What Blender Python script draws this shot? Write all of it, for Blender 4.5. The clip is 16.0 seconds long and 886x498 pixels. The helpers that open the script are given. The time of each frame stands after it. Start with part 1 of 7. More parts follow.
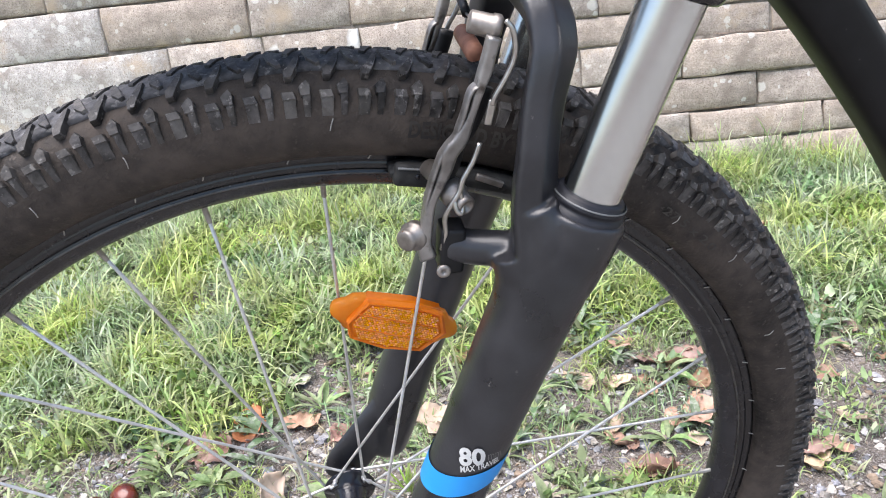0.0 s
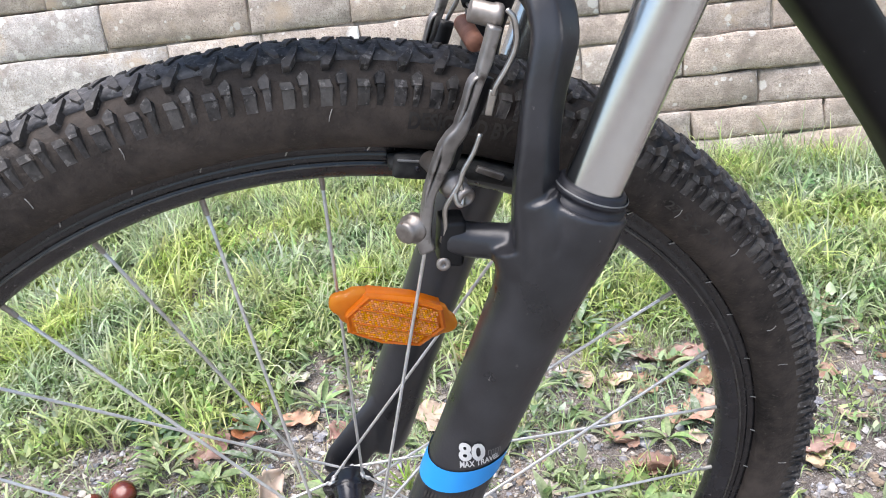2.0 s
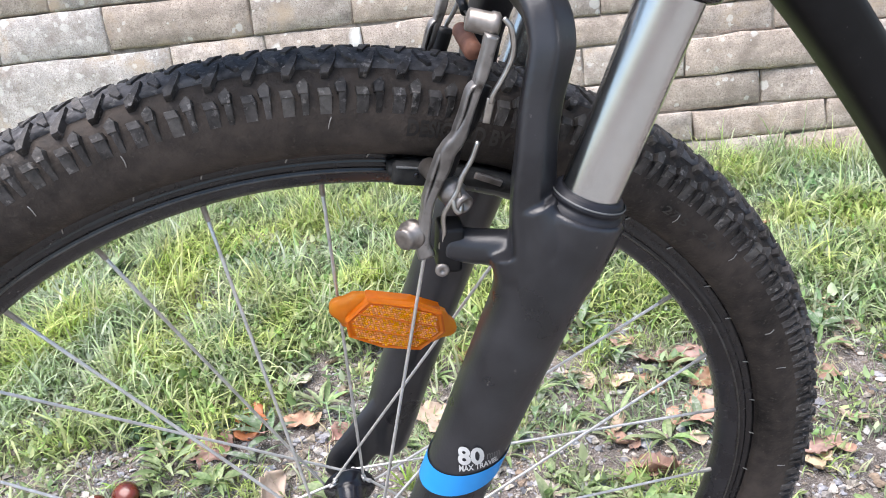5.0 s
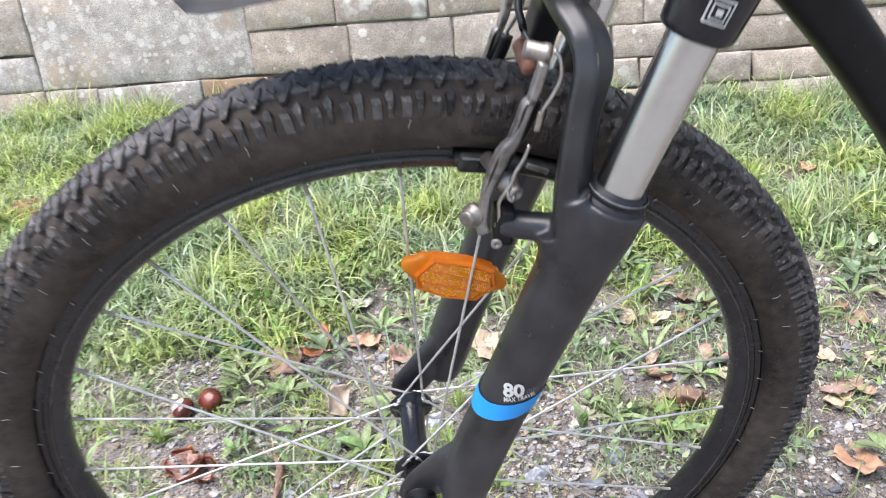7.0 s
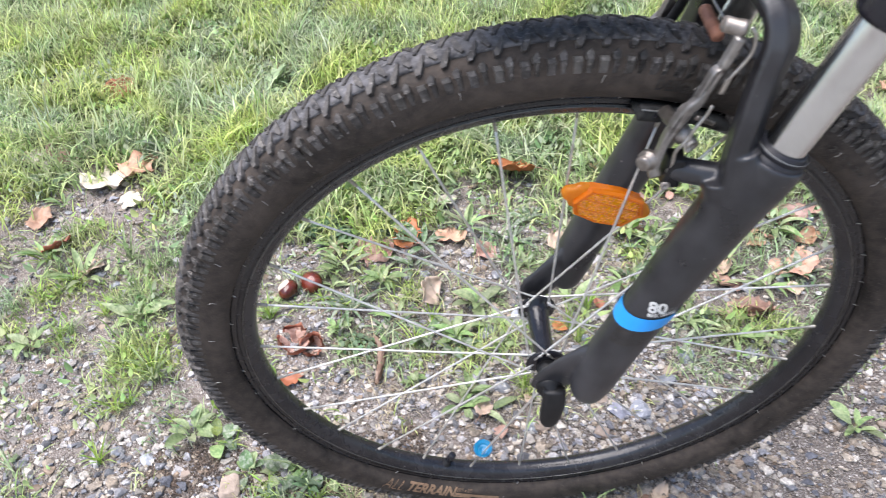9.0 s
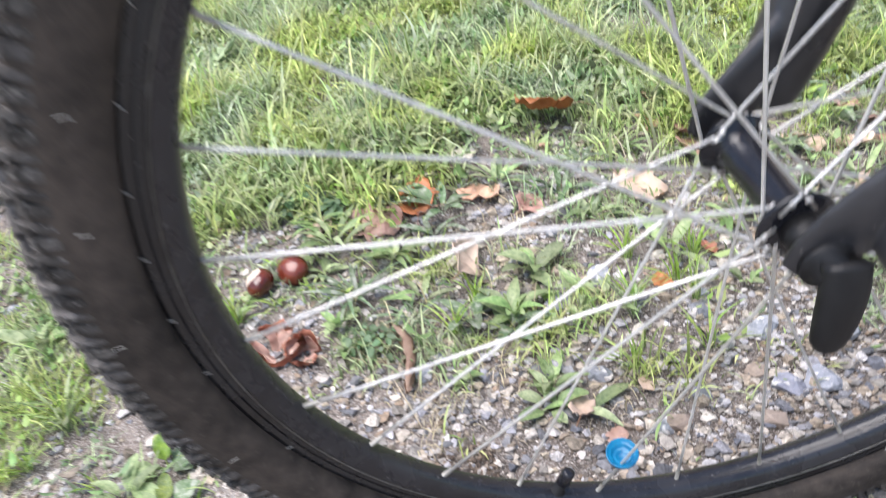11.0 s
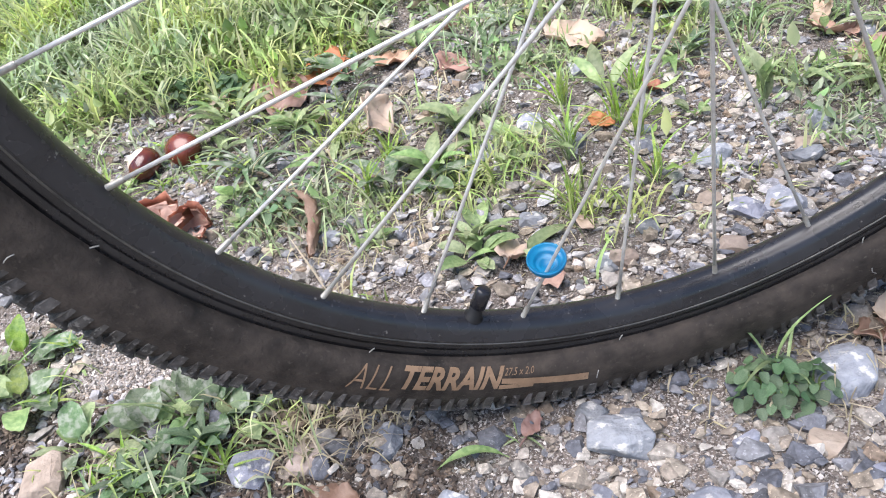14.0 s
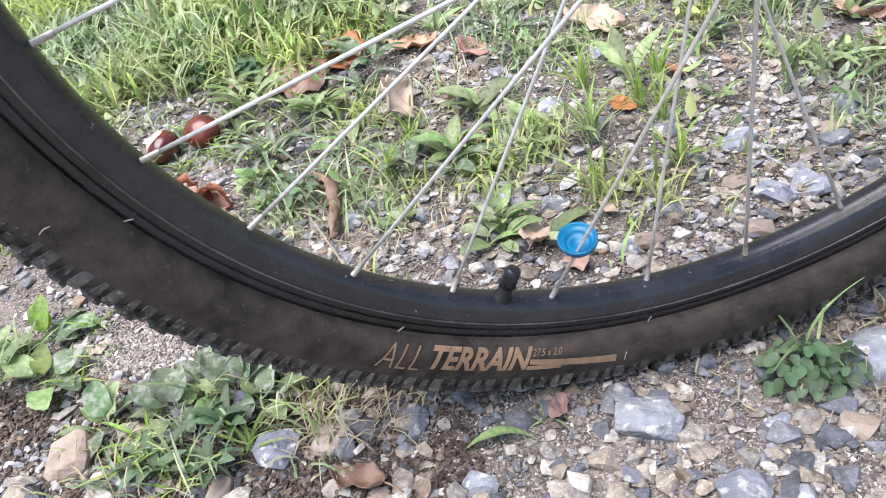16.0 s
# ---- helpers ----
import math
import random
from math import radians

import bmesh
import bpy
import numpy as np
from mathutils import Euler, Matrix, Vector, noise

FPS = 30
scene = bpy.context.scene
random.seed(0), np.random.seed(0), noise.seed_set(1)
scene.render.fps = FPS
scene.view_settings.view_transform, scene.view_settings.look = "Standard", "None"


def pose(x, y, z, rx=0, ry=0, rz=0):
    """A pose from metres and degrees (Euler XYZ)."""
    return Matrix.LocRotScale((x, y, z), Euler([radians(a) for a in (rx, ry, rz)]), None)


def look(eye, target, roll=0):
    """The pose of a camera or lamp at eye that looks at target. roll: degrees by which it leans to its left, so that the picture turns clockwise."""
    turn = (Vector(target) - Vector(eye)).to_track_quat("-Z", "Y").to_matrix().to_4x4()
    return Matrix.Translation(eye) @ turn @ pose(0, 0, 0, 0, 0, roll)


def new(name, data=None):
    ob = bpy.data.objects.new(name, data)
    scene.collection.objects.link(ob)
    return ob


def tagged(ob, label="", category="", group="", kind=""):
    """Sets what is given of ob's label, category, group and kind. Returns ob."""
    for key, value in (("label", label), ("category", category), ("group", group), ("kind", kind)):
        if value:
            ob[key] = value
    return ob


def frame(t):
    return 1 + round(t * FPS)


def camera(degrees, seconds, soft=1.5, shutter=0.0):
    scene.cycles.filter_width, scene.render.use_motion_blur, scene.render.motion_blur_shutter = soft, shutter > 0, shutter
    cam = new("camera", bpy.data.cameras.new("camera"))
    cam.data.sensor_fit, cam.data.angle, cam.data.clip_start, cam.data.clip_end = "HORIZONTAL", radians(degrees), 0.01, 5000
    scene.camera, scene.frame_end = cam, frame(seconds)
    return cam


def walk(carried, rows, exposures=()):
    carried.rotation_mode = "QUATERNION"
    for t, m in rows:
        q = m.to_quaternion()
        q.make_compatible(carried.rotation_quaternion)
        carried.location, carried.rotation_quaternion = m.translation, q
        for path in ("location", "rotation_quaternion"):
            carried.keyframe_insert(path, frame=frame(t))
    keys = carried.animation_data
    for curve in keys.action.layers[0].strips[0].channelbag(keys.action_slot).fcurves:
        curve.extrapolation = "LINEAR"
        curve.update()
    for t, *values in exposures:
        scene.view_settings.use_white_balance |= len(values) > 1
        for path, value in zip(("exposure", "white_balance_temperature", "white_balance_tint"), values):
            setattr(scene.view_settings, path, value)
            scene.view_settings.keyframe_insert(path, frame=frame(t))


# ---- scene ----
FOV = 60.12
PATH = [
    (0.0, 0.0221, -0.5590, 0.6780, 71.778, 5.960, -9.672),
    (0.5, 0.0202, -0.5571, 0.6751, 71.787, 5.946, -9.628),
    (1.0, 0.0207, -0.5574, 0.6759, 71.776, 5.876, -9.611),
    (1.5, 0.0213, -0.5587, 0.6768, 71.759, 5.888, -9.619),
    (2.0, 0.0222, -0.5563, 0.6737, 71.733, 5.866, -9.642),
    (2.5, 0.0228, -0.5584, 0.6761, 71.718, 5.900, -9.663),
    (3.0, 0.0237, -0.5589, 0.6767, 71.724, 5.909, -9.724),
    (5.5, 0.0243, -0.5585, 0.6776, 71.692, 5.942, -9.323),
    (6.0, 0.0178, -0.5600, 0.6755, 70.024, 5.354, -8.618),
    (6.5, 0.0222, -0.5786, 0.6846, 67.919, 4.825, -6.800),
    (7.0, 0.0167, -0.6301, 0.7386, 66.025, 5.584, -5.135),
    (7.5, 0.0039, -0.6743, 0.8206, 63.522, 5.376, -3.632),
    (8.0, -0.0333, -0.6840, 0.8416, 61.011, 4.783, -2.342),
    (8.5, -0.0331, -0.6826, 0.8156, 58.265, 3.882, -1.799),
    (8.7, -0.0496, -0.6868, 0.8158, 57.262, 3.564, -1.668),
    (10.8, -0.1988, -0.4457, 0.5490, 62.068, 7.764, -6.321),
    (11.0, -0.1773, -0.4209, 0.4959, 62.230, 8.230, -6.824),
    (11.5, -0.1678, -0.3738, 0.3885, 61.766, 9.787, -8.366),
    (12.0, -0.1471, -0.3824, 0.3284, 60.287, 10.353, -9.407),
    (12.5, -0.1425, -0.3881, 0.3395, 59.908, 10.494, -10.253),
    (13.0, -0.1413, -0.3894, 0.3442, 59.763, 10.634, -10.757),
    (13.5, -0.1432, -0.3869, 0.3459, 59.284, 10.429, -11.090),
    (14.0, -0.1466, -0.3835, 0.3429, 59.052, 10.382, -11.068),
    (14.5, -0.1511, -0.3814, 0.3402, 58.729, 10.198, -10.992),
    (15.0, -0.1478, -0.3826, 0.3404, 58.434, 10.143, -10.875),
    (15.5, -0.1533, -0.3810, 0.3376, 58.391, 9.989, -10.563),
    (16.0, -0.1608, -0.3816, 0.3377, 58.514, 10.356, -10.503),
]
cam = camera(FOV, 16.0, soft=1.0, shutter=0.5)
walk(cam, [(t, pose(x, y, z, a, b, c)) for t, x, y, z, a, b, c in PATH], exposures=[(0.0, 0.86), (16.0, 0.86)])

# ---------------------------------------------------------------- light: a bright overcast autumn day
world = bpy.data.worlds.new("sky")
scene.world = world
world.use_nodes = True
wn = world.node_tree.nodes
sky = wn.new("ShaderNodeTexSky")
sky.sky_type = "NISHITA"
sky.sun_disc = False
sky.sun_elevation = radians(68.5)
sky.sun_rotation = radians(238)
sky.air_density, sky.dust_density, sky.ozone_density = 1.0, 1.5, 1.0
world.node_tree.links.new(sky.outputs[0], wn["Background"].inputs[0])
wn["Background"].inputs[1].default_value = 0.15
sun = new("sun", bpy.data.lights.new("sun", "SUN"))
sun.data.energy, sun.data.angle, sun.data.color = 4.1, radians(55), (1.0, 0.95, 0.955)
sun.matrix_world = look((-1.0, -0.62, 3.0), (0, 0, 0))
tagged(sun, kind="structure")


# ---------------------------------------------------------------- materials
def mat(name, col, col2=None, rough=0.6, metal=0.0, scale=40.0, detail=6.0, bump=0.0, bscale=None, bdist=0.002,
        spots=None, spot_scale=30.0, spot_at=0.62, spot_soft=0.04, vary=0.0, island=False, rough2=None, coat=0.0, trans=0.0, ior=1.45, mid=0.5, wide=0.25):
    """A noise-mixed surface: col to col2 by fine noise, spots of a third colour, brightness varied per piece."""
    m = bpy.data.materials.new(name)
    m.use_nodes = True
    nt = m.node_tree
    n, link = nt.nodes, nt.links.new
    bsdf = n["Principled BSDF"]
    tc = n.new("ShaderNodeTexCoord")
    co = tc.outputs["Object"]
    if vary or island:
        oi = n.new("ShaderNodeNewGeometry") if island else n.new("ShaderNodeObjectInfo")
        rnd = oi.outputs["Random Per Island"] if island else oi.outputs["Random"]
        off = n.new("ShaderNodeVectorMath"); off.operation = "SCALE"
        comb = n.new("ShaderNodeCombineXYZ")
        for i in range(3):
            link(rnd, comb.inputs[i])
        link(comb.outputs[0], off.inputs[0]); off.inputs["Scale"].default_value = 7.0
        add = n.new("ShaderNodeVectorMath"); add.operation = "ADD"
        link(co, add.inputs[0]); link(off.outputs[0], add.inputs[1])
        co = add.outputs[0]
    nz = n.new("ShaderNodeTexNoise")
    nz.inputs["Scale"].default_value, nz.inputs["Detail"].default_value = scale, detail
    link(co, nz.inputs["Vector"])
    big = n.new("ShaderNodeTexNoise")
    big.inputs["Scale"].default_value, big.inputs["Detail"].default_value = scale * 0.17, 3.0
    link(co, big.inputs["Vector"])
    avg = n.new("ShaderNodeMath"); avg.operation = "MULTIPLY_ADD"
    link(big.outputs[0], avg.inputs[0]); avg.inputs[1].default_value = 0.5
    half = n.new("ShaderNodeMath"); half.operation = "MULTIPLY"; half.inputs[1].default_value = 0.5
    link(nz.outputs[0], half.inputs[0]); link(half.outputs[0], avg.inputs[2])
    ramp = n.new("ShaderNodeValToRGB")
    ramp.color_ramp.elements[0].position, ramp.color_ramp.elements[1].position = mid - wide / 2, mid + wide / 2
    ramp.color_ramp.elements[0].color = (*col, 1)
    ramp.color_ramp.elements[1].color = (*(col2 or col), 1)
    link(avg.outputs[0], ramp.inputs[0])
    out = ramp.outputs[0]
    if spots:
        sp = n.new("ShaderNodeTexNoise")
        sp.inputs["Scale"].default_value, sp.inputs["Detail"].default_value, sp.inputs["Roughness"].default_value = spot_scale, 4.0, 0.55
        link(co, sp.inputs["Vector"])
        sr = n.new("ShaderNodeMapRange")
        sr.inputs["From Min"].default_value, sr.inputs["From Max"].default_value = spot_at - spot_soft, spot_at + spot_soft
        link(sp.outputs[0], sr.inputs["Value"])
        mx = n.new("ShaderNodeMix"); mx.data_type = "RGBA"
        link(sr.outputs[0], mx.inputs["Factor"]); link(out, mx.inputs["A"]); mx.inputs["B"].default_value = (*spots, 1)
        out = mx.outputs["Result"]
    if vary:
        hsv = n.new("ShaderNodeHueSaturation")
        mr = n.new("ShaderNodeMapRange")
        mr.inputs["To Min"].default_value, mr.inputs["To Max"].default_value = 1 - vary, 1 + vary
        link(rnd, mr.inputs["Value"]); link(mr.outputs[0], hsv.inputs["Value"])
        w2 = n.new("ShaderNodeMath"); w2.operation = "MULTIPLY"; w2.inputs[1].default_value = 13.7
        fr = n.new("ShaderNodeMath"); fr.operation = "FRACT"
        link(rnd, w2.inputs[0]); link(w2.outputs[0], fr.inputs[0])
        mh = n.new("ShaderNodeMapRange")
        mh.inputs["To Min"].default_value, mh.inputs["To Max"].default_value = 0.5 - vary * 0.06, 0.5 + vary * 0.06
        link(fr.outputs[0], mh.inputs["Value"]); link(mh.outputs[0], hsv.inputs["Hue"])
        ms = n.new("ShaderNodeMapRange")
        ms.inputs["To Min"].default_value, ms.inputs["To Max"].default_value = 1 - vary * 0.6, 1 + vary * 0.5
        link(fr.outputs[0], ms.inputs["Value"]); link(ms.outputs[0], hsv.inputs["Saturation"])
        link(out, hsv.inputs["Color"])
        out = hsv.outputs[0]
    link(out, bsdf.inputs["Base Color"])
    bsdf.inputs["Metallic"].default_value, bsdf.inputs["IOR"].default_value = metal, ior
    if rough2 is None:
        bsdf.inputs["Roughness"].default_value = rough
    else:
        rr = n.new("ShaderNodeMapRange")
        rr.inputs["From Min"].default_value, rr.inputs["From Max"].default_value = 0.35, 0.65
        rr.inputs["To Min"].default_value, rr.inputs["To Max"].default_value = rough, rough2
        link(avg.outputs[0], rr.inputs["Value"]); link(rr.outputs[0], bsdf.inputs["Roughness"])
    bsdf.inputs["Coat Weight"].default_value = coat
    bsdf.inputs["Transmission Weight"].default_value = trans
    if bump:
        bn = n.new("ShaderNodeTexNoise")
        bn.inputs["Scale"].default_value, bn.inputs["Detail"].default_value = bscale or scale * 2, 5.0
        link(co, bn.inputs["Vector"])
        bp = n.new("ShaderNodeBump")
        bp.inputs["Strength"].default_value, bp.inputs["Distance"].default_value = bump, bdist
        link(bn.outputs[0], bp.inputs["Height"]); link(bp.outputs[0], bsdf.inputs["Normal"])
    return m


def leafy(name, col, col2, vary=0.3, island=True, rough=0.5, scale=60.0, glow=0.35, wide=0.25, relief=0.0006, dust=None):
    """Thin foliage: a diffuse and gloss front with some light let through."""
    m = mat(name, col, col2, rough=rough, scale=scale, vary=vary, island=island, bump=0.3 if relief < 0.001 else 0.9, bscale=200 if relief < 0.001 else 130, bdist=relief, wide=wide, spots=dust, spot_scale=5.5, spot_at=0.54, spot_soft=0.07)
    nt = m.node_tree
    tr = nt.nodes.new("ShaderNodeBsdfTranslucent")
    src = nt.nodes["Principled BSDF"].inputs["Base Color"].links[0].from_socket
    nt.links.new(src, tr.inputs["Color"])
    mix = nt.nodes.new("ShaderNodeMixShader")
    mix.inputs[0].default_value = glow
    nt.links.new(nt.nodes["Principled BSDF"].outputs[0], mix.inputs[1])
    nt.links.new(tr.outputs[0], mix.inputs[2])
    nt.links.new(mix.outputs[0], nt.nodes["Material Output"].inputs["Surface"])
    return m


def pebbles(name, cols, rough=0.85, shade=1.0):
    """Many small stones in one mesh, each of its own colour."""
    m = mat(name, (0.42, 0.41, 0.40), (1.12, 1.10, 1.08), rough=rough, scale=260, bump=0.9, bscale=420, bdist=0.0010, island=True, wide=0.26, spots=(1.45, 1.42, 1.38), spot_scale=480, spot_at=0.64, spot_soft=0.05)
    nt = m.node_tree
    bsdf = nt.nodes["Principled BSDF"]
    tone = bsdf.inputs["Base Color"].links[0].from_socket
    geo = nt.nodes.new("ShaderNodeNewGeometry")
    ramp = nt.nodes.new("ShaderNodeValToRGB")
    ramp.color_ramp.interpolation = "CONSTANT"
    e = ramp.color_ramp.elements
    for i, c in enumerate(cols):
        p = e[i] if i < 2 else e.new(i / len(cols))
        p.position, p.color = i / len(cols), (c[0] * shade, c[1] * shade, c[2] * shade, 1)
    nt.links.new(geo.outputs["Random Per Island"], ramp.inputs[0])
    mx = nt.nodes.new("ShaderNodeMix")
    mx.data_type, mx.blend_type = "RGBA", "MULTIPLY"
    mx.inputs["Factor"].default_value = 1.0
    nt.links.new(ramp.outputs[0], mx.inputs["A"])
    nt.links.new(tone, mx.inputs["B"])
    nt.links.new(mx.outputs["Result"], bsdf.inputs["Base Color"])
    return m


M = {
    "rubber": mat("tyre_rubber", (0.0120, 0.0100, 0.0087), (0.076, 0.061, 0.051), rough=0.6, rough2=0.9, ior=1.36, scale=110, bump=0.8, bscale=420, bdist=0.0008, spots=(0.066, 0.054, 0.046), spot_scale=330, spot_at=0.645, spot_soft=0.05, wide=0.32),
    "knob": mat("tread_rubber", (0.0145, 0.0132, 0.0125), (0.106, 0.097, 0.091), rough=0.45, rough2=0.75, ior=1.40, scale=190, bump=0.8, bscale=380, bdist=0.0009, vary=0.25, spots=(0.17, 0.158, 0.148), spot_scale=300, spot_at=0.625, spot_soft=0.04, wide=0.26),
    "crown": mat("tread_crown_rubber", (0.022, 0.0215, 0.023), (0.125, 0.121, 0.127), rough=0.7, rough2=0.9, ior=1.36, scale=190, bump=0.8, bscale=380, bdist=0.0009, vary=0.2, spots=(0.15, 0.145, 0.14), spot_scale=300, spot_at=0.63, spot_soft=0.05, wide=0.26),
    "rim": mat("rim_black_anodised", (0.006, 0.006, 0.0070), (0.014, 0.014, 0.016), rough=0.20, rough2=0.32, ior=1.52, scale=90, spots=(0.12, 0.112, 0.105), spot_scale=330, spot_at=0.71, spot_soft=0.03, bump=0.12, bscale=500, bdist=0.0003),
    "bed": mat("rim_bed_satin", (0.010, 0.010, 0.0125), (0.022, 0.022, 0.026), rough=0.20, rough2=0.32, ior=1.52, scale=60, spots=(0.14, 0.132, 0.125), spot_scale=330, spot_at=0.70, spot_soft=0.03, bump=0.10, bscale=500, bdist=0.0003),
    "edge": mat("worn_edge", (0.06, 0.058, 0.055), (0.14, 0.135, 0.125), rough=0.4, metal=0.6, scale=90),
    "steel": mat("spoke_steel", (0.58, 0.565, 0.54), (0.78, 0.76, 0.73), rough=0.30, rough2=0.48, metal=0.55, scale=300),
    "nipple": mat("nipple_brass_plated", (0.30, 0.285, 0.25), (0.45, 0.43, 0.39), rough=0.5, metal=0.7, scale=300),
    "chrome": mat("stanchion_chrome", (0.52, 0.525, 0.52), (0.64, 0.645, 0.635), rough=0.18, rough2=0.28, metal=1.0, scale=20),
    "fork": mat("fork_matt_black", (0.0095, 0.0096, 0.0115), (0.0370, 0.0368, 0.0410), rough=0.24, rough2=0.42, ior=1.52, scale=34, bump=0.16, bscale=520, bdist=0.0005, spots=(0.16, 0.152, 0.145), spot_scale=150, spot_at=0.735, spot_soft=0.04, wide=0.24),
    "seal": mat("seal_rubber", (0.012, 0.012, 0.016), (0.026, 0.026, 0.03), ior=1.36, rough=0.45, scale=150),
    "black": mat("black_plastic", (0.006, 0.006, 0.007), (0.013, 0.013, 0.014), ior=1.36, rough=0.4, rough2=0.55, scale=80, bump=0.1, bscale=600, bdist=0.0003),
    "gloss": mat("gloss_black", (0.008, 0.008, 0.011), (0.016, 0.016, 0.02), rough=0.12, rough2=0.25, scale=90),
    "tube": mat("powder_coated_tube", (0.008, 0.008, 0.009), (0.016, 0.016, 0.018), rough=0.33, rough2=0.45, scale=110, bump=0.1, bscale=900, bdist=0.0003, spots=(0.3, 0.29, 0.27), spot_scale=210, spot_at=0.8),
    "frame": mat("frame_satin_black", (0.0055, 0.0055, 0.006), (0.011, 0.011, 0.0115), ior=1.28, rough=0.40, rough2=0.52, scale=60, spots=(0.26, 0.26, 0.25), spot_scale=420, spot_at=0.745, spot_soft=0.02),
    "guard": mat("mudguard_plastic", (0.048, 0.048, 0.054), (0.078, 0.078, 0.086), rough=0.5, rough2=0.65, scale=60, bump=0.12, bscale=500, bdist=0.0004, spots=(0.16, 0.155, 0.15), spot_scale=90, spot_at=0.74),
    "arm": mat("brake_arm_alloy", (0.14, 0.130, 0.122), (0.42, 0.40, 0.38), rough=0.36, rough2=0.55, metal=0.75, scale=70, bump=0.12, bscale=500, bdist=0.0003, spots=(0.075, 0.062, 0.054), spot_scale=90, spot_at=0.635, spot_soft=0.06),
    "zinc": mat("zinc_bolt", (0.20, 0.178, 0.158), (0.36, 0.33, 0.305), rough=0.42, rough2=0.55, metal=0.85, scale=200, spots=(0.16, 0.10, 0.065), spot_scale=350, spot_at=0.70),
    "wire": mat("spring_wire", (0.38, 0.36, 0.33), (0.55, 0.52, 0.48), rough=0.35, metal=1.0, scale=300),
    "pad": mat("brake_pad_rubber", (0.012, 0.012, 0.012), (0.045, 0.044, 0.042), ior=1.36, rough=0.7, scale=200, bump=0.2, bscale=600, bdist=0.0004),
    "boot": mat("boot_rubber_brown", (0.15, 0.062, 0.04), (0.33, 0.155, 0.10), rough=0.6, scale=150, bump=0.2, bscale=400, bdist=0.0005),
    "orange": leafy("reflector_orange", (0.74, 0.17, 0.008), (0.88, 0.28, 0.02), vary=0.0, island=False, rough=0.28, scale=80, glow=0.4),
    "prism": leafy("reflector_prism", (0.92, 0.36, 0.03), (0.98, 0.50, 0.08), vary=0.2, rough=0.12, scale=300, glow=0.3),
    "deep": leafy("reflector_deep", (0.80, 0.20, 0.008), (0.88, 0.27, 0.014), vary=0.0, island=False, rough=0.15, scale=120, glow=0.4),
    "amber": leafy("reflector_amber", (0.78, 0.30, 0.022), (0.90, 0.42, 0.045), vary=0.0, island=False, rough=0.15, scale=90, glow=0.6),
    "blue": mat("decal_blue", (0.02, 0.28, 0.72), (0.025, 0.31, 0.76), rough=0.4, scale=80),
    "white": mat("decal_white", (0.50, 0.50, 0.49), (0.62, 0.62, 0.60), rough=0.5, scale=200),
    "grey": mat("decal_grey", (0.13, 0.13, 0.125), (0.2, 0.2, 0.195), rough=0.5, scale=200),
    "whisker": mat("whisker_rubber", (0.26, 0.25, 0.235), (0.40, 0.385, 0.36), rough=0.6, scale=200),
    "tan": mat("tyre_print_tan", (0.20, 0.125, 0.075), (0.31, 0.20, 0.125), rough=0.75, scale=160, spots=(0.2, 0.13, 0.08), spot_scale=260, spot_at=0.62),
    "emboss": mat("tyre_emboss", (0.026, 0.023, 0.021), (0.062, 0.054, 0.047), rough=0.6, ior=1.4, scale=200),
    "bluecap": mat("spoke_disc_blue", (0.0, 0.115, 0.25), (0.003, 0.185, 0.35), rough=0.35, scale=120, coat=0.1, bump=0.1, bscale=300, bdist=0.0005),
    "soil": mat("soil", (0.068, 0.056, 0.049), (0.215, 0.182, 0.161), rough=0.95, scale=260, bump=1.0, bscale=420, bdist=0.005, spots=(0.38, 0.352, 0.33), spot_scale=620, spot_at=0.575, wide=0.20),
    "gravel": pebbles("gravel", ((0.28, 0.285, 0.32), (0.42, 0.42, 0.44), (0.44, 0.40, 0.35), (0.34, 0.34, 0.365), (0.48, 0.46, 0.45), (0.45, 0.44, 0.445), (0.38, 0.36, 0.34), (0.40, 0.37, 0.33), (0.26, 0.20, 0.15), (0.13, 0.135, 0.15), (0.27, 0.255, 0.24), (0.36, 0.315, 0.25), (0.19, 0.195, 0.21), (0.52, 0.49, 0.45), (0.24, 0.225, 0.205), (0.30, 0.25, 0.20), (0.22, 0.19, 0.155)), shade=1.03),
    "gravel_front": pebbles("gravel_bluish", ((0.125, 0.133, 0.160), (0.235, 0.240, 0.265), (0.30, 0.255, 0.205), (0.17, 0.177, 0.205), (0.40, 0.365, 0.325), (0.25, 0.195, 0.150), (0.35, 0.31, 0.26), (0.11, 0.115, 0.132), (0.30, 0.282, 0.262), (0.37, 0.32, 0.265), (0.20, 0.205, 0.225), (0.55, 0.52, 0.48), (0.28, 0.24, 0.20))),
    "grit": pebbles("grit", ((0.30, 0.258, 0.222), (0.42, 0.375, 0.342), (0.20, 0.178, 0.162), (0.50, 0.465, 0.43), (0.34, 0.325, 0.318), (0.38, 0.33, 0.285), (0.60, 0.575, 0.55), (0.27, 0.255, 0.25)), 0.95, 0.95),
    # brown earth, coloured darker to hold the shade under the plantains
    "shaded_humus": pebbles("shaded_humus", ((0.085, 0.062, 0.048), (0.13, 0.098, 0.076), (0.06, 0.047, 0.04), (0.18, 0.14, 0.11), (0.10, 0.085, 0.075))),
    "sandstone": mat("pebble_sandstone", (0.21, 0.165, 0.135), (0.38, 0.31, 0.265), rough=0.9, scale=120, bump=0.8, bscale=300, bdist=0.0016, vary=0.2, wide=0.3),
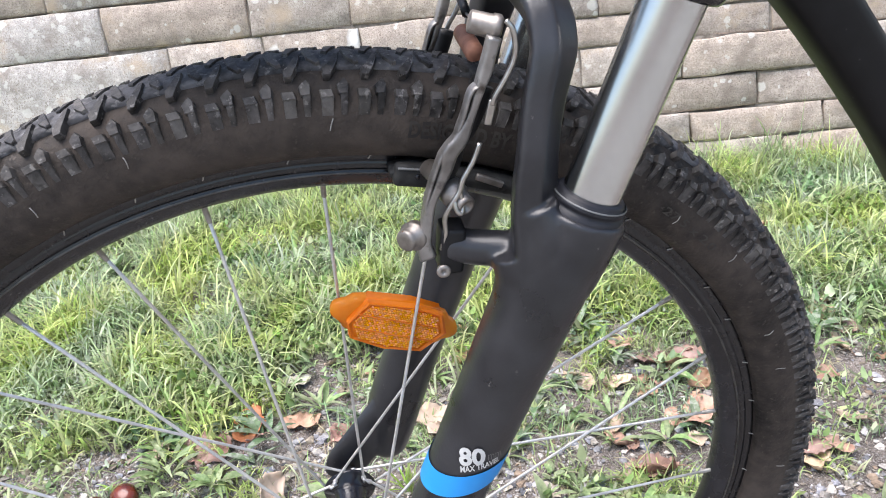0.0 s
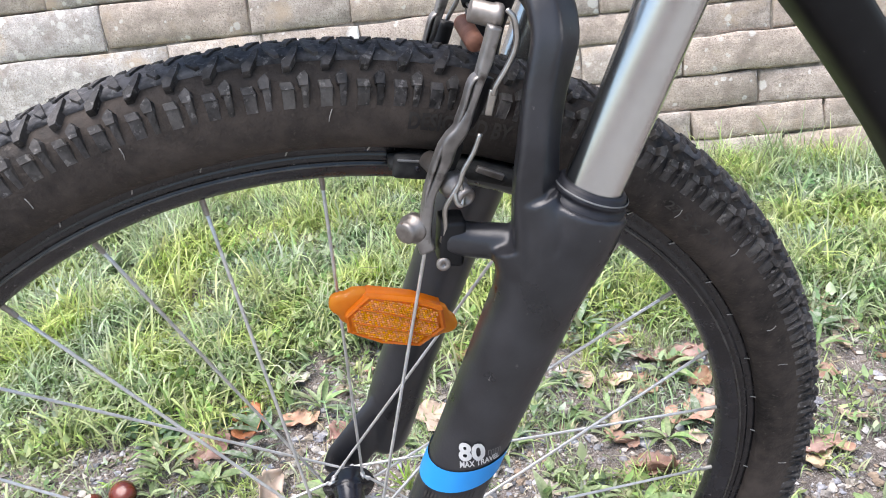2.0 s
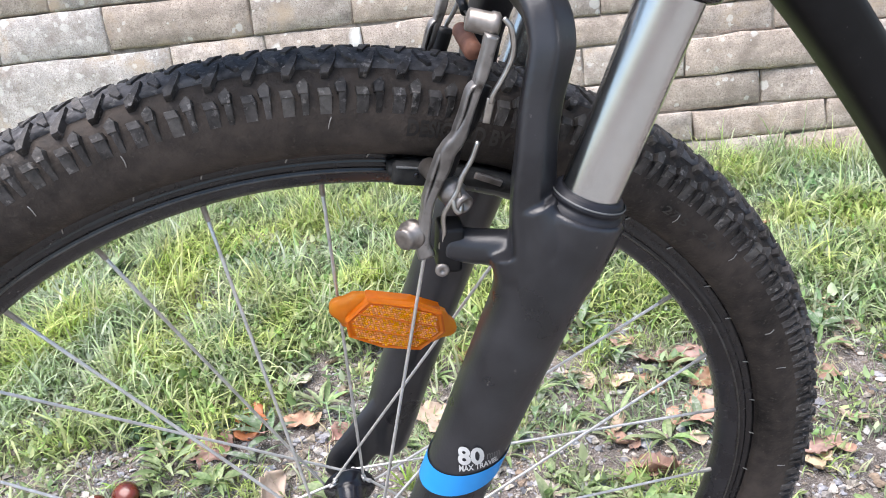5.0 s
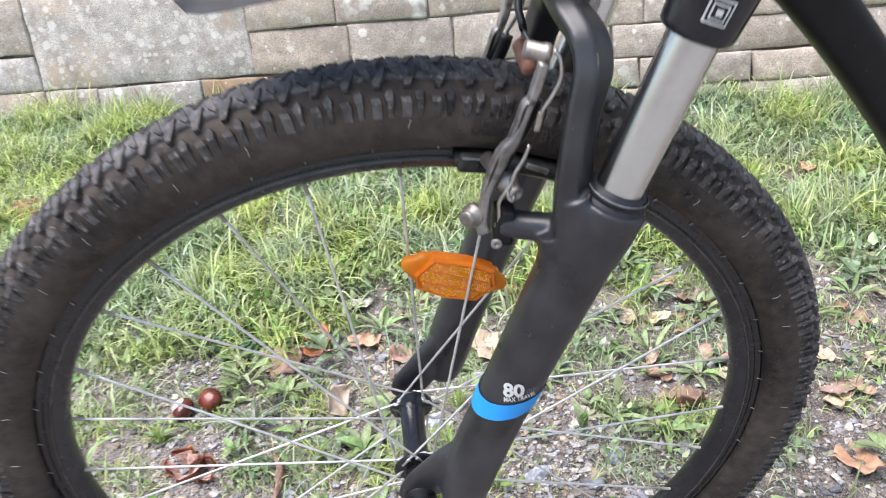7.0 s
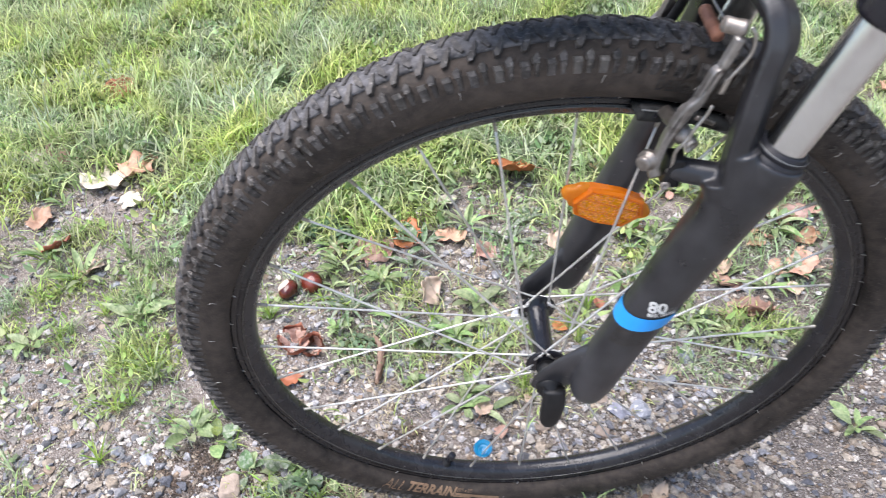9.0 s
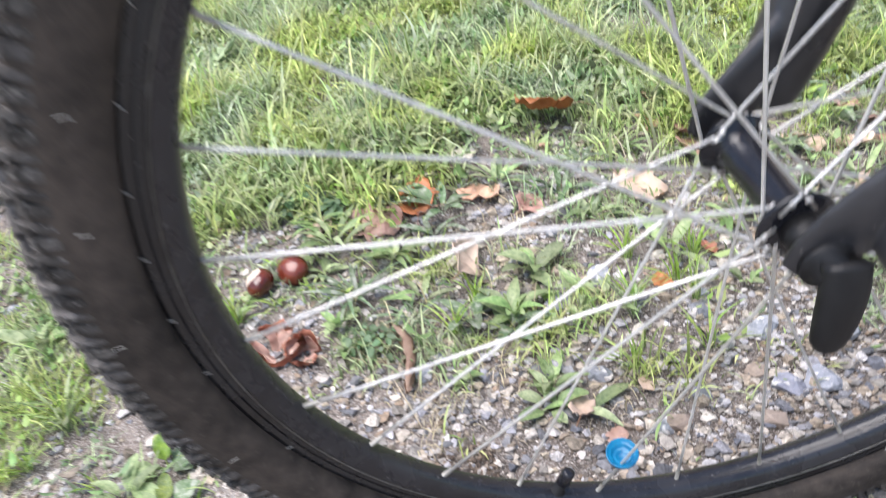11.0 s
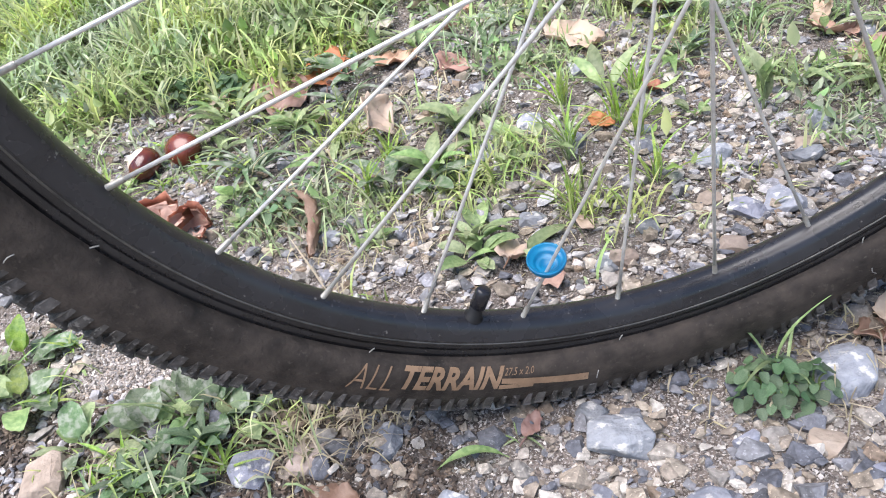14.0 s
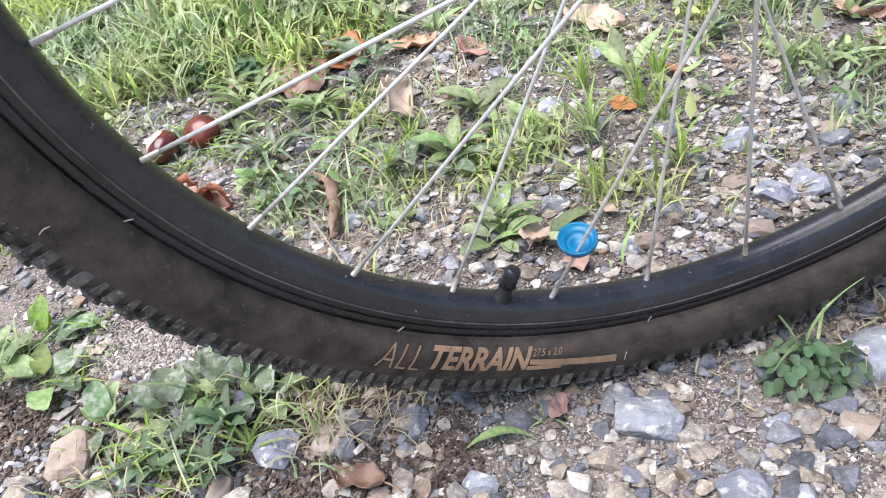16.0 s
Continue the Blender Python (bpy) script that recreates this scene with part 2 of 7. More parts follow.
    "cobble": mat("limestone", (0.120, 0.129, 0.158), (0.290, 0.302, 0.342), rough=0.82, scale=130, bump=1.0, bscale=300, bdist=0.0018, vary=0.36, spots=(0.50, 0.49, 0.475), spot_scale=120, spot_at=0.60, spot_soft=0.05, wide=0.32),
    "mortar": mat("mortar", (0.135, 0.115, 0.092), (0.33, 0.295, 0.25), rough=0.95, scale=60, bump=0.8, bscale=180, bdist=0.004),
    "grass": leafy("grass", (0.245, 0.322, 0.158), (0.530, 0.600, 0.330), vary=0.5, scale=22, wide=0.22, glow=0.5, rough=0.6),
    "grass_pale": leafy("grass_pale", (0.300, 0.375, 0.182), (0.600, 0.660, 0.370), vary=0.45, scale=22, wide=0.22, glow=0.5, rough=0.6),
    "straw": leafy("dry_grass", (0.33, 0.28, 0.18), (0.52, 0.46, 0.32), vary=0.3, scale=40),
    "dark_blades": leafy("dark_blades", (0.075, 0.110, 0.036), (0.20, 0.25, 0.095), vary=0.5, scale=30),
    "cover": leafy("ground_cover", (0.150, 0.225, 0.098), (0.35, 0.43, 0.22), vary=0.5, scale=40),
    "silver": leafy("silvery_weed", (0.215, 0.285, 0.185), (0.41, 0.48, 0.35), vary=0.3, scale=60),
    "tuft": leafy("fresh_grass", (0.20, 0.31, 0.085), (0.43, 0.54, 0.20), vary=0.35, island=False, rough=0.6, glow=0.5),
    "clover": leafy("round_weed_leaf", (0.075, 0.14, 0.07), (0.18, 0.26, 0.145), vary=0.3, island=False, rough=0.5, scale=110),
    "plantain": leafy("dusty_plantain", (0.085, 0.145, 0.070), (0.19, 0.26, 0.145), vary=0.3, island=False, rough=0.5, scale=14, dust=(0.32, 0.35, 0.285)),
    "weed": leafy("weed_leaf", (0.165, 0.245, 0.105), (0.385, 0.465, 0.235), vary=0.35, island=False, rough=0.45, scale=12),
    "stalk": leafy("weed_stalk", (0.14, 0.22, 0.07), (0.22, 0.3, 0.1), vary=0.2, island=False),
    "leaf_orange": leafy("leaf_orange", (0.36, 0.115, 0.055), (0.52, 0.22, 0.12), vary=0.2, island=False, glow=0.25, relief=0.002),
    "leaf_tan": leafy("leaf_tan", (0.52, 0.38, 0.27), (0.72, 0.58, 0.45), vary=0.2, island=False, glow=0.25, relief=0.002),
    "leaf_brown": leafy("leaf_brown", (0.195, 0.110, 0.083), (0.40, 0.265, 0.205), vary=0.25, island=False, glow=0.15, relief=0.002),
    "leaf_rolled": leafy("leaf_rolled", (0.36, 0.225, 0.18), (0.60, 0.44, 0.37), vary=0.2, island=False, glow=0.15, relief=0.002),
    "leaf_pink": leafy("leaf_pinkish", (0.36, 0.19, 0.135), (0.56, 0.37, 0.28), vary=0.25, island=False, glow=0.2, relief=0.002),
    "leaf_pale": leafy("leaf_pale", (0.6, 0.52, 0.42), (0.75, 0.7, 0.6), vary=0.15, island=False, glow=0.25),
    "leaf_green": leafy("leaf_palegreen", (0.30, 0.42, 0.22), (0.46, 0.55, 0.36), vary=0.15, island=False, glow=0.25),
    "conker": mat("chestnut_shell", (0.045, 0.007, 0.006), (0.15, 0.030, 0.016), rough=0.20, rough2=0.32, scale=40, coat=0.3),
    "hilum": mat("chestnut_scar", (0.42, 0.34, 0.28), (0.60, 0.51, 0.43), rough=0.6, scale=120),
    "husk": mat("chestnut_husk", (0.26, 0.080, 0.052), (0.62, 0.32, 0.22), rough=0.5, scale=90, bump=0.5, bscale=220, bdist=0.002),
    "husk_in": mat("husk_lining", (0.52, 0.31, 0.25), (0.78, 0.58, 0.50), rough=0.6, scale=90),
}


def weathered(name, tones, lichen, limed=False):
    """Old sandstone: a tone for each block, grain and pits, dark weathering, round pale lichen."""
    m = mat(name, (0.55, 0.54, 0.53), (1.26, 1.25, 1.24), rough=0.92, scale=190, bump=0.9, bscale=340, bdist=0.0022, vary=0.12, wide=0.36,
            spots=(0.50, 0.46, 0.42), spot_scale=330, spot_at=0.60, spot_soft=0.05)
    nt = m.node_tree
    n, link = nt.nodes, nt.links.new
    base = n["Principled BSDF"].inputs["Base Color"]
    grain = base.links[0].from_socket
    info = n.new("ShaderNodeObjectInfo")
    tone = n.new("ShaderNodeValToRGB")
    tone.color_ramp.interpolation = "CONSTANT"
    e = tone.color_ramp.elements
    for i, c in enumerate(tones):
        q = e[i] if i < 2 else e.new(i / len(tones))
        q.position, q.color = i / len(tones), (*c, 1)
    link(info.outputs["Random"], tone.inputs[0])
    mul = n.new("ShaderNodeMix")
    mul.data_type, mul.blend_type = "RGBA", "MULTIPLY"
    mul.inputs["Factor"].default_value = 1.0
    link(tone.outputs[0], mul.inputs["A"]); link(grain, mul.inputs["B"])
    out = mul.outputs["Result"]
    # each block has its own piece of the pattern
    shift = n.new("ShaderNodeVectorMath"); shift.operation = "MULTIPLY_ADD"
    shift.inputs[1].default_value = (9.0, 5.0, 7.0)
    link(info.outputs["Random"], shift.inputs[0]); link(n["Texture Coordinate"].outputs["Object"], shift.inputs[2])
    for scale, at, soft, col in ((11.0, 0.57, 0.09, (0.245, 0.205, 0.170)), (7.0, 0.60, 0.06, (0.44, 0.345, 0.25))):
        nz = n.new("ShaderNodeTexNoise")
        nz.inputs["Scale"].default_value, nz.inputs["Detail"].default_value, nz.inputs["Roughness"].default_value = scale, 6.0, 0.65
        link(shift.outputs[0], nz.inputs["Vector"])
        r = n.new("ShaderNodeMapRange")
        r.inputs["From Min"].default_value, r.inputs["From Max"].default_value, r.inputs["To Max"].default_value = at - soft, at + soft, 0.75
        link(nz.outputs[0], r.inputs["Value"])
        mx = n.new("ShaderNodeMix"); mx.data_type = "RGBA"
        link(r.outputs[0], mx.inputs["Factor"]); link(out, mx.inputs["A"]); mx.inputs["B"].default_value = (*col, 1)
        out = mx.outputs["Result"]
    warp = n.new("ShaderNodeTexNoise"); warp.inputs["Scale"].default_value = 90.0
    link(shift.outputs[0], warp.inputs["Vector"])
    bent = n.new("ShaderNodeVectorMath"); bent.operation = "MULTIPLY_ADD"
    bent.inputs[1].default_value = (0.010, 0.010, 0.010)
    link(warp.outputs["Color"], bent.inputs[0]); link(shift.outputs[0], bent.inputs[2])
    for scale, reach in ((30.0, 0.50), (58.0, 0.46)):
        vo = n.new("ShaderNodeTexVoronoi"); vo.inputs["Scale"].default_value = scale
        link(bent.outputs[0], vo.inputs["Vector"])
        pick = n.new("ShaderNodeSeparateColor"); link(vo.outputs["Color"], pick.inputs[0])
        size = n.new("ShaderNodeMapRange")       # most cells stay bare
        size.inputs["From Min"].default_value, size.inputs["From Max"].default_value, size.inputs["To Max"].default_value = 1 - lichen, 1.0, reach
        link(pick.outputs[0], size.inputs["Value"])
        gap = n.new("ShaderNodeMath"); gap.operation = "SUBTRACT"
        link(size.outputs[0], gap.inputs[0]); link(vo.outputs["Distance"], gap.inputs[1])
        r = n.new("ShaderNodeMapRange")
        r.inputs["From Min"].default_value, r.inputs["From Max"].default_value, r.inputs["To Max"].default_value = 0.0, 0.08, 0.62
        link(gap.outputs[0], r.inputs["Value"])
        mx = n.new("ShaderNodeMix"); mx.data_type = "RGBA"
        link(r.outputs[0], mx.inputs["Factor"]); link(out, mx.inputs["A"]); mx.inputs["B"].default_value = (0.64, 0.625, 0.585, 1)
        out = mx.outputs["Result"]
    if limed:
        nz = n.new("ShaderNodeTexNoise")
        nz.inputs["Scale"].default_value, nz.inputs["Detail"].default_value = 11.0, 5.0
        link(shift.outputs[0], nz.inputs["Vector"])
        r = n.new("ShaderNodeMapRange")
        r.inputs["From Min"].default_value, r.inputs["From Max"].default_value = 0.61, 0.70
        link(nz.outputs[0], r.inputs["Value"])
        mx = n.new("ShaderNodeMix"); mx.data_type = "RGBA"
        link(r.outputs[0], mx.inputs["Factor"]); link(out, mx.inputs["A"]); mx.inputs["B"].default_value = (0.68, 0.67, 0.64, 1)
        out = mx.outputs["Result"]
    link(out, base)
    return m


GREYS = ((0.46, 0.428, 0.403), (0.43, 0.405, 0.386), (0.485, 0.455, 0.430), (0.405, 0.374, 0.350))
WARMS = ((0.48, 0.415, 0.360), (0.44, 0.375, 0.320), (0.495, 0.440, 0.390), (0.42, 0.370, 0.328), (0.47, 0.397, 0.338))
M["stone"] = weathered("wall_sandstone", WARMS, 0.16)
M["stone_grey"] = weathered("wall_sandstone_grey", GREYS, 0.62)
M["stone_brown"] = weathered("wall_sandstone_brown", ((0.30, 0.205, 0.13), (0.32, 0.22, 0.14)), 0.05)
M["stone_lime"] = weathered("wall_sandstone_limewashed", WARMS, 0.2, limed=True)


# the turf is yellow-green in some patches and bluish and dusty in others
for key in ("grass", "grass_pale", "cover", "tuft"):
    nt = M[key].node_tree
    base = nt.nodes["Principled BSDF"].inputs["Base Color"]
    was = base.links[0].from_socket
    drift = nt.nodes.new("ShaderNodeTexNoise")
    drift.inputs["Scale"].default_value, drift.inputs["Detail"].default_value = 5.5, 3.0
    nt.links.new(nt.nodes["Texture Coordinate"].outputs["Object"], drift.inputs["Vector"])
    hue = nt.nodes.new("ShaderNodeValToRGB")
    e = hue.color_ramp.elements
    e[0].position, e[0].color = 0.36, (0.93, 0.98, 1.18, 1)
    e[1].position, e[1].color = 0.60, (1.10, 1.10, 0.74, 1)
    mid = e.new(0.48)
    mid.color = (1.0, 1.0, 1.0, 1)
    nt.links.new(drift.outputs[0], hue.inputs[0])
    mx = nt.nodes.new("ShaderNodeMix")
    mx.data_type, mx.blend_type = "RGBA", "MULTIPLY"
    mx.inputs["Factor"].default_value = 1.0
    nt.links.new(was, mx.inputs["A"])
    nt.links.new(hue.outputs[0], mx.inputs["B"])
    for to in [k.to_socket for k in was.links if k.to_socket != mx.inputs["A"]]:
        nt.links.new(mx.outputs["Result"], to)


# the soil lies in paler and darker patches a metre or so across
nt = M["soil"].node_tree
base = nt.nodes["Principled BSDF"].inputs["Base Color"]
patch = nt.nodes.new("ShaderNodeTexNoise")
patch.inputs["Scale"].default_value, patch.inputs["Detail"].default_value = 1.3, 3.0
nt.links.new(nt.nodes["Texture Coordinate"].outputs["Object"], patch.inputs["Vector"])
span = nt.nodes.new("ShaderNodeMapRange")
span.inputs["From Min"].default_value, span.inputs["From Max"].default_value = 0.40, 0.60
span.inputs["To Min"].default_value, span.inputs["To Max"].default_value = 0.75, 1.25
nt.links.new(patch.outputs[0], span.inputs["Value"])
tone = nt.nodes.new("ShaderNodeVectorMath")
tone.operation = "SCALE"
nt.links.new(base.links[0].from_socket, tone.inputs[0])
nt.links.new(span.outputs[0], tone.inputs["Scale"])
bounce_band = nt.nodes.new("ShaderNodeMix")              # unseen pale ground added in front, to bounce light and brighten the chrome
bounce_band.data_type = "RGBA"
bounce_noise = nt.nodes.new("ShaderNodeTexNoise")
bounce_noise.inputs["Scale"].default_value, bounce_noise.inputs["Detail"].default_value = 55.0, 6.0
nt.links.new(nt.nodes["Texture Coordinate"].outputs["Object"], bounce_noise.inputs["Vector"])
bounce_tones = nt.nodes.new("ShaderNodeValToRGB")
bounce_tones.color_ramp.elements[0].position, bounce_tones.color_ramp.elements[0].color = 0.36, (0.15, 0.143, 0.132, 1)
bounce_tones.color_ramp.elements[1].position, bounce_tones.color_ramp.elements[1].color = 0.64, (0.43, 0.415, 0.39, 1)
nt.links.new(bounce_noise.outputs[0], bounce_tones.inputs[0])
nt.links.new(bounce_tones.outputs[0], bounce_band.inputs["B"])
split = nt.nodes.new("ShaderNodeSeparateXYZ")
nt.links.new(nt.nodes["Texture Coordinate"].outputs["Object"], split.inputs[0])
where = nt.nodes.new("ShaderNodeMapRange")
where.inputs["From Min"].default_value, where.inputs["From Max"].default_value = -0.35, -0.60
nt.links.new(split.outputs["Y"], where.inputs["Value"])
bounce_end = nt.nodes.new("ShaderNodeMapRange")          # ends in dark ground, added for a dark stripe in the chrome's reflection
bounce_end.inputs["From Min"].default_value, bounce_end.inputs["From Max"].default_value = -2.6, -2.2
nt.links.new(split.outputs["Y"], bounce_end.inputs["Value"])
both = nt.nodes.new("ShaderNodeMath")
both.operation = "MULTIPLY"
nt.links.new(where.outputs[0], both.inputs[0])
nt.links.new(bounce_end.outputs[0], both.inputs[1])
nt.links.new(both.outputs[0], bounce_band.inputs["Factor"])
nt.links.new(tone.outputs[0], bounce_band.inputs["A"])
nt.links.new(bounce_band.outputs["Result"], base)


# ---------------------------------------------------------------- builders
def mesh_object(name, bm, material, parent=None, smooth=True, m=None):
    me = bpy.data.meshes.new(name)
    bm.to_mesh(me)
    bm.free()
    for p in me.polygons:
        p.use_smooth = smooth
    me.materials.append(material)
    ob = new(name, me)
    if parent is not None:
        ob.parent = parent
    if m is not None:
        ob.matrix_basis = m
    return ob


def part(name, bm, material, parent, label="", smooth=True, m=None):
    ob = mesh_object(name, bm, material, parent, smooth, m)
    return tagged(ob, label) if label else ob


def raw_object(name, verts, faces, material, smooth=False, parent=None):
    """A large mesh from arrays: verts (n, 3), faces a list of arrays of equal-sided faces."""
    me = bpy.data.meshes.new(name)
    verts = np.asarray(verts, np.float32)
    loops = np.concatenate([np.asarray(f).ravel() for f in faces]).astype(np.int32)
    sizes = np.concatenate([np.full(len(f), np.asarray(f).shape[1]) for f in faces]).astype(np.int32)
    me.vertices.add(len(verts))
    me.vertices.foreach_set("co", verts.ravel())
    me.loops.add(len(loops))
    me.loops.foreach_set("vertex_index", loops)
    me.polygons.add(len(sizes))
    me.polygons.foreach_set("loop_start", np.concatenate([[0], np.cumsum(sizes)[:-1]]).astype(np.int32))
    me.polygons.foreach_set("use_smooth", np.full(len(sizes), smooth))
    me.update(calc_edges=True)
    me.materials.append(material)
    ob = new(name, me)
    if parent is not None:
        ob.parent = parent
    return ob


def lathe(profile, n=96, closed=False, bm=None, wobble=None):
    """Turns (radius, y) points round the y axis."""
    bm = bm or bmesh.new()
    rings = []
    for i in range(n):
        a = 2 * math.pi * i / n
        rings.append([bm.verts.new((r * math.sin(a), y, r * math.cos(a))) for r, y in profile])
    k = len(profile)
    for i in range(n):
        p, q = rings[i], rings[(i + 1) % n]
        for j in range(k if closed else k - 1):
            bm.faces.new((p[j], p[(j + 1) % k], q[(j + 1) % k], q[j]))
    bmesh.ops.recalc_face_normals(bm, faces=bm.faces)
    return bm


def spin(profile, base, axis, n=32, bm=None):
    """Turns (radius, height) points round an axis from base: bolts, collars, knobs."""
    bm = bm or bmesh.new()
    q = Vector(axis).normalized().to_track_quat("Z", "Y").to_matrix()
    rings = []
    for r, h in profile:
        if r < 1e-6:
            rings.append([bm.verts.new(Vector(base) + q @ Vector((0, 0, h)))])
        else:
            rings.append([bm.verts.new(Vector(base) + q @ Vector((r * math.cos(2 * math.pi * i / n), r * math.sin(2 * math.pi * i / n), h))) for i in range(n)])
    for a, b in zip(rings, rings[1:]):
        for i in range(n):
            j = (i + 1) % n
            if len(a) == 1 and len(b) > 1:
                bm.faces.new((a[0], b[j], b[i]))
            elif len(b) == 1 and len(a) > 1:
                bm.faces.new((a[i], a[j], b[0]))
            elif len(a) > 1:
                bm.faces.new((a[i], a[j], b[j], b[i]))
    bmesh.ops.recalc_face_normals(bm, faces=bm.faces)
    return bm


def smooth_path(pts, steps=6):
    """Catmull-Rom through the points (rows of any length)."""
    p = np.array(pts, float)
    p = np.vstack([2 * p[0] - p[1], p, 2 * p[-1] - p[-2]])
    out = []
    for i in range(1, len(p) - 2):
        for s in np.arange(steps) / steps:
            a, b, c, d = p[i - 1:i + 3]
            out.append(0.5 * (2 * b + (c - a) * s + (2 * a - 5 * b + 4 * c - d) * s ** 2 + (3 * b - a - 3 * c + d) * s ** 3))
    out.append(p[-2])
    return np.array(out)


def sweep(rows, n=20, side=(0, 1, 0), bm=None, steps=6, square=2.0):
    """A tube along rows (x, y, z, half-width across, half-width along side). square: 2 is an ellipse, more is boxier."""
    bm = bm or bmesh.new()
    p = smooth_path(rows, steps)
    rings = []
    for i in range(len(p)):
        d = Vector(p[min(i + 1, len(p) - 1)][:3] - p[max(i - 1, 0)][:3]).normalized()
        s = Vector(side)
        s = (s - d * s.dot(d)).normalized()
        u = d.cross(s)
        ring = []
        for k in range(n):
            a = 2 * math.pi * k / n
            ca, sa = math.cos(a), math.sin(a)
            f = (abs(ca) ** square + abs(sa) ** square) ** (-1 / square)
            ring.append(bm.verts.new(Vector(p[i][:3]) + u * (p[i][3] * ca * f) + s * (p[i][4] * sa * f)))
        rings.append(ring)
    for a, b in zip(rings, rings[1:]):
        for k in range(n):
            bm.faces.new((a[k], a[(k + 1) % n], b[(k + 1) % n], b[k]))
    bm.faces.new(rings[0][::-1])
    bm.faces.new(rings[-1])
    bmesh.ops.recalc_face_normals(bm, faces=bm.faces)
    return bm


def wire(pts, r, n=8, steps=5, bm=None):
    return sweep([(*q, r, r) for q in pts], n=n, side=(0.3, 1, 0.2), steps=steps, bm=bm)


def block(size, m=Matrix(), bevel=0.0, seg=2, bm=None):
    own = bmesh.new()
    bmesh.ops.create_cube(own, size=1.0)
    bmesh.ops.scale(own, vec=size, verts=own.verts)
    if bevel:
        bmesh.ops.bevel(own, geom=own.edges[:], offset=bevel, segments=seg, profile=0.6, affect="EDGES")
    bmesh.ops.transform(own, matrix=m, verts=own.verts)
    if bm is None:
        return own
    me = bpy.data.meshes.new("tmp")
    own.to_mesh(me); own.free()
    bm.from_mesh(me); bpy.data.meshes.remove(me)
    return bm


def plate(outline, y0, y1, bevel=0.0008, holes=()):
    """A flat part cut out of sheet in the x-z plane, between y0 and y1."""
    bm = bmesh.new()
    vs = [bm.verts.new((x, y0, z)) for x, z in outline]
    f = bm.faces.new(vs)
    r = bmesh.ops.extrude_face_region(bm, geom=[f])
    bmesh.ops.translate(bm, vec=(0, y1 - y0, 0), verts=[v for v in r["geom"] if isinstance(v, bmesh.types.BMVert)])
    bmesh.ops.recalc_face_normals(bm, faces=bm.faces)
    if bevel:
        bmesh.ops.bevel(bm, geom=bm.edges[:], offset=bevel, segments=2, profile=0.6, affect="EDGES")
    return bm


def lettering(text, size, thick=0.0, shear=0.0):
    """The built-in font as vertices and faces in the x-y plane."""
    cu = bpy.data.curves.new("lettering", "FONT")
    cu.body, cu.size, cu.offset, cu.shear, cu.resolution_u = text, size, thick, shear, 3
    ob = new("lettering", cu)
    bpy.context.view_layer.update()
    me = bpy.data.meshes.new_from_object(ob.evaluated_get(bpy.context.evaluated_depsgraph_get()))
    bm = bmesh.new()
    bm.from_mesh(me)
    bmesh.ops.triangulate(bm, faces=bm.faces)
    for _ in range(3):                  # short edges, so that the letters follow a curved surface
        bmesh.ops.subdivide_edges(bm, edges=[e for e in bm.edges if e.calc_length() > size * 0.12], cuts=1)
        bmesh.ops.triangulate(bm, faces=bm.faces)
    bm.verts.index_update()
    v = [tuple(q.co) for q in bm.verts]
    f = [tuple(w.index for w in q.verts) for q in bm.faces]
    bm.free()
    bpy.data.objects.remove(ob)
    bpy.data.curves.remove(cu)
    bpy.data.meshes.remove(me)
    return v, f


def mapped(v, f, place):
    bm = bmesh.new()
    vs = [bm.verts.new(place(x, y)) for x, y, _ in v]
    for q in f:
        try:
            bm.faces.new([vs[i] for i in q])
        except ValueError:
            pass
    return bm


# ---------------------------------------------------------------- the ground: a bank that rises to the wall
SLOPE = math.tan(radians(9.3))


def rough(x, y, s, k=0.0):
    return noise.noise((x * s + k, y * s - k, k))


def bank(x, y):
    """Height of the bare ground."""
    c = min(max(y, -1.4), 2.2)
    e = y - c
    z = SLOPE * (c + 0.35 * math.tanh(e / 0.5))
    near = math.exp(-((x / 3) ** 2 + (y / 3) ** 2))
    lump = 0.010 * rough(x, y, 6.0, 3.1) + 0.005 * rough(x, y, 19.0, 7.7)
    hold = math.exp(-((x / 0.12) ** 2 + (y / 0.09) ** 2))      # firm under the tyre
    return z + near * lump * (1 - 0.85 * hold) - 0.005 * math.exp(-((x / 0.10) ** 2 + (y / 0.045) ** 2))


def axis(lo, hi, step, far):
    core = np.arange(lo, hi + step / 2, step)
    out = [far * f for f in (0.04, 0.08, 0.16, 0.35, 1.0)]
    return np.concatenate([[lo - o for o in out[::-1]], core, [hi + o for o in out]])


gx, gy = axis(-1.9, 1.9, 0.02, 60.0), axis(-0.9, 2.1, 0.02, 60.0)
gv = [(x, y, bank(x, y)) for y in gy for x in gx]
nx, ny = len(gx), len(gy)
idx = np.arange(nx * ny).reshape(ny, nx)
gf = np.stack([idx[:-1, :-1], idx[:-1, 1:], idx[1:, 1:], idx[1:, :-1]], -1).reshape(-1, 4)
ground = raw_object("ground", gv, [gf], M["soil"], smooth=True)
tagged(ground, "sandy brown soil bank with grit, rising to the wall", "ground", kind="structure")


# ---------------------------------------------------------------- the stone wall
WALL = pose(0, 1.5, 0, -4, 0, -14)        # its face is the local x-z plane; it leans back a little


def smoothed(a, b, x):
    t = min(1.0, max(0.0, (x - a) / (b - a)))
    return t * t * (3 - 2 * t)


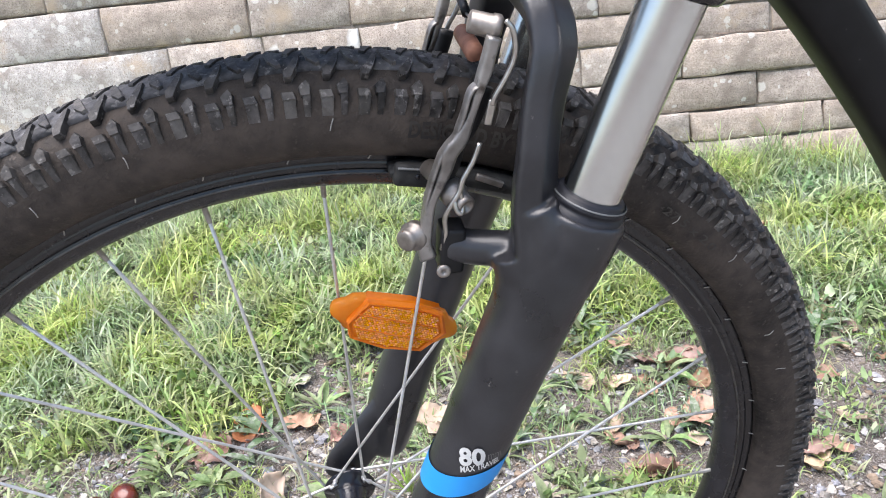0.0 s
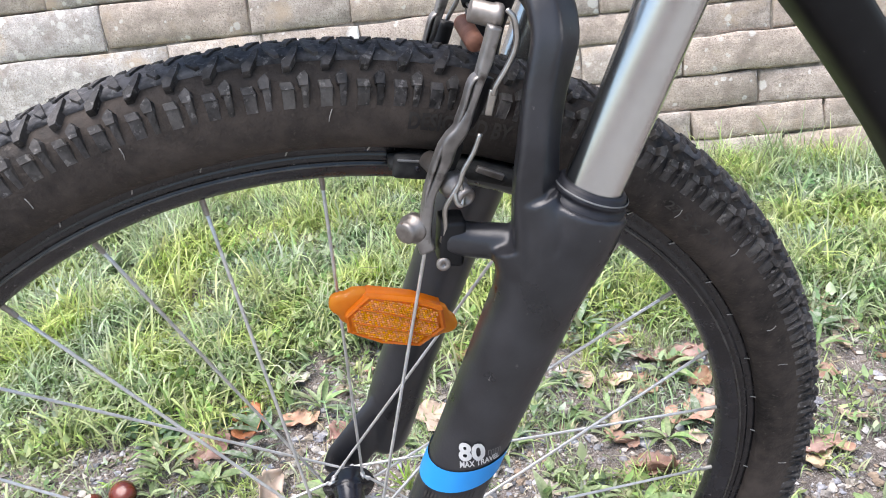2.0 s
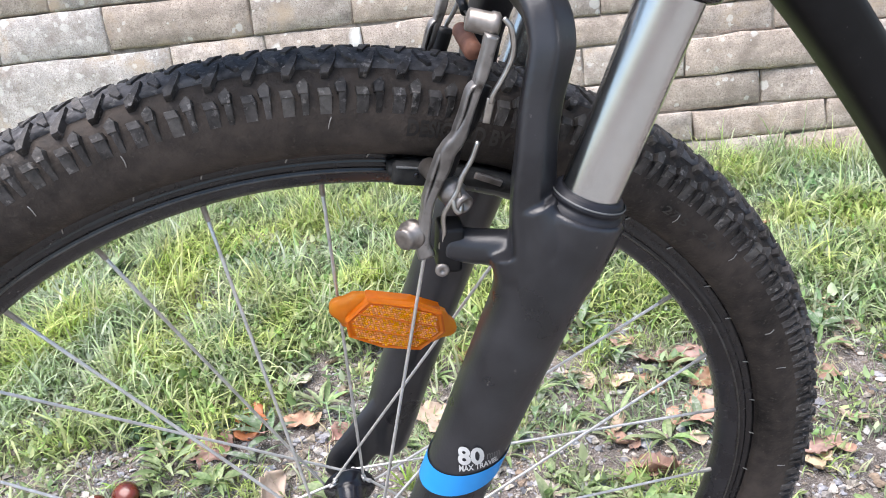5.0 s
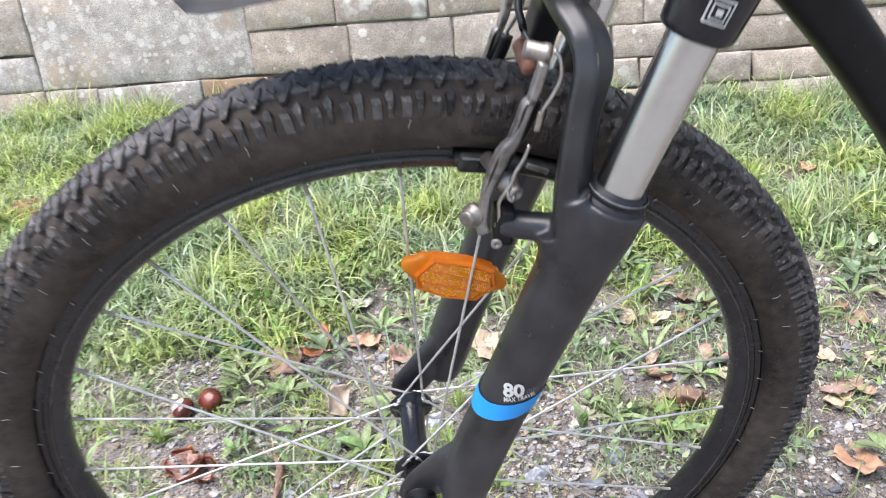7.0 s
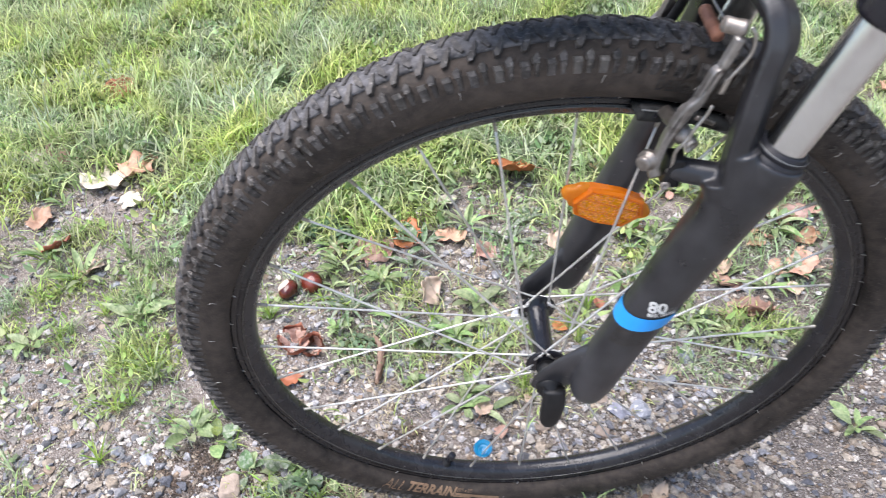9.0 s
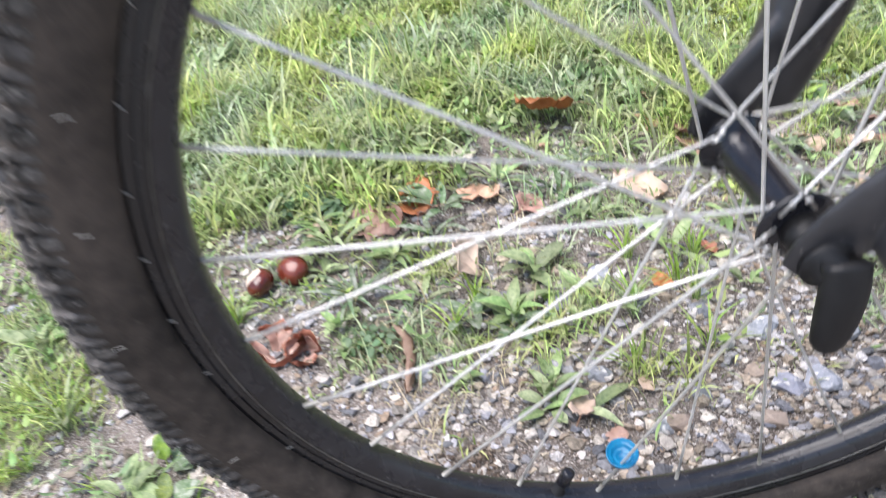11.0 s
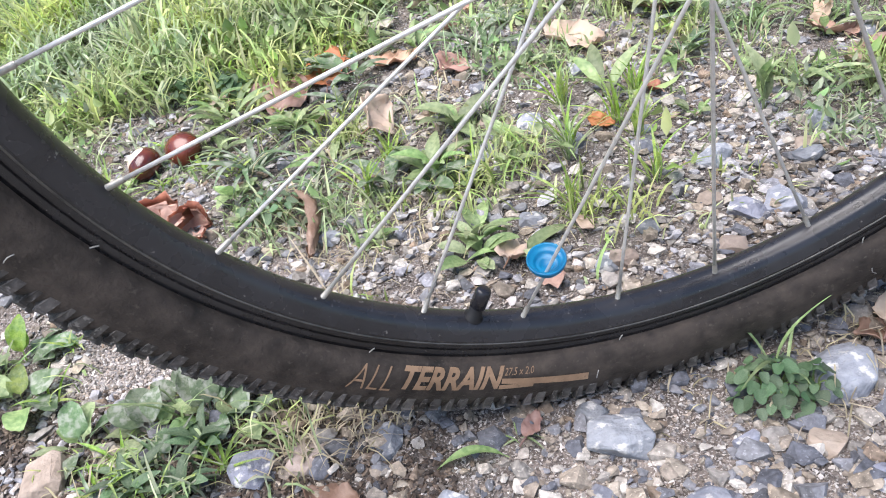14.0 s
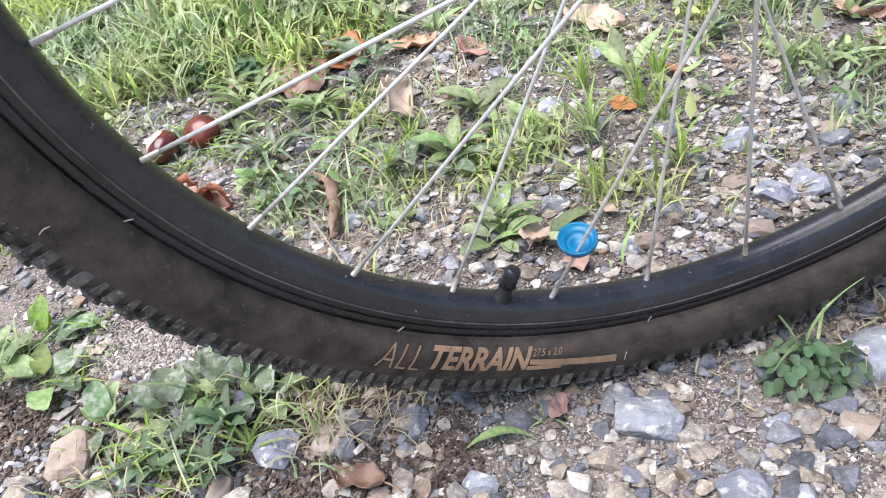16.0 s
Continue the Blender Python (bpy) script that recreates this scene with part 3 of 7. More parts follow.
def wall_stone(w, h, d, seed):
    """One dressed block: an uneven face with worn, rounded arrises."""
    rng = random.Random(seed)
    nu, nv = max(3, min(8, int(w / 0.06))), max(3, min(6, int(h / 0.045)))
    bm = bmesh.new()
    us = [0, 0.006 / w] + [0.006 / w + (1 - 0.012 / w) * (i + 1) / nu for i in range(nu - 1)] + [1 - 0.006 / w, 1]
    vs = [0, 0.006 / h] + [0.006 / h + (1 - 0.012 / h) * (i + 1) / nv for i in range(nv - 1)] + [1 - 0.006 / h, 1]
    cant = (rng.uniform(-0.006, 0.006), rng.uniform(-0.006, 0.006))
    grid = []
    for j, v in enumerate(vs):
        row = []
        for i, u in enumerate(us):
            edge = i in (0, len(us) - 1) or j in (0, len(vs) - 1)
            x, z = (u - 0.5) * w, (v - 0.5) * h
            k = seed * 1.7
            y = -0.004 * noise.noise((x * 14 + k, z * 14, k)) - 0.006 * noise.noise((x * 5 + k, z * 5, 2 * k)) + cant[0] * u + cant[1] * v
            if edge:
                y += 0.0035 + 0.004 * noise.noise((x * 30, z * 30, k))
                x += 0.006 * noise.noise((z * 17, k, 5.0)) - 0.001 * (1 if u > 0.5 else -1)
                z += 0.006 * noise.noise((x * 13, k, 9.0)) - 0.001 * (1 if v > 0.5 else -1)
            row.append(bm.verts.new((x, y, z)))
        grid.append(row)
    for a, b in zip(grid, grid[1:]):
        for i in range(len(a) - 1):
            bm.faces.new((a[i], a[i + 1], b[i + 1], b[i]))
    rim = grid[0][:] + [r[-1] for r in grid[1:]] + grid[-1][-2::-1] + [r[0] for r in grid[-2:0:-1]]
    back = [bm.verts.new((v.co.x, d, v.co.z)) for v in rim]
    for i in range(len(rim)):
        j = (i + 1) % len(rim)
        bm.faces.new((rim[j], rim[i], back[i], back[j]))
    return bm


def courses():
    """Each block as (x0, x1, z0, z1) along the wall."""
    rng = random.Random(11)

    def run(z0, z1, lo, hi, joints, mean):
        xs = [lo] + [j for j in joints if lo < j < hi] + [hi]
        out = []
        for a, b in zip(xs, xs[1:]):
            n = max(1, round((b - a) / mean)) if b - a > mean * 1.45 else 1
            cuts = [a] + sorted(a + (b - a) * (i + rng.uniform(-0.18, 0.18)) / n for i in range(1, n)) + [b]
            out += [(p, q, z0, z1) for p, q in zip(cuts, cuts[1:])]
        return out

    s = []
    # far stretch
    for z0, z1 in ((-0.1, 0.2), (0.2, 0.355), (0.355, 0.462), (0.462, 0.625), (0.625, 0.747), (0.747, 0.90)):
        s += run(z0, z1, -3.6, -1.06, (-1.4,), 0.36)
    # the large blocks
    s += run(-0.1, 0.2, -1.06, 0.42, (), 0.4)
    s += run(0.2, 0.355, -1.06, 0.42, (-0.88, -0.548, -0.30, 0.1), 0.35)
    s += [(-1.06, -0.38, 0.355, 0.625)]
    s += run(0.355, 0.478, -0.38, 0.42, (-0.09, 0.2), 0.3)
    s += run(0.478, 0.632, -0.38, 0.42, (-0.12, 0.14), 0.34)
    s += run(0.625, 0.747, -1.06, -0.546, (-0.86,), 0.36)
    s += run(0.632, 0.747, -0.546, 0.42, (-0.147, 0.123), 0.3)
    s += run(0.747, 0.90, -1.06, 0.42, (-0.69, -0.3, 0.05), 0.36)
    # the smaller courses
    zs = (-0.1, 0.13, 0.256, 0.334, 0.42, 0.517, 0.592, 0.68, 0.78, 0.90)
    js = ((), (0.7, 1.2), (0.69, 0.97, 1.30), (0.62, 0.86, 1.14, 1.42), (0.70, 0.955, 1.29), (0.60, 0.87, 1.17, 1.5), (0.75, 1.05), (), ())
    for z0, z1, j in zip(zs, zs[1:], js):
        s += run(z0, z1, 0.42, 2.0, j, 0.25)
        s += run(z0, z1, 2.0, 3.8, (), 0.33)
    for z0, z1 in ((0.90, 1.05), (1.05, 1.18), (1.18, 1.36), (1.36, 1.5), (1.5, 1.68), (1.68, 1.85)):
        s += run(z0, z1, -3.6, 3.8, (), 0.42)
    return s


core = block((7.6, 0.39, 2.1), pose(0.1, 0.2195, 0.82))
mx_, mz_ = np.linspace(-3.7, 3.9, 306), np.linspace(-0.23, 1.87, 85)
sheet = [[core.verts.new((x, 0.0085 + 0.017 * smoothed(0.02, 0.30, noise.noise((x * 5.5, z * 9.0, 3.3))) + 0.0025 * noise.noise((x * 40, z * 40, 1.0)), z)) for x in mx_] for z in mz_]
for lo_, hi_ in zip(sheet, sheet[1:]):              # pointing, washed out in places
    for i in range(len(lo_) - 1):
        core.faces.new((lo_[i], lo_[i + 1], hi_[i + 1], hi_[i]))
wall = mesh_object("wall_north", core, M["mortar"], smooth=True, m=WALL)
tagged(wall, "old coursed sandstone wall with lichen spots and lime mortar", "wall", kind="structure")
for k, (x0, x1, z0, z1) in enumerate(courses()):
    g = 0.0025
    limed = any(x0 < x < x1 and z0 < z < z1 for x, z in ((-0.08, 0.60), (-1.24, 0.33), (0.66, 0.47)))
    part("stone", wall_stone(x1 - x0 - g, z1 - z0 - g, 0.1, k + 1), M["stone_brown" if x0 < -0.5 < x1 and z0 < 0.31 < z1 else "stone_lime" if limed else "stone_grey" if x1 < -0.2 and (z1 - z0 > 0.2 or k % 3) else "stone"], wall, m=pose((x0 + x1) / 2, 0, (z0 + z1) / 2, 0, random.Random(k).uniform(-0.6, 0.6), 0))


# ---------------------------------------------------------------- the bicycle: all its parts about the front hub
BIKE = new("bicycle")
BIKE.matrix_world = pose(0, 0, 0, 15, 0, 0)
tagged(BIKE, "black mountain bike leaning on its stand, muddy front wheel and fork", "bicycle")
HUB = Matrix.Translation((0, 0, 0.338))


def bike(name, bm, material, label="", smooth=True):
    return part(name, bm, material, BIKE, label, smooth, HUB)


def sub(name, bm, material, parent, label="", smooth=True, m=None):
    return part(name, bm, material, parent, label, smooth, m)


def mirror(bm):
    bmesh.ops.scale(bm, vec=(1, -1, 1), verts=bm.verts)
    bmesh.ops.reverse_faces(bm, faces=bm.faces)
    return bm


# -- tyre
def casing(a):
    """The tyre's cross-section by the angle a from its crown, in degrees: radius and y."""
    t = radians(a)
    q = 2.35
    f = (abs(math.sin(t)) ** q + abs(math.cos(t)) ** q) ** (-1 / q)
    return 0.3180 + 0.0247 * f * math.cos(t), 0.0242 * f * math.sin(t)


def on_tyre(phi, a, h=0.0):
    """A point on the tyre: phi from the top towards +x (radians), a across (degrees, minus is the near side), h proud of it."""
    r, y = casing(a)
    r1, y1 = casing(a + 1)
    r0, y0 = casing(a - 1)
    d = math.hypot(r1 - r0, y1 - y0)
    r, y = r + h * (y1 - y0) / d, y - h * (r1 - r0) / d
    return Vector((r * math.sin(phi), y, r * math.cos(phi)))


prof = [(0.2978, -0.0098)] + [casing(a) for a in range(-141, 142, 6)] + [(0.2978, 0.0098)]
tyre = bike("tyre", lathe(prof, 220), M["rubber"], "dusty knobbly black rubber tyre")
ridge = lathe([(0.2994, -0.0118), (0.3003, -0.0136), (0.3012, -0.0142), (0.3003, -0.0125)], 180, closed=True)
sub("bead_ridge", ridge, M["rubber"], tyre)


def knob(corners, height, taper=0.82, base=-0.001):
    """A tread block from its outline in (phi in millimetres at the crown, a in degrees), standing on the tyre at phi 0."""
    bm = bmesh.new()
    R = 0.3385
    cx = sum(c[0] for c in corners) / len(corners)
    ca = sum(c[1] for c in corners) / len(corners)
    lo = [bm.verts.new(on_tyre(c[0] / 1000 / R, c[1], base)) for c in corners]
    hi = [bm.verts.new(on_tyre((cx + (c[0] - cx) * taper) / 1000 / R, ca + (c[1] - ca) * taper, c[2] if len(c) > 2 else height)) for c in corners]
    k = taper + (1 - taper) * 0.3
    md = [bm.verts.new(on_tyre((cx + (c[0] - cx) * k) / 1000 / R, ca + (c[1] - ca) * k, (c[2] if len(c) > 2 else height) * 0.86)) for c in corners]
    n = len(corners)
    for i in range(n):
        j = (i + 1) % n
        bm.faces.new((lo[i], lo[j], md[j], md[i]))
        bm.faces.new((md[i], md[j], hi[j], hi[i]))
    bm.faces.new(hi)
    bmesh.ops.recalc_face_normals(bm, faces=bm.faces)
    return bm


def turned(k, n, shift=0.0):
    return Matrix.Rotation(2 * math.pi * (k + shift) / n, 4, "Y")


KN = 120


def joined(*bms):
    out = bmesh.new()
    for q in bms:
        me = bpy.data.meshes.new("tmp")
        q.to_mesh(me); q.free()
        out.from_mesh(me); bpy.data.meshes.remove(me)
    return out


KINDS = {
    "long": (joined(knob([(-5.3, -49.5), (-3.2, -45.5), (-0.8, -42.3), (1.0, -48.0), (0.6, -58.5), (-4.4, -58.5)], 0.0036, 0.80), knob([(-3.4, -55, 0.0030), (0.6, -55, 0.0030), (0.3, -66, 0.0018), (-0.3, -80, 0.0001), (-3.3, -80, 0.0001), (-3.3, -66, 0.0018)], 0.002, 0.88)), 0.0),
    "short": (joined(knob([(4.4, -52.5), (10.6, -52.5), (11.9, -60.5), (4.9, -60.5)], 0.0031, 0.82), knob([(5.2, -57, 0.0026), (11.5, -57, 0.0026), (11.3, -68, 0.0015), (10.9, -80, 0.0001), (5.0, -80, 0.0001), (5.1, -68, 0.0015)], 0.002, 0.90)), 0.0),
    "inner": (knob([(6.4, -34), (6.7, -42.3), (10.3, -42.0), (12.3, -34), (14.4, -24), (15.3, -9.5), (13.2, -11), (9.0, -29)], 0.0043, 0.86), 0.0),
    "crown": (knob([(-2.2, 4.5), (0.4, 10.0), (2.6, -3), (4.1, -13), (6.5, -26.5), (4.3, -28.5), (-0.2, -18)], 0.0040, 0.86), 0.0),
}
for kind, (bm, shift) in KINDS.items():
    me = bpy.data.meshes.new("tread_knob")
    bm.to_mesh(me); bm.free()
    me.materials.append(M["knob"])
    KINDS[kind] = (me, shift)
for k in range(KN):
    for kind, (me, shift) in KINDS.items():
        ob = new("tread_knob", me)
        ob.parent = tyre
        ob.matrix_basis = turned(k, KN, shift)
plateau = lathe([(on_tyre(0.0, a, h).z, on_tyre(0.0, a, h).y) for a, h in ((-29, -0.001), (-28, 0.0022), (-20, 0.0024), (-10, 0.0024), (0, 0.0024), (10, 0.0024), (20, 0.0024), (28, 0.0022), (29, -0.001))], 220)
sub("tread_base", plateau, M["crown"], tyre)
rest = bmesh.new()
for shape, shift in (([(-5.3, 49.5), (-0.8, 42.3), (1.0, 48), (0.6, 58), (-0.3, 78), (-3.3, 78), (-4.4, 58)], 0.5), ([(4.4, 52.5), (10.6, 52.5), (11.0, 78), (5.0, 78)], 0.5), ([(6.4, 34), (6.7, 42), (10.3, 42), (14.4, 24), (15.3, 10), (13.2, 11), (9.0, 29)], 0.5), ([(-2.2, -4), (0.4, -8), (4.1, 13), (6.5, 26.5), (4.3, 28.5), (-0.2, 18)], 0.5)):
    one = knob(shape, 0.0036, 0.85)
    me = bpy.data.meshes.new("tmp")
    one.to_mesh(me); one.free()
    for k in range(KN):
        c = me.copy()
        c.transform(turned(k, KN, shift))
        rest.from_mesh(c)
        bpy.data.meshes.remove(c)
    bpy.data.meshes.remove(me)
tagged(sub("tread", rest, M["knob"], tyre, smooth=False), kind="stuff")


def tyre_print(name, text, size, phi0, a0, material, label, thick=0.0, shear=0.0, wide=1.0, up=1, h=0.0006, parent=None, r0=0.315):
    """Lettering laid on the near sidewall; phi0 is the angle of its start from the lowest point (up=1) or the top (up=-1), a0 its foot."""
    v, f = lettering(text, size, thick, shear)
    per = 0.00042                       # metres of sidewall per degree across
    wide = wide / (max(q[0] for q in v) / r0)   # wide: the angle that the writing fills

    def place(x, y):
        if up > 0:                     # read along the lower half: feet towards the ground
            return on_tyre(math.pi - (phi0 + x / r0 * wide), -(a0 + y / per), h)
        return on_tyre(phi0 + x / r0 * wide, -(a0 - y / per), h)
    return sub(name, mapped(v, f, place), material, parent or tyre, label, smooth=False)


tyre_print("printed_word", "ALL", 0.0232, radians(-36.4), 95, M["tan"], "thin tan printed lettering", thick=-0.0003, shear=0.25, wide=radians(5.0))
tyre_print("printed_word", "TERRAIN", 0.0190, radians(-30.8), 102, M["tan"], "bold tan printed lettering", thick=0.0007, shear=0.25, wide=radians(12.3))
tyre_print("printed_size", "27.5 x 2.0", 0.0062, radians(-18.5), 121, M["tan"], "small tan printed size", shear=0.2, wide=radians(3.6))
bar = bmesh.new()
row = [[bar.verts.new(on_tyre(math.pi - radians(p), -a, 0.0007)) for a in (109 - 1.0 * i, 117 - 0.6 * i)] for i, p in enumerate(np.linspace(-18.7, -8.2, 14))]
for i in range(13):
    bar.faces.new((row[i][0], row[i + 1][0], row[i + 1][1], row[i][1]))
sub("printed_bar", bar, M["tan"], tyre, "tan printed bar")
bar = bmesh.new()
row = [[bar.verts.new(on_tyre(math.pi - radians(p), -a, 0.0007)) for a in (99, 106.5)] for p in np.linspace(-18.9, -14.8, 7)]
for i in range(6):
    bar.faces.new((row[i][0], row[i + 1][0], row[i + 1][1], row[i][1]))
sub("printed_bar", bar, M["tan"], tyre)
tyre_print("embossed_size", "27.5 x 2.0", 0.0066, radians(39.5), 104, M["emboss"], "raised black size on the sidewall", thick=0.0001, wide=radians(8.6), up=-1, h=0.0007)
tyre_print("embossed_word", "DESIGNED BY", 0.0115, radians(11.2), 104, M["emboss"], "raised black lettering on the sidewall", thick=0.00035, wide=radians(9.6), up=-1, h=0.0007)
rng = random.Random(5)
for k in range(47):                     # moulding whiskers by the bead and up the sidewall
    if 13 < k < 34 and k % 4:
        continue
    p = 2 * math.pi * (k + rng.uniform(-0.1, 0.1)) / 47
    q = [(0.2945, -0.0126), (0.2975, -0.0131), (0.3005, -0.0150), (0.3025, -0.0172)]
    q = [Vector((r * math.sin(p + 0.006 * i), y, r * math.cos(p + 0.006 * i))) for i, (r, y) in enumerate(q)]
    sub("whisker", wire(q, 0.00040, n=5, steps=2), M["whisker"], tyre)
    if k % 3 != 1:
        p, a = p + rng.uniform(0.0, 0.1), rng.uniform(-102, -86)
        q = [on_tyre(p, a - 7, 0.0003), on_tyre(p + 0.002, a, 0.0005), on_tyre(p + rng.uniform(-0.004, 0.006), a + 7, 0.0007)]
        sub("whisker", wire(q, 0.00028, n=5, steps=2), M["whisker"], tyre)

# -- rim
RIM = [(0.2985, -0.0100), (0.2988, -0.0116), (0.2975, -0.0122), (0.2935, -0.0120), (0.2930, -0.0114), (0.2922, -0.0114), (0.2917, -0.0120), (0.2888, -0.0120), (0.2882, -0.0112),
       (0.2874, -0.0112), (0.2868, -0.0124), (0.2858, -0.0122), (0.2838, -0.0108), (0.2805, -0.0092), (0.2778, -0.0070), (0.2762, -0.0040), (0.2757, 0.0)]
RIM = RIM + [(r, -y) for r, y in RIM[-2::-1]]
rim = bike("rim", lathe(RIM, 240, closed=True), M["rim"], "black anodised double-wall rim with grooved braking flanks")

bed = [(0.2856, -0.0120), (0.2834, -0.0107), (0.2801, -0.0091), (0.2774, -0.0069), (0.2758, -0.0040), (0.2753, 0.0)]
sub("spoke_bed", lathe(bed + [(r, -y) for r, y in bed[-2::-1]], 240), M["bed"], rim, "satin black inner face of the rim")
for s_ in (-1, 1):
    edge = [(0.2870, s_ * 0.0124), (0.2866, s_ * 0.0129), (0.2860, s_ * 0.0128), (0.2859, s_ * 0.0122)]
    sub("flank_edge", lathe(edge, 240), M["edge"], rim, "thin worn grey edge")

# -- hub
hub = bike("hub", lathe([(0.0, -0.036), (0.0125, -0.036), (0.0185, -0.0345), (0.0195, -0.033), (0.0185, -0.0315), (0.0125, -0.030), (0.0108, -0.024), (0.0102, 0.0), (0.0108, 0.024), (0.0125, 0.030), (0.0185, 0.0315),
                         (0.0195, 0.033), (0.0185, 0.0345), (0.0125, 0.036), (0.0, 0.036)], 48), M["gloss"], "slim black hub with two flanges")
for s in (-1, 1):
    sub("locknut", spin([(0.0, 0.0), (0.0095, 0.0), (0.0095, 0.008), (0.0065, 0.012), (0.0065, 0.016)], (0, s * 0.036, 0), (0, s, 0), 24), M["black"], hub)
    sub("axle_nut", spin([(0.0, 0.0), (0.0125, 0.0), (0.0125, 0.004), (0.009, 0.0045), (0.009, 0.013), (0.0, 0.014)], (0, s * 0.058, 0), (0, s, 0), 6 if s > 0 else 24), M["black"], hub)
lever = sweep([(0.003, -0.068, 0.008, 0.0105, 0.007), (0.002, -0.073, -0.004, 0.0110, 0.0065), (0.0, -0.0765, -0.018, 0.0105, 0.0055), (-0.002, -0.0785, -0.030, 0.0085, 0.0045), (-0.003, -0.0795, -0.035, 0.0050, 0.0035)], n=18, steps=5, square=2.8)
sub("release_lever", lever, M["black"], hub, "flat black quick-release lever")

# -- spokes
SP = 2 * math.pi / 28
for k in range(28):
    a = radians(-3.4) + k * SP                       # from the lowest point towards +x
    j = (k + 6) % 4                                  # near +, far +, near -, far -
    side = -1 if j in (1, 3) else 1
    off = radians(64 if j in (1, 2) else -40)
    y1 = side * (0.0352 if k % 8 < 4 else 0.0308)
    nip = Vector((0.2772 * math.sin(a), side * 0.0012, -0.2772 * math.cos(a)))
    eye = Vector((0.0165 * math.sin(a + off), y1, -0.0165 * math.cos(a + off)))
    d = (eye - nip).normalized()
    sp = bike("spoke", wire([nip, nip.lerp(eye, 0.5), eye - d * 0.003, eye - Vector((0, side * 0.002, 0))], 0.00104, n=8, steps=3), M["steel"], "thin dull steel spoke" if k == 0 else "")
    sub("nipple", spin([(0.0024, -0.002), (0.0024, 0.0008), (0.0016, 0.0012), (0.0015, 0.0105), (0.0011, 0.0115)], nip, d, 10), M["nipple"], sp)
    sub("spoke_head", spin([(0.0, 0.0), (0.0019, 0.0), (0.0019, 0.001), (0.0, 0.0014)], eye, (0, side if k % 8 < 4 else -side, 0), 10), M["steel"], sp)

# -- valve with its cap
a = radians(-22.7)
up = Vector((-math.sin(a), 0, math.cos(a)))
foot = Vector((0.2765 * math.sin(a), 0, -0.2765 * math.cos(a)))
valve = bike("valve", spin([(0.006, 0.0), (0.006, 0.001), (0.0042, 0.002), (0.0042, 0.009), (0.0036, 0.0095), (0.0036, 0.012)], foot, up, 20), M["black"], "black rubber valve stem")
sub("valve_cap", spin([(0.0044, 0.0095), (0.0049, 0.010), (0.0047, 0.020), (0.0042, 0.0225), (0.0030, 0.0232), (0.0, 0.0232)], foot, up, 16), M["gloss"], valve, "black plastic valve cap")

# -- blue disc clipped to a spoke
c = Vector((-0.0612, -0.0015, -0.2225))
ax = Vector((-0.06, -0.10, 0.98)).normalized()
disc = bike("spoke_disc", spin([(0.0, -0.0075), (0.0045, -0.0072), (0.0085, -0.0045), (0.0108, -0.0005), (0.0113, 0.0020), (0.0110, 0.0030), (0.0102, 0.0024), (0.0088, 0.0002), (0.0080, 0.0004), (0.0072, -0.0012), (0.0055, -0.0026), (0.0048, -0.0022),
                            (0.0038, -0.0034), (0.0020, -0.0038), (0.0, -0.0040)], c, ax, 32), M["bluecap"], "small bright blue plastic disc clipped to a spoke")

# -- fork lowers
LEG = [(0.1330, 0.2690, 0.0195), (0.1275, 0.2590, 0.0210), (0.1178, 0.2400, 0.0222), (0.0906, 0.1720, 0.0207), (0.0666, 0.1100, 0.0200), (0.0474, 0.0580, 0.0202), (0.0390, 0.0310, 0.0196), (0.0330, 0.0060, 0.0160), (0.0310, -0.0040, 0.0085)]


def leg_rows(s):
    return [(x, s * 0.068, z, r, r) for x, z, r in LEG]


cast = [sweep(leg_rows(s), n=40, steps=6) for s in (-1, 1)]
ARCH = [(0.1035, -0.067, 0.200, 0.0190, 0.0130), (0.1075, -0.067, 0.230, 0.0185, 0.0140), (0.1100, -0.0665, 0.260, 0.0145, 0.0135), (0.1110, -0.0645, 0.2785, 0.0116, 0.0142), (0.1120, -0.0625, 0.2925, 0.0110, 0.0134), (0.1136, -0.0605, 0.3050, 0.0107, 0.0124),
        (0.1155, -0.0580, 0.3180, 0.0104, 0.0123), (0.1180, -0.0555, 0.3310, 0.0102, 0.0125), (0.1214, -0.0525, 0.3430, 0.0100, 0.0131), (0.1236, -0.0490, 0.3525, 0.0098, 0.0136), (0.1226, -0.0400, 0.3655, 0.0095, 0.0138), (0.1165, -0.0220, 0.3755, 0.0090, 0.0135), (0.1150, 0.0, 0.3790, 0.0090, 0.0135)]
ARCH = ARCH + [(x, -y, z, u, v) for x, y, z, u, v in ARCH[-2::-1]]


def creased(rows, poly, steps=6):
    """A bar along rows with a many-sided section: poly gives points across (x) and outward, in half-widths."""
    bm = bmesh.new()
    p = smooth_path(rows, steps)
    rings = []
    for i in range(len(p)):
        d = Vector(p[min(i + 1, len(p) - 1)][:3] - p[max(i - 1, 0)][:3]).normalized()
        s = Vector((1, 0, 0))
        s = (s - d * s.dot(d)).normalized()
        u = s.cross(d)
        rings.append([bm.verts.new(Vector(p[i][:3]) + s * (a * p[i][4]) + u * (b * p[i][3])) for a, b in poly])
    n = len(poly)
    for a, b in zip(rings, rings[1:]):
        for k in range(n):
            bm.faces.new((a[k], a[(k + 1) % n], b[(k + 1) % n], b[k]))
    bm.faces.new(rings[0][::-1])
    bm.faces.new(rings[-1])
    bmesh.ops.recalc_face_normals(bm, faces=bm.faces)
    return bm


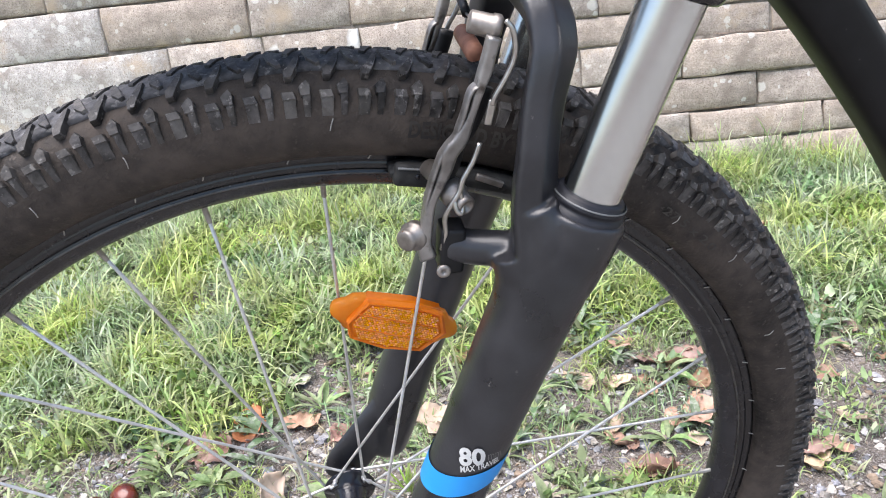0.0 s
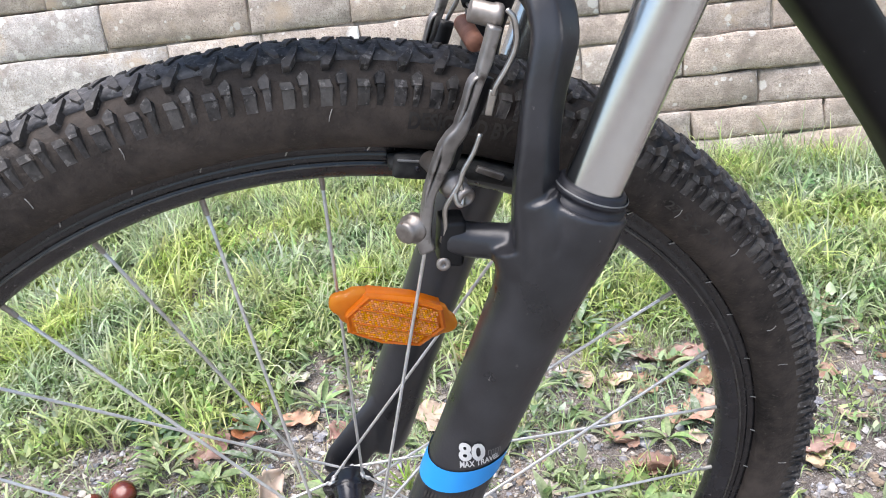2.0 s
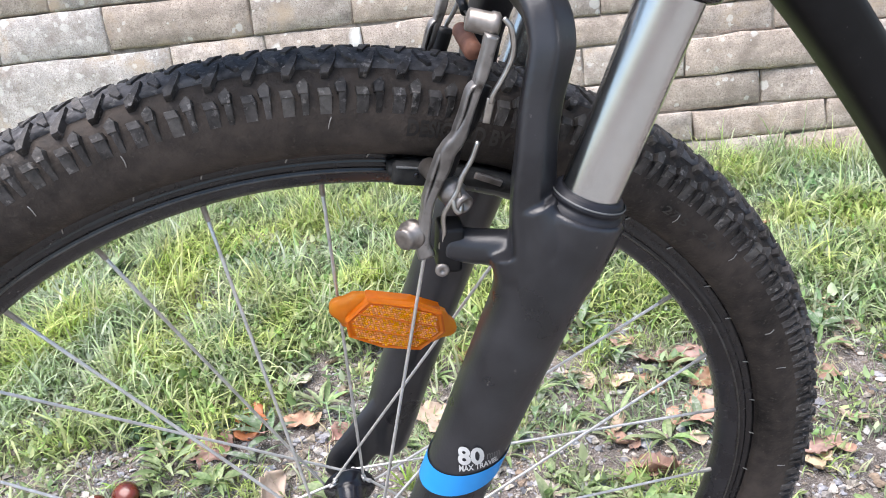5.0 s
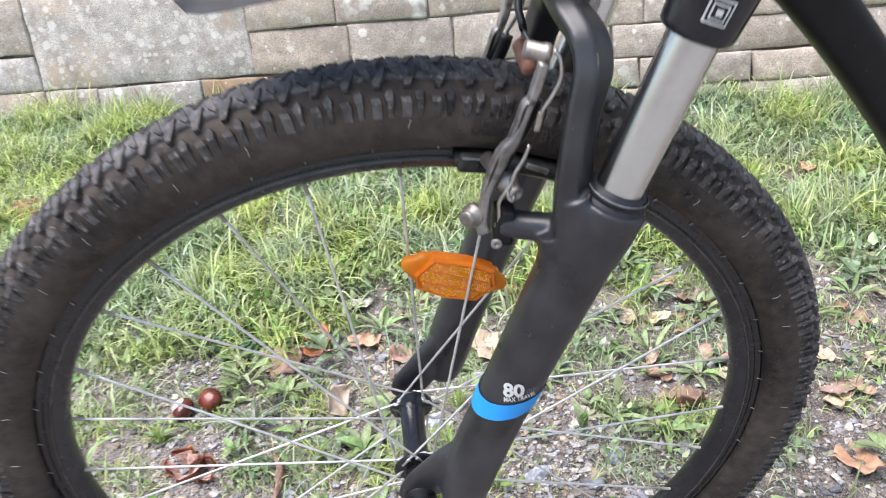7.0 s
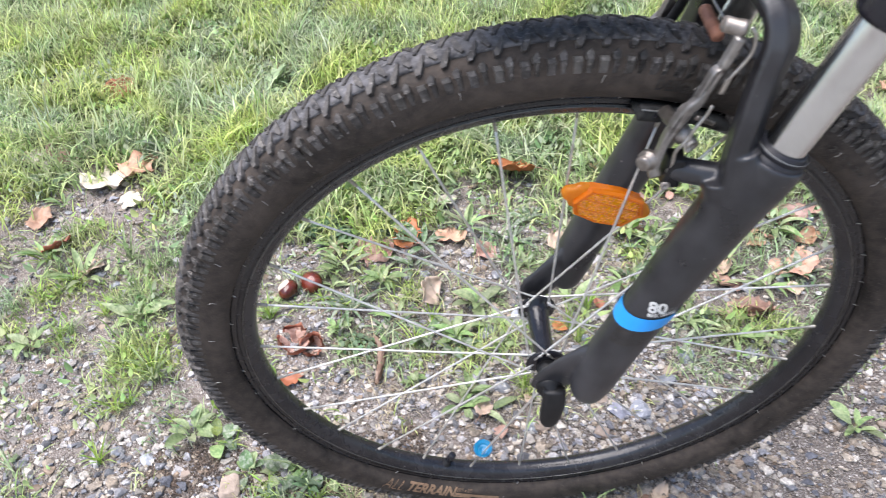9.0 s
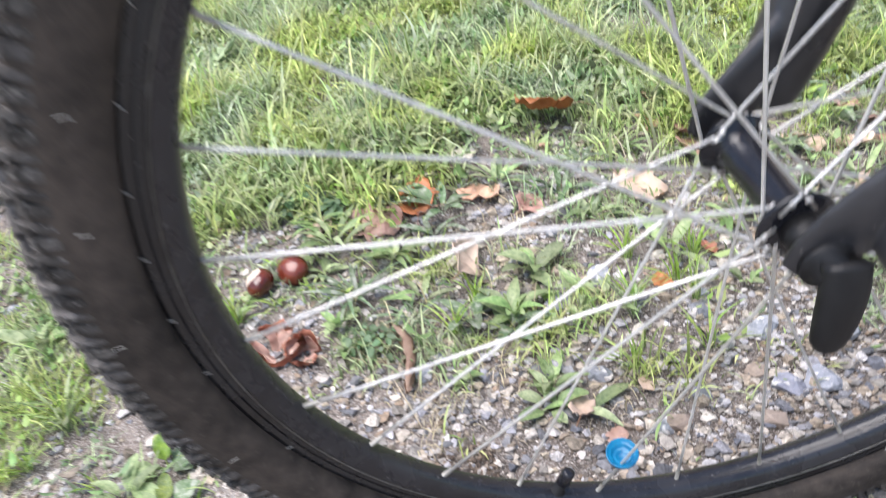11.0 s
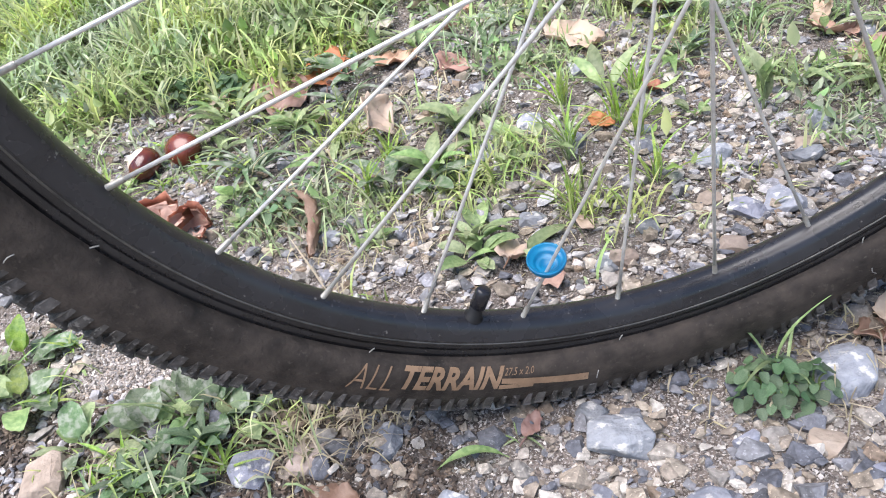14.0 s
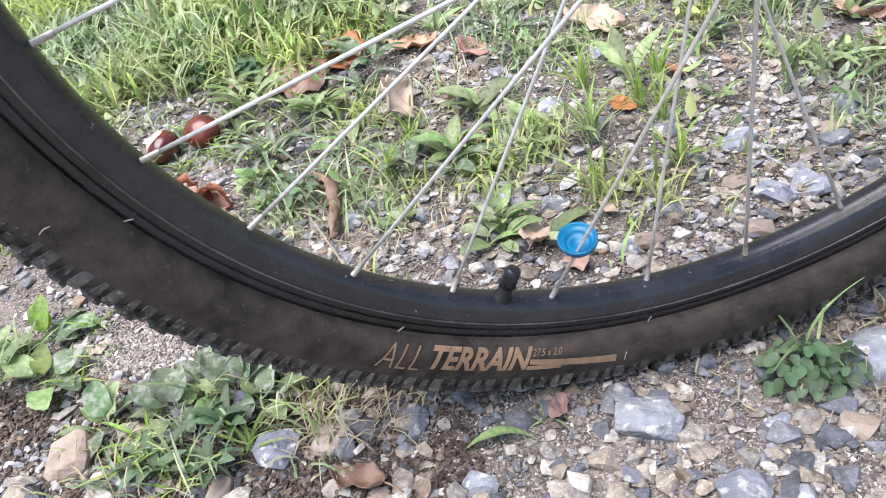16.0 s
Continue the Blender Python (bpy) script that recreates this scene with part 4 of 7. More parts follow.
cast.append(creased(ARCH, ((-0.74, 0.62), (-0.60, 0.86), (0.02, 1.0), (0.14, 0.96), (0.94, 0.12), (1.0, -0.2), (0.85, -0.9), (-0.42, -0.9), (-0.55, -0.6))))
CUP = Vector((0.0310, 0, 0.0865)).normalized()
for s in (-1, 1):
    cast.append(sweep([(0.1060, s * 0.0665, 0.262, 0.016, 0.0125), (0.1130, s * 0.067, 0.240, 0.021, 0.0165), (0.1060, s * 0.067, 0.210, 0.019, 0.016)], n=24, steps=6))
    cast.append(sweep([(0.116, s * 0.064, 0.247, 0.015, 0.014), (0.100, s * 0.058, 0.2545, 0.0098, 0.0098), (0.084, s * 0.053, 0.2560, 0.0090, 0.0090), (0.073, s * 0.050, 0.2585, 0.0090, 0.0090)], n=20, steps=5))
    cast.append(sweep([(0.1125, s * 0.0665, 0.284, 0.0110, 0.0115), (0.1180, s * 0.0680, 0.266, 0.0165, 0.0170), (0.1150, s * 0.0680, 0.240, 0.0200, 0.0190), (0.1040, s * 0.0680, 0.205, 0.0195, 0.0185)], n=28, steps=6))
    cast.append(spin([(0.0, -0.030), (0.0190, -0.030), (0.0208, -0.012), (0.0211, 0.0065), (0.0205, 0.0085), (0.0188, 0.0090), (0.0, 0.0090)], (0.1335, s * 0.068, 0.2690), CUP, 48))
    cast.append(sweep([(0.053, s * 0.065, 0.066, 0.016, 0.011), (0.036, s * 0.062, 0.044, 0.022 if s < 0 else 0.016, 0.0085), (0.016, s * 0.058, 0.022, 0.021 if s < 0 else 0.017, 0.006), (0.000, s * 0.0555, 0.004, 0.017, 0.0046), (-0.010, s * 0.0545, -0.008, 0.010, 0.0042)], n=24, steps=5))
fork = bike("fork_casting", joined(*cast), M["fork"], "matt black cast fork legs and arch with scuffs")
mod = fork.modifiers.new("cast", "REMESH")         # one casting, its joints filleted
mod.mode, mod.voxel_size, mod.use_smooth_shade = "VOXEL", 0.0013, True
mod = fork.modifiers.new("fillet", "SMOOTH")
mod.factor, mod.iterations = 0.5, 5
STAN = Vector((0.0310, 0, 0.0865)).normalized()
for s in (-1, 1):
    b = Vector((0.1335, s * 0.068, 0.2690))
    st = bike("stanchion", spin([(0.0141, 0.0), (0.0141, 0.125)], b, STAN, 48), M["chrome"], "polished chrome stanchion tube")
    sub("wiper_seal", spin([(0.0186, 0.006), (0.0186, 0.0108), (0.0176, 0.0112), (0.0172, 0.0128), (0.0180, 0.0132), (0.0180, 0.0152), (0.0168, 0.0157), (0.0165, 0.0172), (0.0155, 0.0182), (0.0142, 0.0184)],
                           b, STAN, 48), M["seal"], st, "grey-black ribbed rubber seal")
    sub("seal_ring", spin([(0.0178, 0.0150), (0.0183, 0.0155), (0.0178, 0.0160)], b, STAN, 48), M["grey"], st)
    cap = bike("crown_clamp", spin([(0.0145, 0.1115), (0.0180, 0.1115), (0.0194, 0.1130), (0.0199, 0.116), (0.0206, 0.130), (0.0214, 0.144), (0.0223, 0.150), (0.0220, 0.1525), (0.0206, 0.1540), (0.0150, 0.1545)], b, STAN, 48), M["gloss"], "gloss black crown clamp")
    knobb = spin([(0.0185, 0.1540), (0.0185, 0.1575), (0.0150, 0.1590), (0.0160, 0.1610), (0.0163, 0.1690), (0.0148, 0.1720), (0.0100, 0.1735), (0.0, 0.1738)], b, STAN, 14)
    sub("preload_knob", knobb, M["gloss"], cap, smooth=False)
    for k in (-1, 1):
        sub("lug", block((0.007, 0.010, 0.008), pose(b.x + STAN.x * 0.157 + k * 0.0095 - 0.003, s * 0.0845, b.z + STAN.z * 0.157 - k * 0.0034, 0, 19, 0), 0.0018), M["gloss"], cap)
    sub("lug_bar", block((0.027, 0.009, 0.006), pose(b.x + STAN.x * 0.164 - 0.003, s * 0.0835, b.z + STAN.z * 0.164, 0, 19, 0), 0.002), M["gloss"], cap)

# decals on the near leg
P0, P1 = Vector((0.0925, 0, 0.172)), Vector((0.0685, 0, 0.110))
LD = (P0 - P1).normalized()


def on_leg(s, w, h=0.0005):
    """s metres up the near leg from the top of the blue band, w metres round it (plus: to the rear)."""
    a = w / 0.0202
    c = Vector((0.0739, -0.068, 0.1290)) + LD * (s + 0.0045 + 0.0126 * math.sin(a))
    r = 0.0203 + h
    u = Vector((LD.z, 0, -LD.x))
    return c + u * (r * math.sin(a)) - Vector((0, r * math.cos(a), 0))


band = bmesh.new()
N = 48
lo = [band.verts.new(on_leg(-0.0160, 2 * math.pi * 0.0202 * i / N)) for i in range(N)]
hi = [band.verts.new(on_leg(0.0, 2 * math.pi * 0.0202 * i / N)) for i in range(N)]
for i in range(N):
    j = (i + 1) % N
    band.faces.new((lo[i], lo[j], hi[j], hi[i]))
sub("decal_band", band, M["blue"], fork, "bright blue decal band")
for text, size, w0, s0, wide, rise, thick, col in (("80", 0.0165, -0.0116, 0.0098, 0.0125, -0.0009, 0.0006, "white"), ("mm", 0.0105, 0.0014, 0.0101, 0.0070, -0.0014, -0.0001, "grey"), ("MAX TRAVEL", 0.0062, -0.0096, 0.0041, 0.0185, 0.0003, 0.00016, "white")):
    v, f = lettering(text, size, thick)
    full = max(q[0] for q in v)
    sub("decal_text", mapped(v, f, lambda x, y: on_leg(s0 + y * 1.06 + rise * max(0.0, x / full), w0 + x * wide / full - y * 0.33, 0.0009)), M[col], fork, "printed decal lettering", smooth=False)
rng = random.Random(2)
for i in range(13):
    for k in range(3):
        w, s = -0.022 + 0.0021 * i, -0.0185 - 0.0062 * k
        q = bmesh.new()
        q.faces.new([q.verts.new(on_leg(s + b * 0.0052, w + a * rng.uniform(0.0006, 0.0011), 0.0007)) for a, b in ((0, 0), (1, 0), (1, -1), (0, -1))])
        sub("decal_bar", q, M["emboss"], fork)

# badge on the near clamp: nested squares
b = Vector((0.1335, -0.068, 0.2690)) + STAN * 0.126
u = Vector((STAN.z, 0, -STAN.x))


def on_clamp(x, y, h=0.0004):
    a = x / 0.0215
    r = 0.0206 + 0.052 * y + h
    a += -0.25
    return b + STAN * y + u * (r * math.sin(a)) - Vector((0, r * math.cos(a), 0))


for half, col in ((0.0064, "white"), (0.0053, "gloss"), (0.0041, "white"), (0.0032, "gloss"), (0.0016, "white")):
    q = bmesh.new()
    g = [[q.verts.new(on_clamp(half * (2 * i / 6 - 1), 0.003 + half * (2 * j / 2 - 1), 0.0004 + 0.00025 * (0.0064 - half) / 0.0010)) for i in range(7)] for j in range(3)]
    for j in range(2):
        for i in range(6):
            q.faces.new((g[j][i], g[j][i + 1], g[j + 1][i + 1], g[j + 1][i]))
    sub("badge", q, M[col], fork, "")

# -- crown, steerer and frame
bike("fork_crown", sweep([(0.186, -0.068, 0.412, 0.017, 0.016), (0.188, -0.040, 0.425, 0.020, 0.017), (0.190, 0.0, 0.432, 0.024, 0.018), (0.188, 0.040, 0.425, 0.020, 0.017), (0.186, 0.068, 0.412, 0.017, 0.016)], n=24, side=(0, 0, 1), square=3), M["gloss"], "gloss black fork crown")
HEAD = Vector((0.29, 0, 0.957)).normalized()
h0 = Vector((0.190, 0, 0.440))
head = bike("head_tube", spin([(0.0, 0.0), (0.024, 0.0), (0.026, 0.004), (0.026, 0.012), (0.0225, 0.016), (0.0215, 0.05), (0.0225, 0.115), (0.025, 0.118), (0.025, 0.128), (0.0, 0.128)], h0, HEAD, 40), M["frame"], "satin black head tube")
bike("down_tube", sweep([(0.188, 0.002, 0.424, 0.022, 0.020), (0.214, 0.002, 0.406, 0.019, 0.019), (0.245, 0.002, 0.383, 0.0185, 0.018), (0.269, 0.002, 0.359, 0.0175, 0.018), (0.292, 0.002, 0.334, 0.0168, 0.018), (0.314, 0.002, 0.309, 0.0166, 0.018), (0.336, 0.002, 0.283, 0.0166, 0.018), (0.362, 0.002, 0.251, 0.0168, 0.018), (0.42, 0.004, 0.17, 0.0145, 0.018), (0.50, 0.006, 0.06, 0.0145, 0.018)],
                       n=28, square=3.4), M["frame"], "satin black frame tube speckled with dust")

# -- mudguard under the crown
guard = bmesh.new()
rows = []
for i in range(25):
    t = i / 24
    x = -0.092 + 0.25 * t
    z = 0.407 - 0.012 * (1 - t) ** 1.6 + 0.004 * t
    half = 0.034 * min(1.0, math.sqrt(max(0.0, 1 - (1 - min(1, t / 0.16)) ** 2)) + 0.06) * (1 - 0.25 * t)
    rows.append([guard.verts.new((x, half * (j / 6 - 1), z + 0.010 * (1 - (j / 6 - 1) ** 2))) for j in range(13)])
for p, q in zip(rows, rows[1:]):
    for j in range(12):
        guard.faces.new((p[j], p[j + 1], q[j + 1], q[j]))
bmesh.ops.solidify(guard, geom=guard.faces[:], thickness=0.0025)
guard_ob = bike("mudguard", guard, M["guard"], "short dark grey plastic mudguard above the tyre")
sub("scratch", wire([(-0.062, -0.012, 0.4145), (-0.060, -0.018, 0.4125), (-0.056, -0.021, 0.4118)], 0.0004, n=5, steps=2), M["grey"], guard_ob)

# -- front carrier tubes
rack = bike("carrier_tube", wire([(-0.014, -0.113, 0.485), (-0.006, -0.112, 0.479), (0.013, -0.116, 0.464), (0.036, -0.120, 0.450), (0.057, -0.121, 0.441), (0.076, -0.118, 0.439), (0.100, -0.112, 0.4425), (0.124, -0.101, 0.452), (0.141, -0.090, 0.463), (0.165, -0.066, 0.480), (0.19, -0.03, 0.505)], 0.0062, n=18, steps=6), M["tube"], "black powder-coated steel carrier tube")
rack2 = bike("carrier_tube", wire([(-0.10, -0.10, 0.530), (-0.066, -0.122, 0.514), (-0.032, -0.130, 0.500), (0.0, -0.131, 0.490), (0.045, -0.131, 0.482), (0.083, -0.130, 0.478), (0.103, -0.128, 0.481), (0.118, -0.124, 0.487), (0.142, -0.112, 0.503), (0.17, -0.09, 0.528)], 0.0066, n=18, steps=6), M["tube"], "black powder-coated steel carrier tube")
sub("wear_mark", wire([(0.040, -0.1372, 0.4835), (0.062, -0.1370, 0.4813)], 0.0007, n=5, steps=3), M["grey"], rack2)
bike("carrier_bracket", plate([(-0.034, 0.482), (-0.012, 0.476), (0.0, 0.484), (-0.006, 0.496), (-0.03, 0.502)], -0.128, -0.110, 0.0015), M["black"])
bike("carrier_bracket", plate([(0.132, 0.456), (0.150, 0.452), (0.152, 0.500), (0.134, 0.500)], -0.082, -0.079, 0.0008), M["guard"])


# -- rim brake, one arm each side
def brake(s):
    def fit(bm):
        return mirror(bm) if s > 0 else bm
    y = -0.047
    body = [(0.0986, 0.3585, 0.0030), (0.0965, 0.3515, 0.0027), (0.0942, 0.3440, 0.0028), (0.0905, 0.3343, 0.0021), (0.0866, 0.3240, 0.0021), (0.0815, 0.3143, 0.0034), (0.0763, 0.3080, 0.0038),
            (0.0738, 0.2990, 0.0031), (0.0690, 0.2893, 0.0024), (0.0652, 0.2806, 0.0027), (0.0634, 0.2715, 0.0030), (0.0612, 0.2605, 0.0038), (0.0626, 0.2525, 0.0044)]
    arm = bike("brake_arm", fit(sweep([(x, -0.0500 - 0.0012 * (i % 13 in (5, 6)), z, w, 0.0040) for i, (x, z, w) in enumerate(body)], n=20, steps=6, square=4.5)), M["arm"], "tarnished alloy brake arm")
    for rail in (((0.0915, 0.3385), (0.0872, 0.3350), (0.0836, 0.3245), (0.0803, 0.3165), (0.0800, 0.3115)), ((0.0752, 0.3095), (0.0724, 0.3065), (0.0694, 0.2996), (0.0657, 0.2898), (0.0634, 0.2815), (0.0640, 0.2765))):
        sub("arm_rail", fit(sweep([(x, -0.0500, z, 0.0011, 0.0040) for x, z in rail], n=12, steps=5, square=2.6)), M["arm"], arm)
    sub("arm_web", fit(sweep([(x + 0.0050, -0.0440, z, 0.0042, 0.0030) for x, z, w in body[3:9]], n=10, steps=4)), M["black"], arm)
    sub("pivot_bolt", fit(spin([(0.0, -0.004), (0.0072, -0.004), (0.0074, 0.0006), (0.0056, 0.0010), (0.0057, 0.0050), (0.0051, 0.0062), (0.0044, 0.0066), (0.0020, 0.0067), (0.0, 0.0066)], (0.0560, -0.0500, 0.2650), (-0.72, -0.68, 0.1), 24)), M["zinc"], arm, "zinc-plated pivot bolt")
    sub("pad_bolt", fit(spin([(0.0, -0.030), (0.0048, -0.030), (0.0048, -0.012), (0.0068, -0.011), (0.0068, -0.004), (0.0050, -0.003), (0.0050, 0.0045), (0.0042, 0.0055), (0.0027, 0.0055), (0.0025, 0.0025), (0.0, 0.0020)], (0.0800, -0.0535, 0.2830), (0.35, -0.9, -0.2), 24)), M["zinc"], arm, "zinc hex-socket pad bolt")
    sub("set_screw", fit(spin([(0.0, 0.0), (0.0034, 0.0), (0.0036, 0.0016), (0.0030, 0.0024), (0.0012, 0.0025), (0.0010, 0.0012), (0.0, 0.0010)], (0.0690, -0.0570, 0.2475), (-0.1, -1, 0.1), 16)), M["zinc"], arm, "small crosshead screw")
    sub("spring_housing", fit(block((0.0125, 0.0150, 0.0250), pose(0.0742, -0.0505, 0.2570, 0, 6, 0), 0.0022)), M["black"], arm)
    sub("spring", fit(wire([(0.0690, -0.0560, 0.2591), (0.0713, -0.0570, 0.2685), (0.0716, -0.0575, 0.2780), (0.0762, -0.0580, 0.2862), (0.0790, -0.0575, 0.2905), (0.0812, -0.0570, 0.2963), (0.0864, -0.0560, 0.3043), (0.0899, -0.0550, 0.3123)], 0.0013, n=8)), M["wire"], arm, "thin steel return spring")
    sub("spring", fit(wire([(0.0762, -0.0580, 0.2862), (0.0768, -0.0600, 0.2815), (0.0790, -0.0600, 0.2800), (0.0800, -0.0580, 0.2840), (0.0790, -0.0570, 0.2910)], 0.0012, n=8)), M["wire"], arm)
    sub("spring", fit(wire([(0.1040, -0.0500, 0.3648), (0.1064, -0.0520, 0.3615), (0.1073, -0.0530, 0.3550), (0.1068, -0.0535, 0.3501), (0.1049, -0.0540, 0.3453), (0.1015, -0.0540, 0.3392), (0.0976, -0.0540, 0.3332), (0.0964, -0.0540, 0.3293)], 0.0013, n=8)), M["wire"], arm)
    sub("spring_clip", fit(block((0.0040, 0.0022, 0.0120), pose(0.0954, -0.0535, 0.3258, 0, 14, 0), 0.0008)), M["wire"], arm)
    # pad along the rim
    q = bmesh.new()
    rows = []
    for i in range(15):
        t = i / 14
        p = radians(10.0 + 14.5 * t)
        e = min(1, 6 * t + 0.35, 6 * (1 - t) + 0.35)
        ring = []
        for r, yy in ((0.2915 + 0.0035 * e, -0.0126), (0.2915 + 0.0045 * e, -0.0185), (0.2915 + 0.0028 * e, -0.0232), (0.2905 - 0.0030 * e, -0.0232), (0.2905 - 0.0048 * e, -0.0185), (0.2905 - 0.0040 * e, -0.0126)):
            ring.append(q.verts.new((r * math.sin(p), yy, r * math.cos(p))))
        rows.append(ring)
    for a_, b_ in zip(rows, rows[1:]):
        for k in range(6):
            q.faces.new((a_[k], a_[(k + 1) % 6], b_[(k + 1) % 6], b_[k]))
    q.faces.new(rows[0]); q.faces.new(rows[-1][::-1])
    bmesh.ops.recalc_face_normals(q, faces=q.faces)
    pad = bike("brake_pad", fit(q), M["pad"], "worn grey-black rubber brake pad")
    for p in (11.6, 21.8):
        pc = radians(p)
        sub("pad_stud", fit(spin([(0.0, 0.0), (0.0022, 0.0), (0.0022, 0.0008), (0.0, 0.001)], (0.291 * math.sin(pc), -0.0232, 0.291 * math.cos(pc)), (0, -1, 0), 12)), M["black"], pad)
    hold = sub("pad_holder", fit(block((0.0195, 0.0075, 0.0120), pose(0.0617, -0.0225, 0.2843, 0, 12, 0), 0.0032, 3)), M["pad"], pad)
    sub("holder_hole", fit(spin([(0.0, 0.0), (0.0015, 0.0), (0.0015, 0.0006), (0.0, 0.0006)], (0.0640, -0.0263, 0.2845), (0, -1, 0), 12)), M["gloss"], pad)
    sub("holder_edge", fit(block((0.0165, 0.0012, 0.0012), pose(0.0625, -0.0262, 0.2888, 0, 12, 0), 0.0005)), M["grey"], pad)
    sub("pad_clip", fit(block((0.0155, 0.0025, 0.0036), pose(0.1008, -0.0250, 0.2760, 0, 27, 0), 0.0008)), M["zinc"], pad)
    return arm


near_arm, far_arm = brake(-1), brake(1)
sub("cable_barrel", spin([(0.0, 0.001), (0.0044, 0.001), (0.0050, 0.0016), (0.0052, 0.0110), (0.0058, 0.0115), (0.0058, 0.0145), (0.0048, 0.0155), (0.0, 0.0155)], (0.0885, -0.0425, 0.3645), (0.93, -0.1, -0.3), 24), M["zinc"], near_arm, "bright cable barrel")
boot = []
for i in range(17):
    boot.append((0.0046 if i % 2 else 0.0035, 0.0022 * i))
bike("cable_boot", spin([(0.0, 0.0)] + boot + [(0.0, 0.036)], (0.0955, -0.026, 0.3435), (0.03, 1, 0.0), 20), M["boot"], "faded red-brown rubber cable boot")
bike("brake_cable", wire([(0.099, 0.008, 0.3525), (0.101, 0.035, 0.362), (0.112, 0.050, 0.390), (0.125, 0.045, 0.42), (0.15, 0.03, 0.46), (0.18, 0.028, 0.50)], 0.0024, n=10), M["black"], "black brake cable housing")
bike("brake_cable", wire([(0.103, -0.042, 0.3600), (0.099, -0.030, 0.3545), (0.099, 0.010, 0.3525)], 0.0008, n=6), M["wire"])

# -- wheel reflector between two spokes
C = Vector((0.0462, -0.001, 0.1782))
ex = Vector((0.923, -0.02, -0.385)).normalized()
ez = Vector((0.385, 0.0, 0.923)).normalized()
ey = ez.cross(ex)


def refl_point(x, y, z):
    return C + ex * x + ey * y + ez * z


def lens(outline, y0, y1, y2, inset):
    """A raised lens: outline at y0, straight up to y1, then drawn in to y2."""
    q = bmesh.new()
    rings = [[q.verts.new(refl_point(x * k, yy, z * k2)) for x, z in outline] for yy, k, k2 in ((y0, 1, 1), (y1, 1, 1), (y2, 1 - inset * 0.3, 1 - inset))]
    n = len(outline)
    for a_, b_ in zip(rings, rings[1:]):
        for i in range(n):
            q.faces.new((a_[i], a_[(i + 1) % n], b_[(i + 1) % n], b_[i]))
    q.faces.new(rings[0][::-1]); q.faces.new(rings[-1])
    bmesh.ops.recalc_face_normals(q, faces=q.faces)
    return q


wing = []
for i in range(40):
    a = 2 * math.pi * i / 40
    wing.append((0.0398 * math.copysign(abs(math.cos(a)) ** 0.9, math.cos(a)), 0.0145 * math.copysign(abs(math.sin(a)) ** 0.8, math.sin(a)) * (1.0 if abs(math.cos(a)) < 0.75 else 0.75)))
reflector = bike("reflector", lens(wing, 0.004, -0.001, -0.003, 0.2), M["amber"], "translucent orange wheel reflector on the spokes")
hexa = [(-0.0295, -0.0025), (-0.0212, 0.0138), (0.0050, 0.0164), (0.0238, 0.0144), (0.0302, 0.0020), (0.0195, -0.0140), (-0.0035, -0.0165), (-0.0245, -0.0130)]
lens_ob = sub("lens", lens(hexa, 0.004, -0.0060, -0.0080, 0.13), M["deep"], reflector, "raised prismatic orange lens")
rim_ring = bmesh.new()
loops = [[rim_ring.verts.new(refl_point(x * k, y, z * k)) for x, z in hexa] for y, k in ((-0.0045, 1.02), (-0.0078, 1.02), (-0.0088, 0.97), (-0.0078, 0.90))]
for a_, b_ in zip(loops, loops[1:]):
    for i in range(len(hexa)):
        j = (i + 1) % len(hexa)
        rim_ring.faces.new((a_[i], a_[j], b_[j], b_[i]))
bmesh.ops.recalc_face_normals(rim_ring, faces=rim_ring.faces)
sub("lens_rim", rim_ring, M["orange"], reflector, smooth=False)


def inside(x, z, k):
    n = len(hexa)
    return all((hexa[(i + 1) % n][0] - hexa[i][0]) * (z - hexa[i][1] * k) - (hexa[(i + 1) % n][1] - hexa[i][1]) * (x - hexa[i][0] * k) < 0 for i in range(n))


dots = bmesh.new()                      # the prisms, a honeycomb in three facets
step = 0.00165
for j in range(-12, 13):
    for i in range(-20, 21):
        x, z = (i + 0.5 * (j % 2)) * step, j * step * 0.87
        if not inside(x, z, 0.88):
            continue
        y = -0.0082
        ring = [dots.verts.new(refl_point(x + 0.56 * step * math.cos(a), y, z + 0.52 * step * math.sin(a))) for a in np.linspace(0, 2 * math.pi, 7)[:-1]]
        t = dots.verts.new(refl_point(x + 0.2 * step, y - 0.0007, z + 0.15 * step))
        for k in range(6):
            dots.faces.new((ring[k], ring[(k + 1) % 6], t))
bmesh.ops.recalc_face_normals(dots, faces=dots.faces)
tagged(sub("prism", dots, M["prism"], reflector, smooth=False), kind="stuff")
for z in (0.0052, -0.0048):
    sub("lens_rib", block((0.050, 0.0010, 0.0006), Matrix.Translation(C) @ Matrix((ex, ey, ez)).transposed().to_4x4() @ Matrix.Translation((0, -0.0088, z)), 0.0002, 1), M["orange"], reflector)


# ---------------------------------------------------------------- gravel
def smooth01(a, b, x):
    t = min(1.0, max(0.0, (x - a) / (b - a)))
    return t * t * (3 - 2 * t)


def grass_edge(x):
    """Where, going up the bank, the turf begins."""
    pts = ((-2.0, 0.70), (-0.75, 0.72), (-0.55, 0.52), (-0.42, 0.53), (-0.15, 0.55), (0.0, 0.58), (0.2, 0.60), (0.45, 0.58), (0.7, 0.58), (2.0, 0.55))
    for (a, p), (b, q) in zip(pts, pts[1:]):
        if x <= b:
            return p + (q - p) * smooth01(a, b, x)
    return 0.5


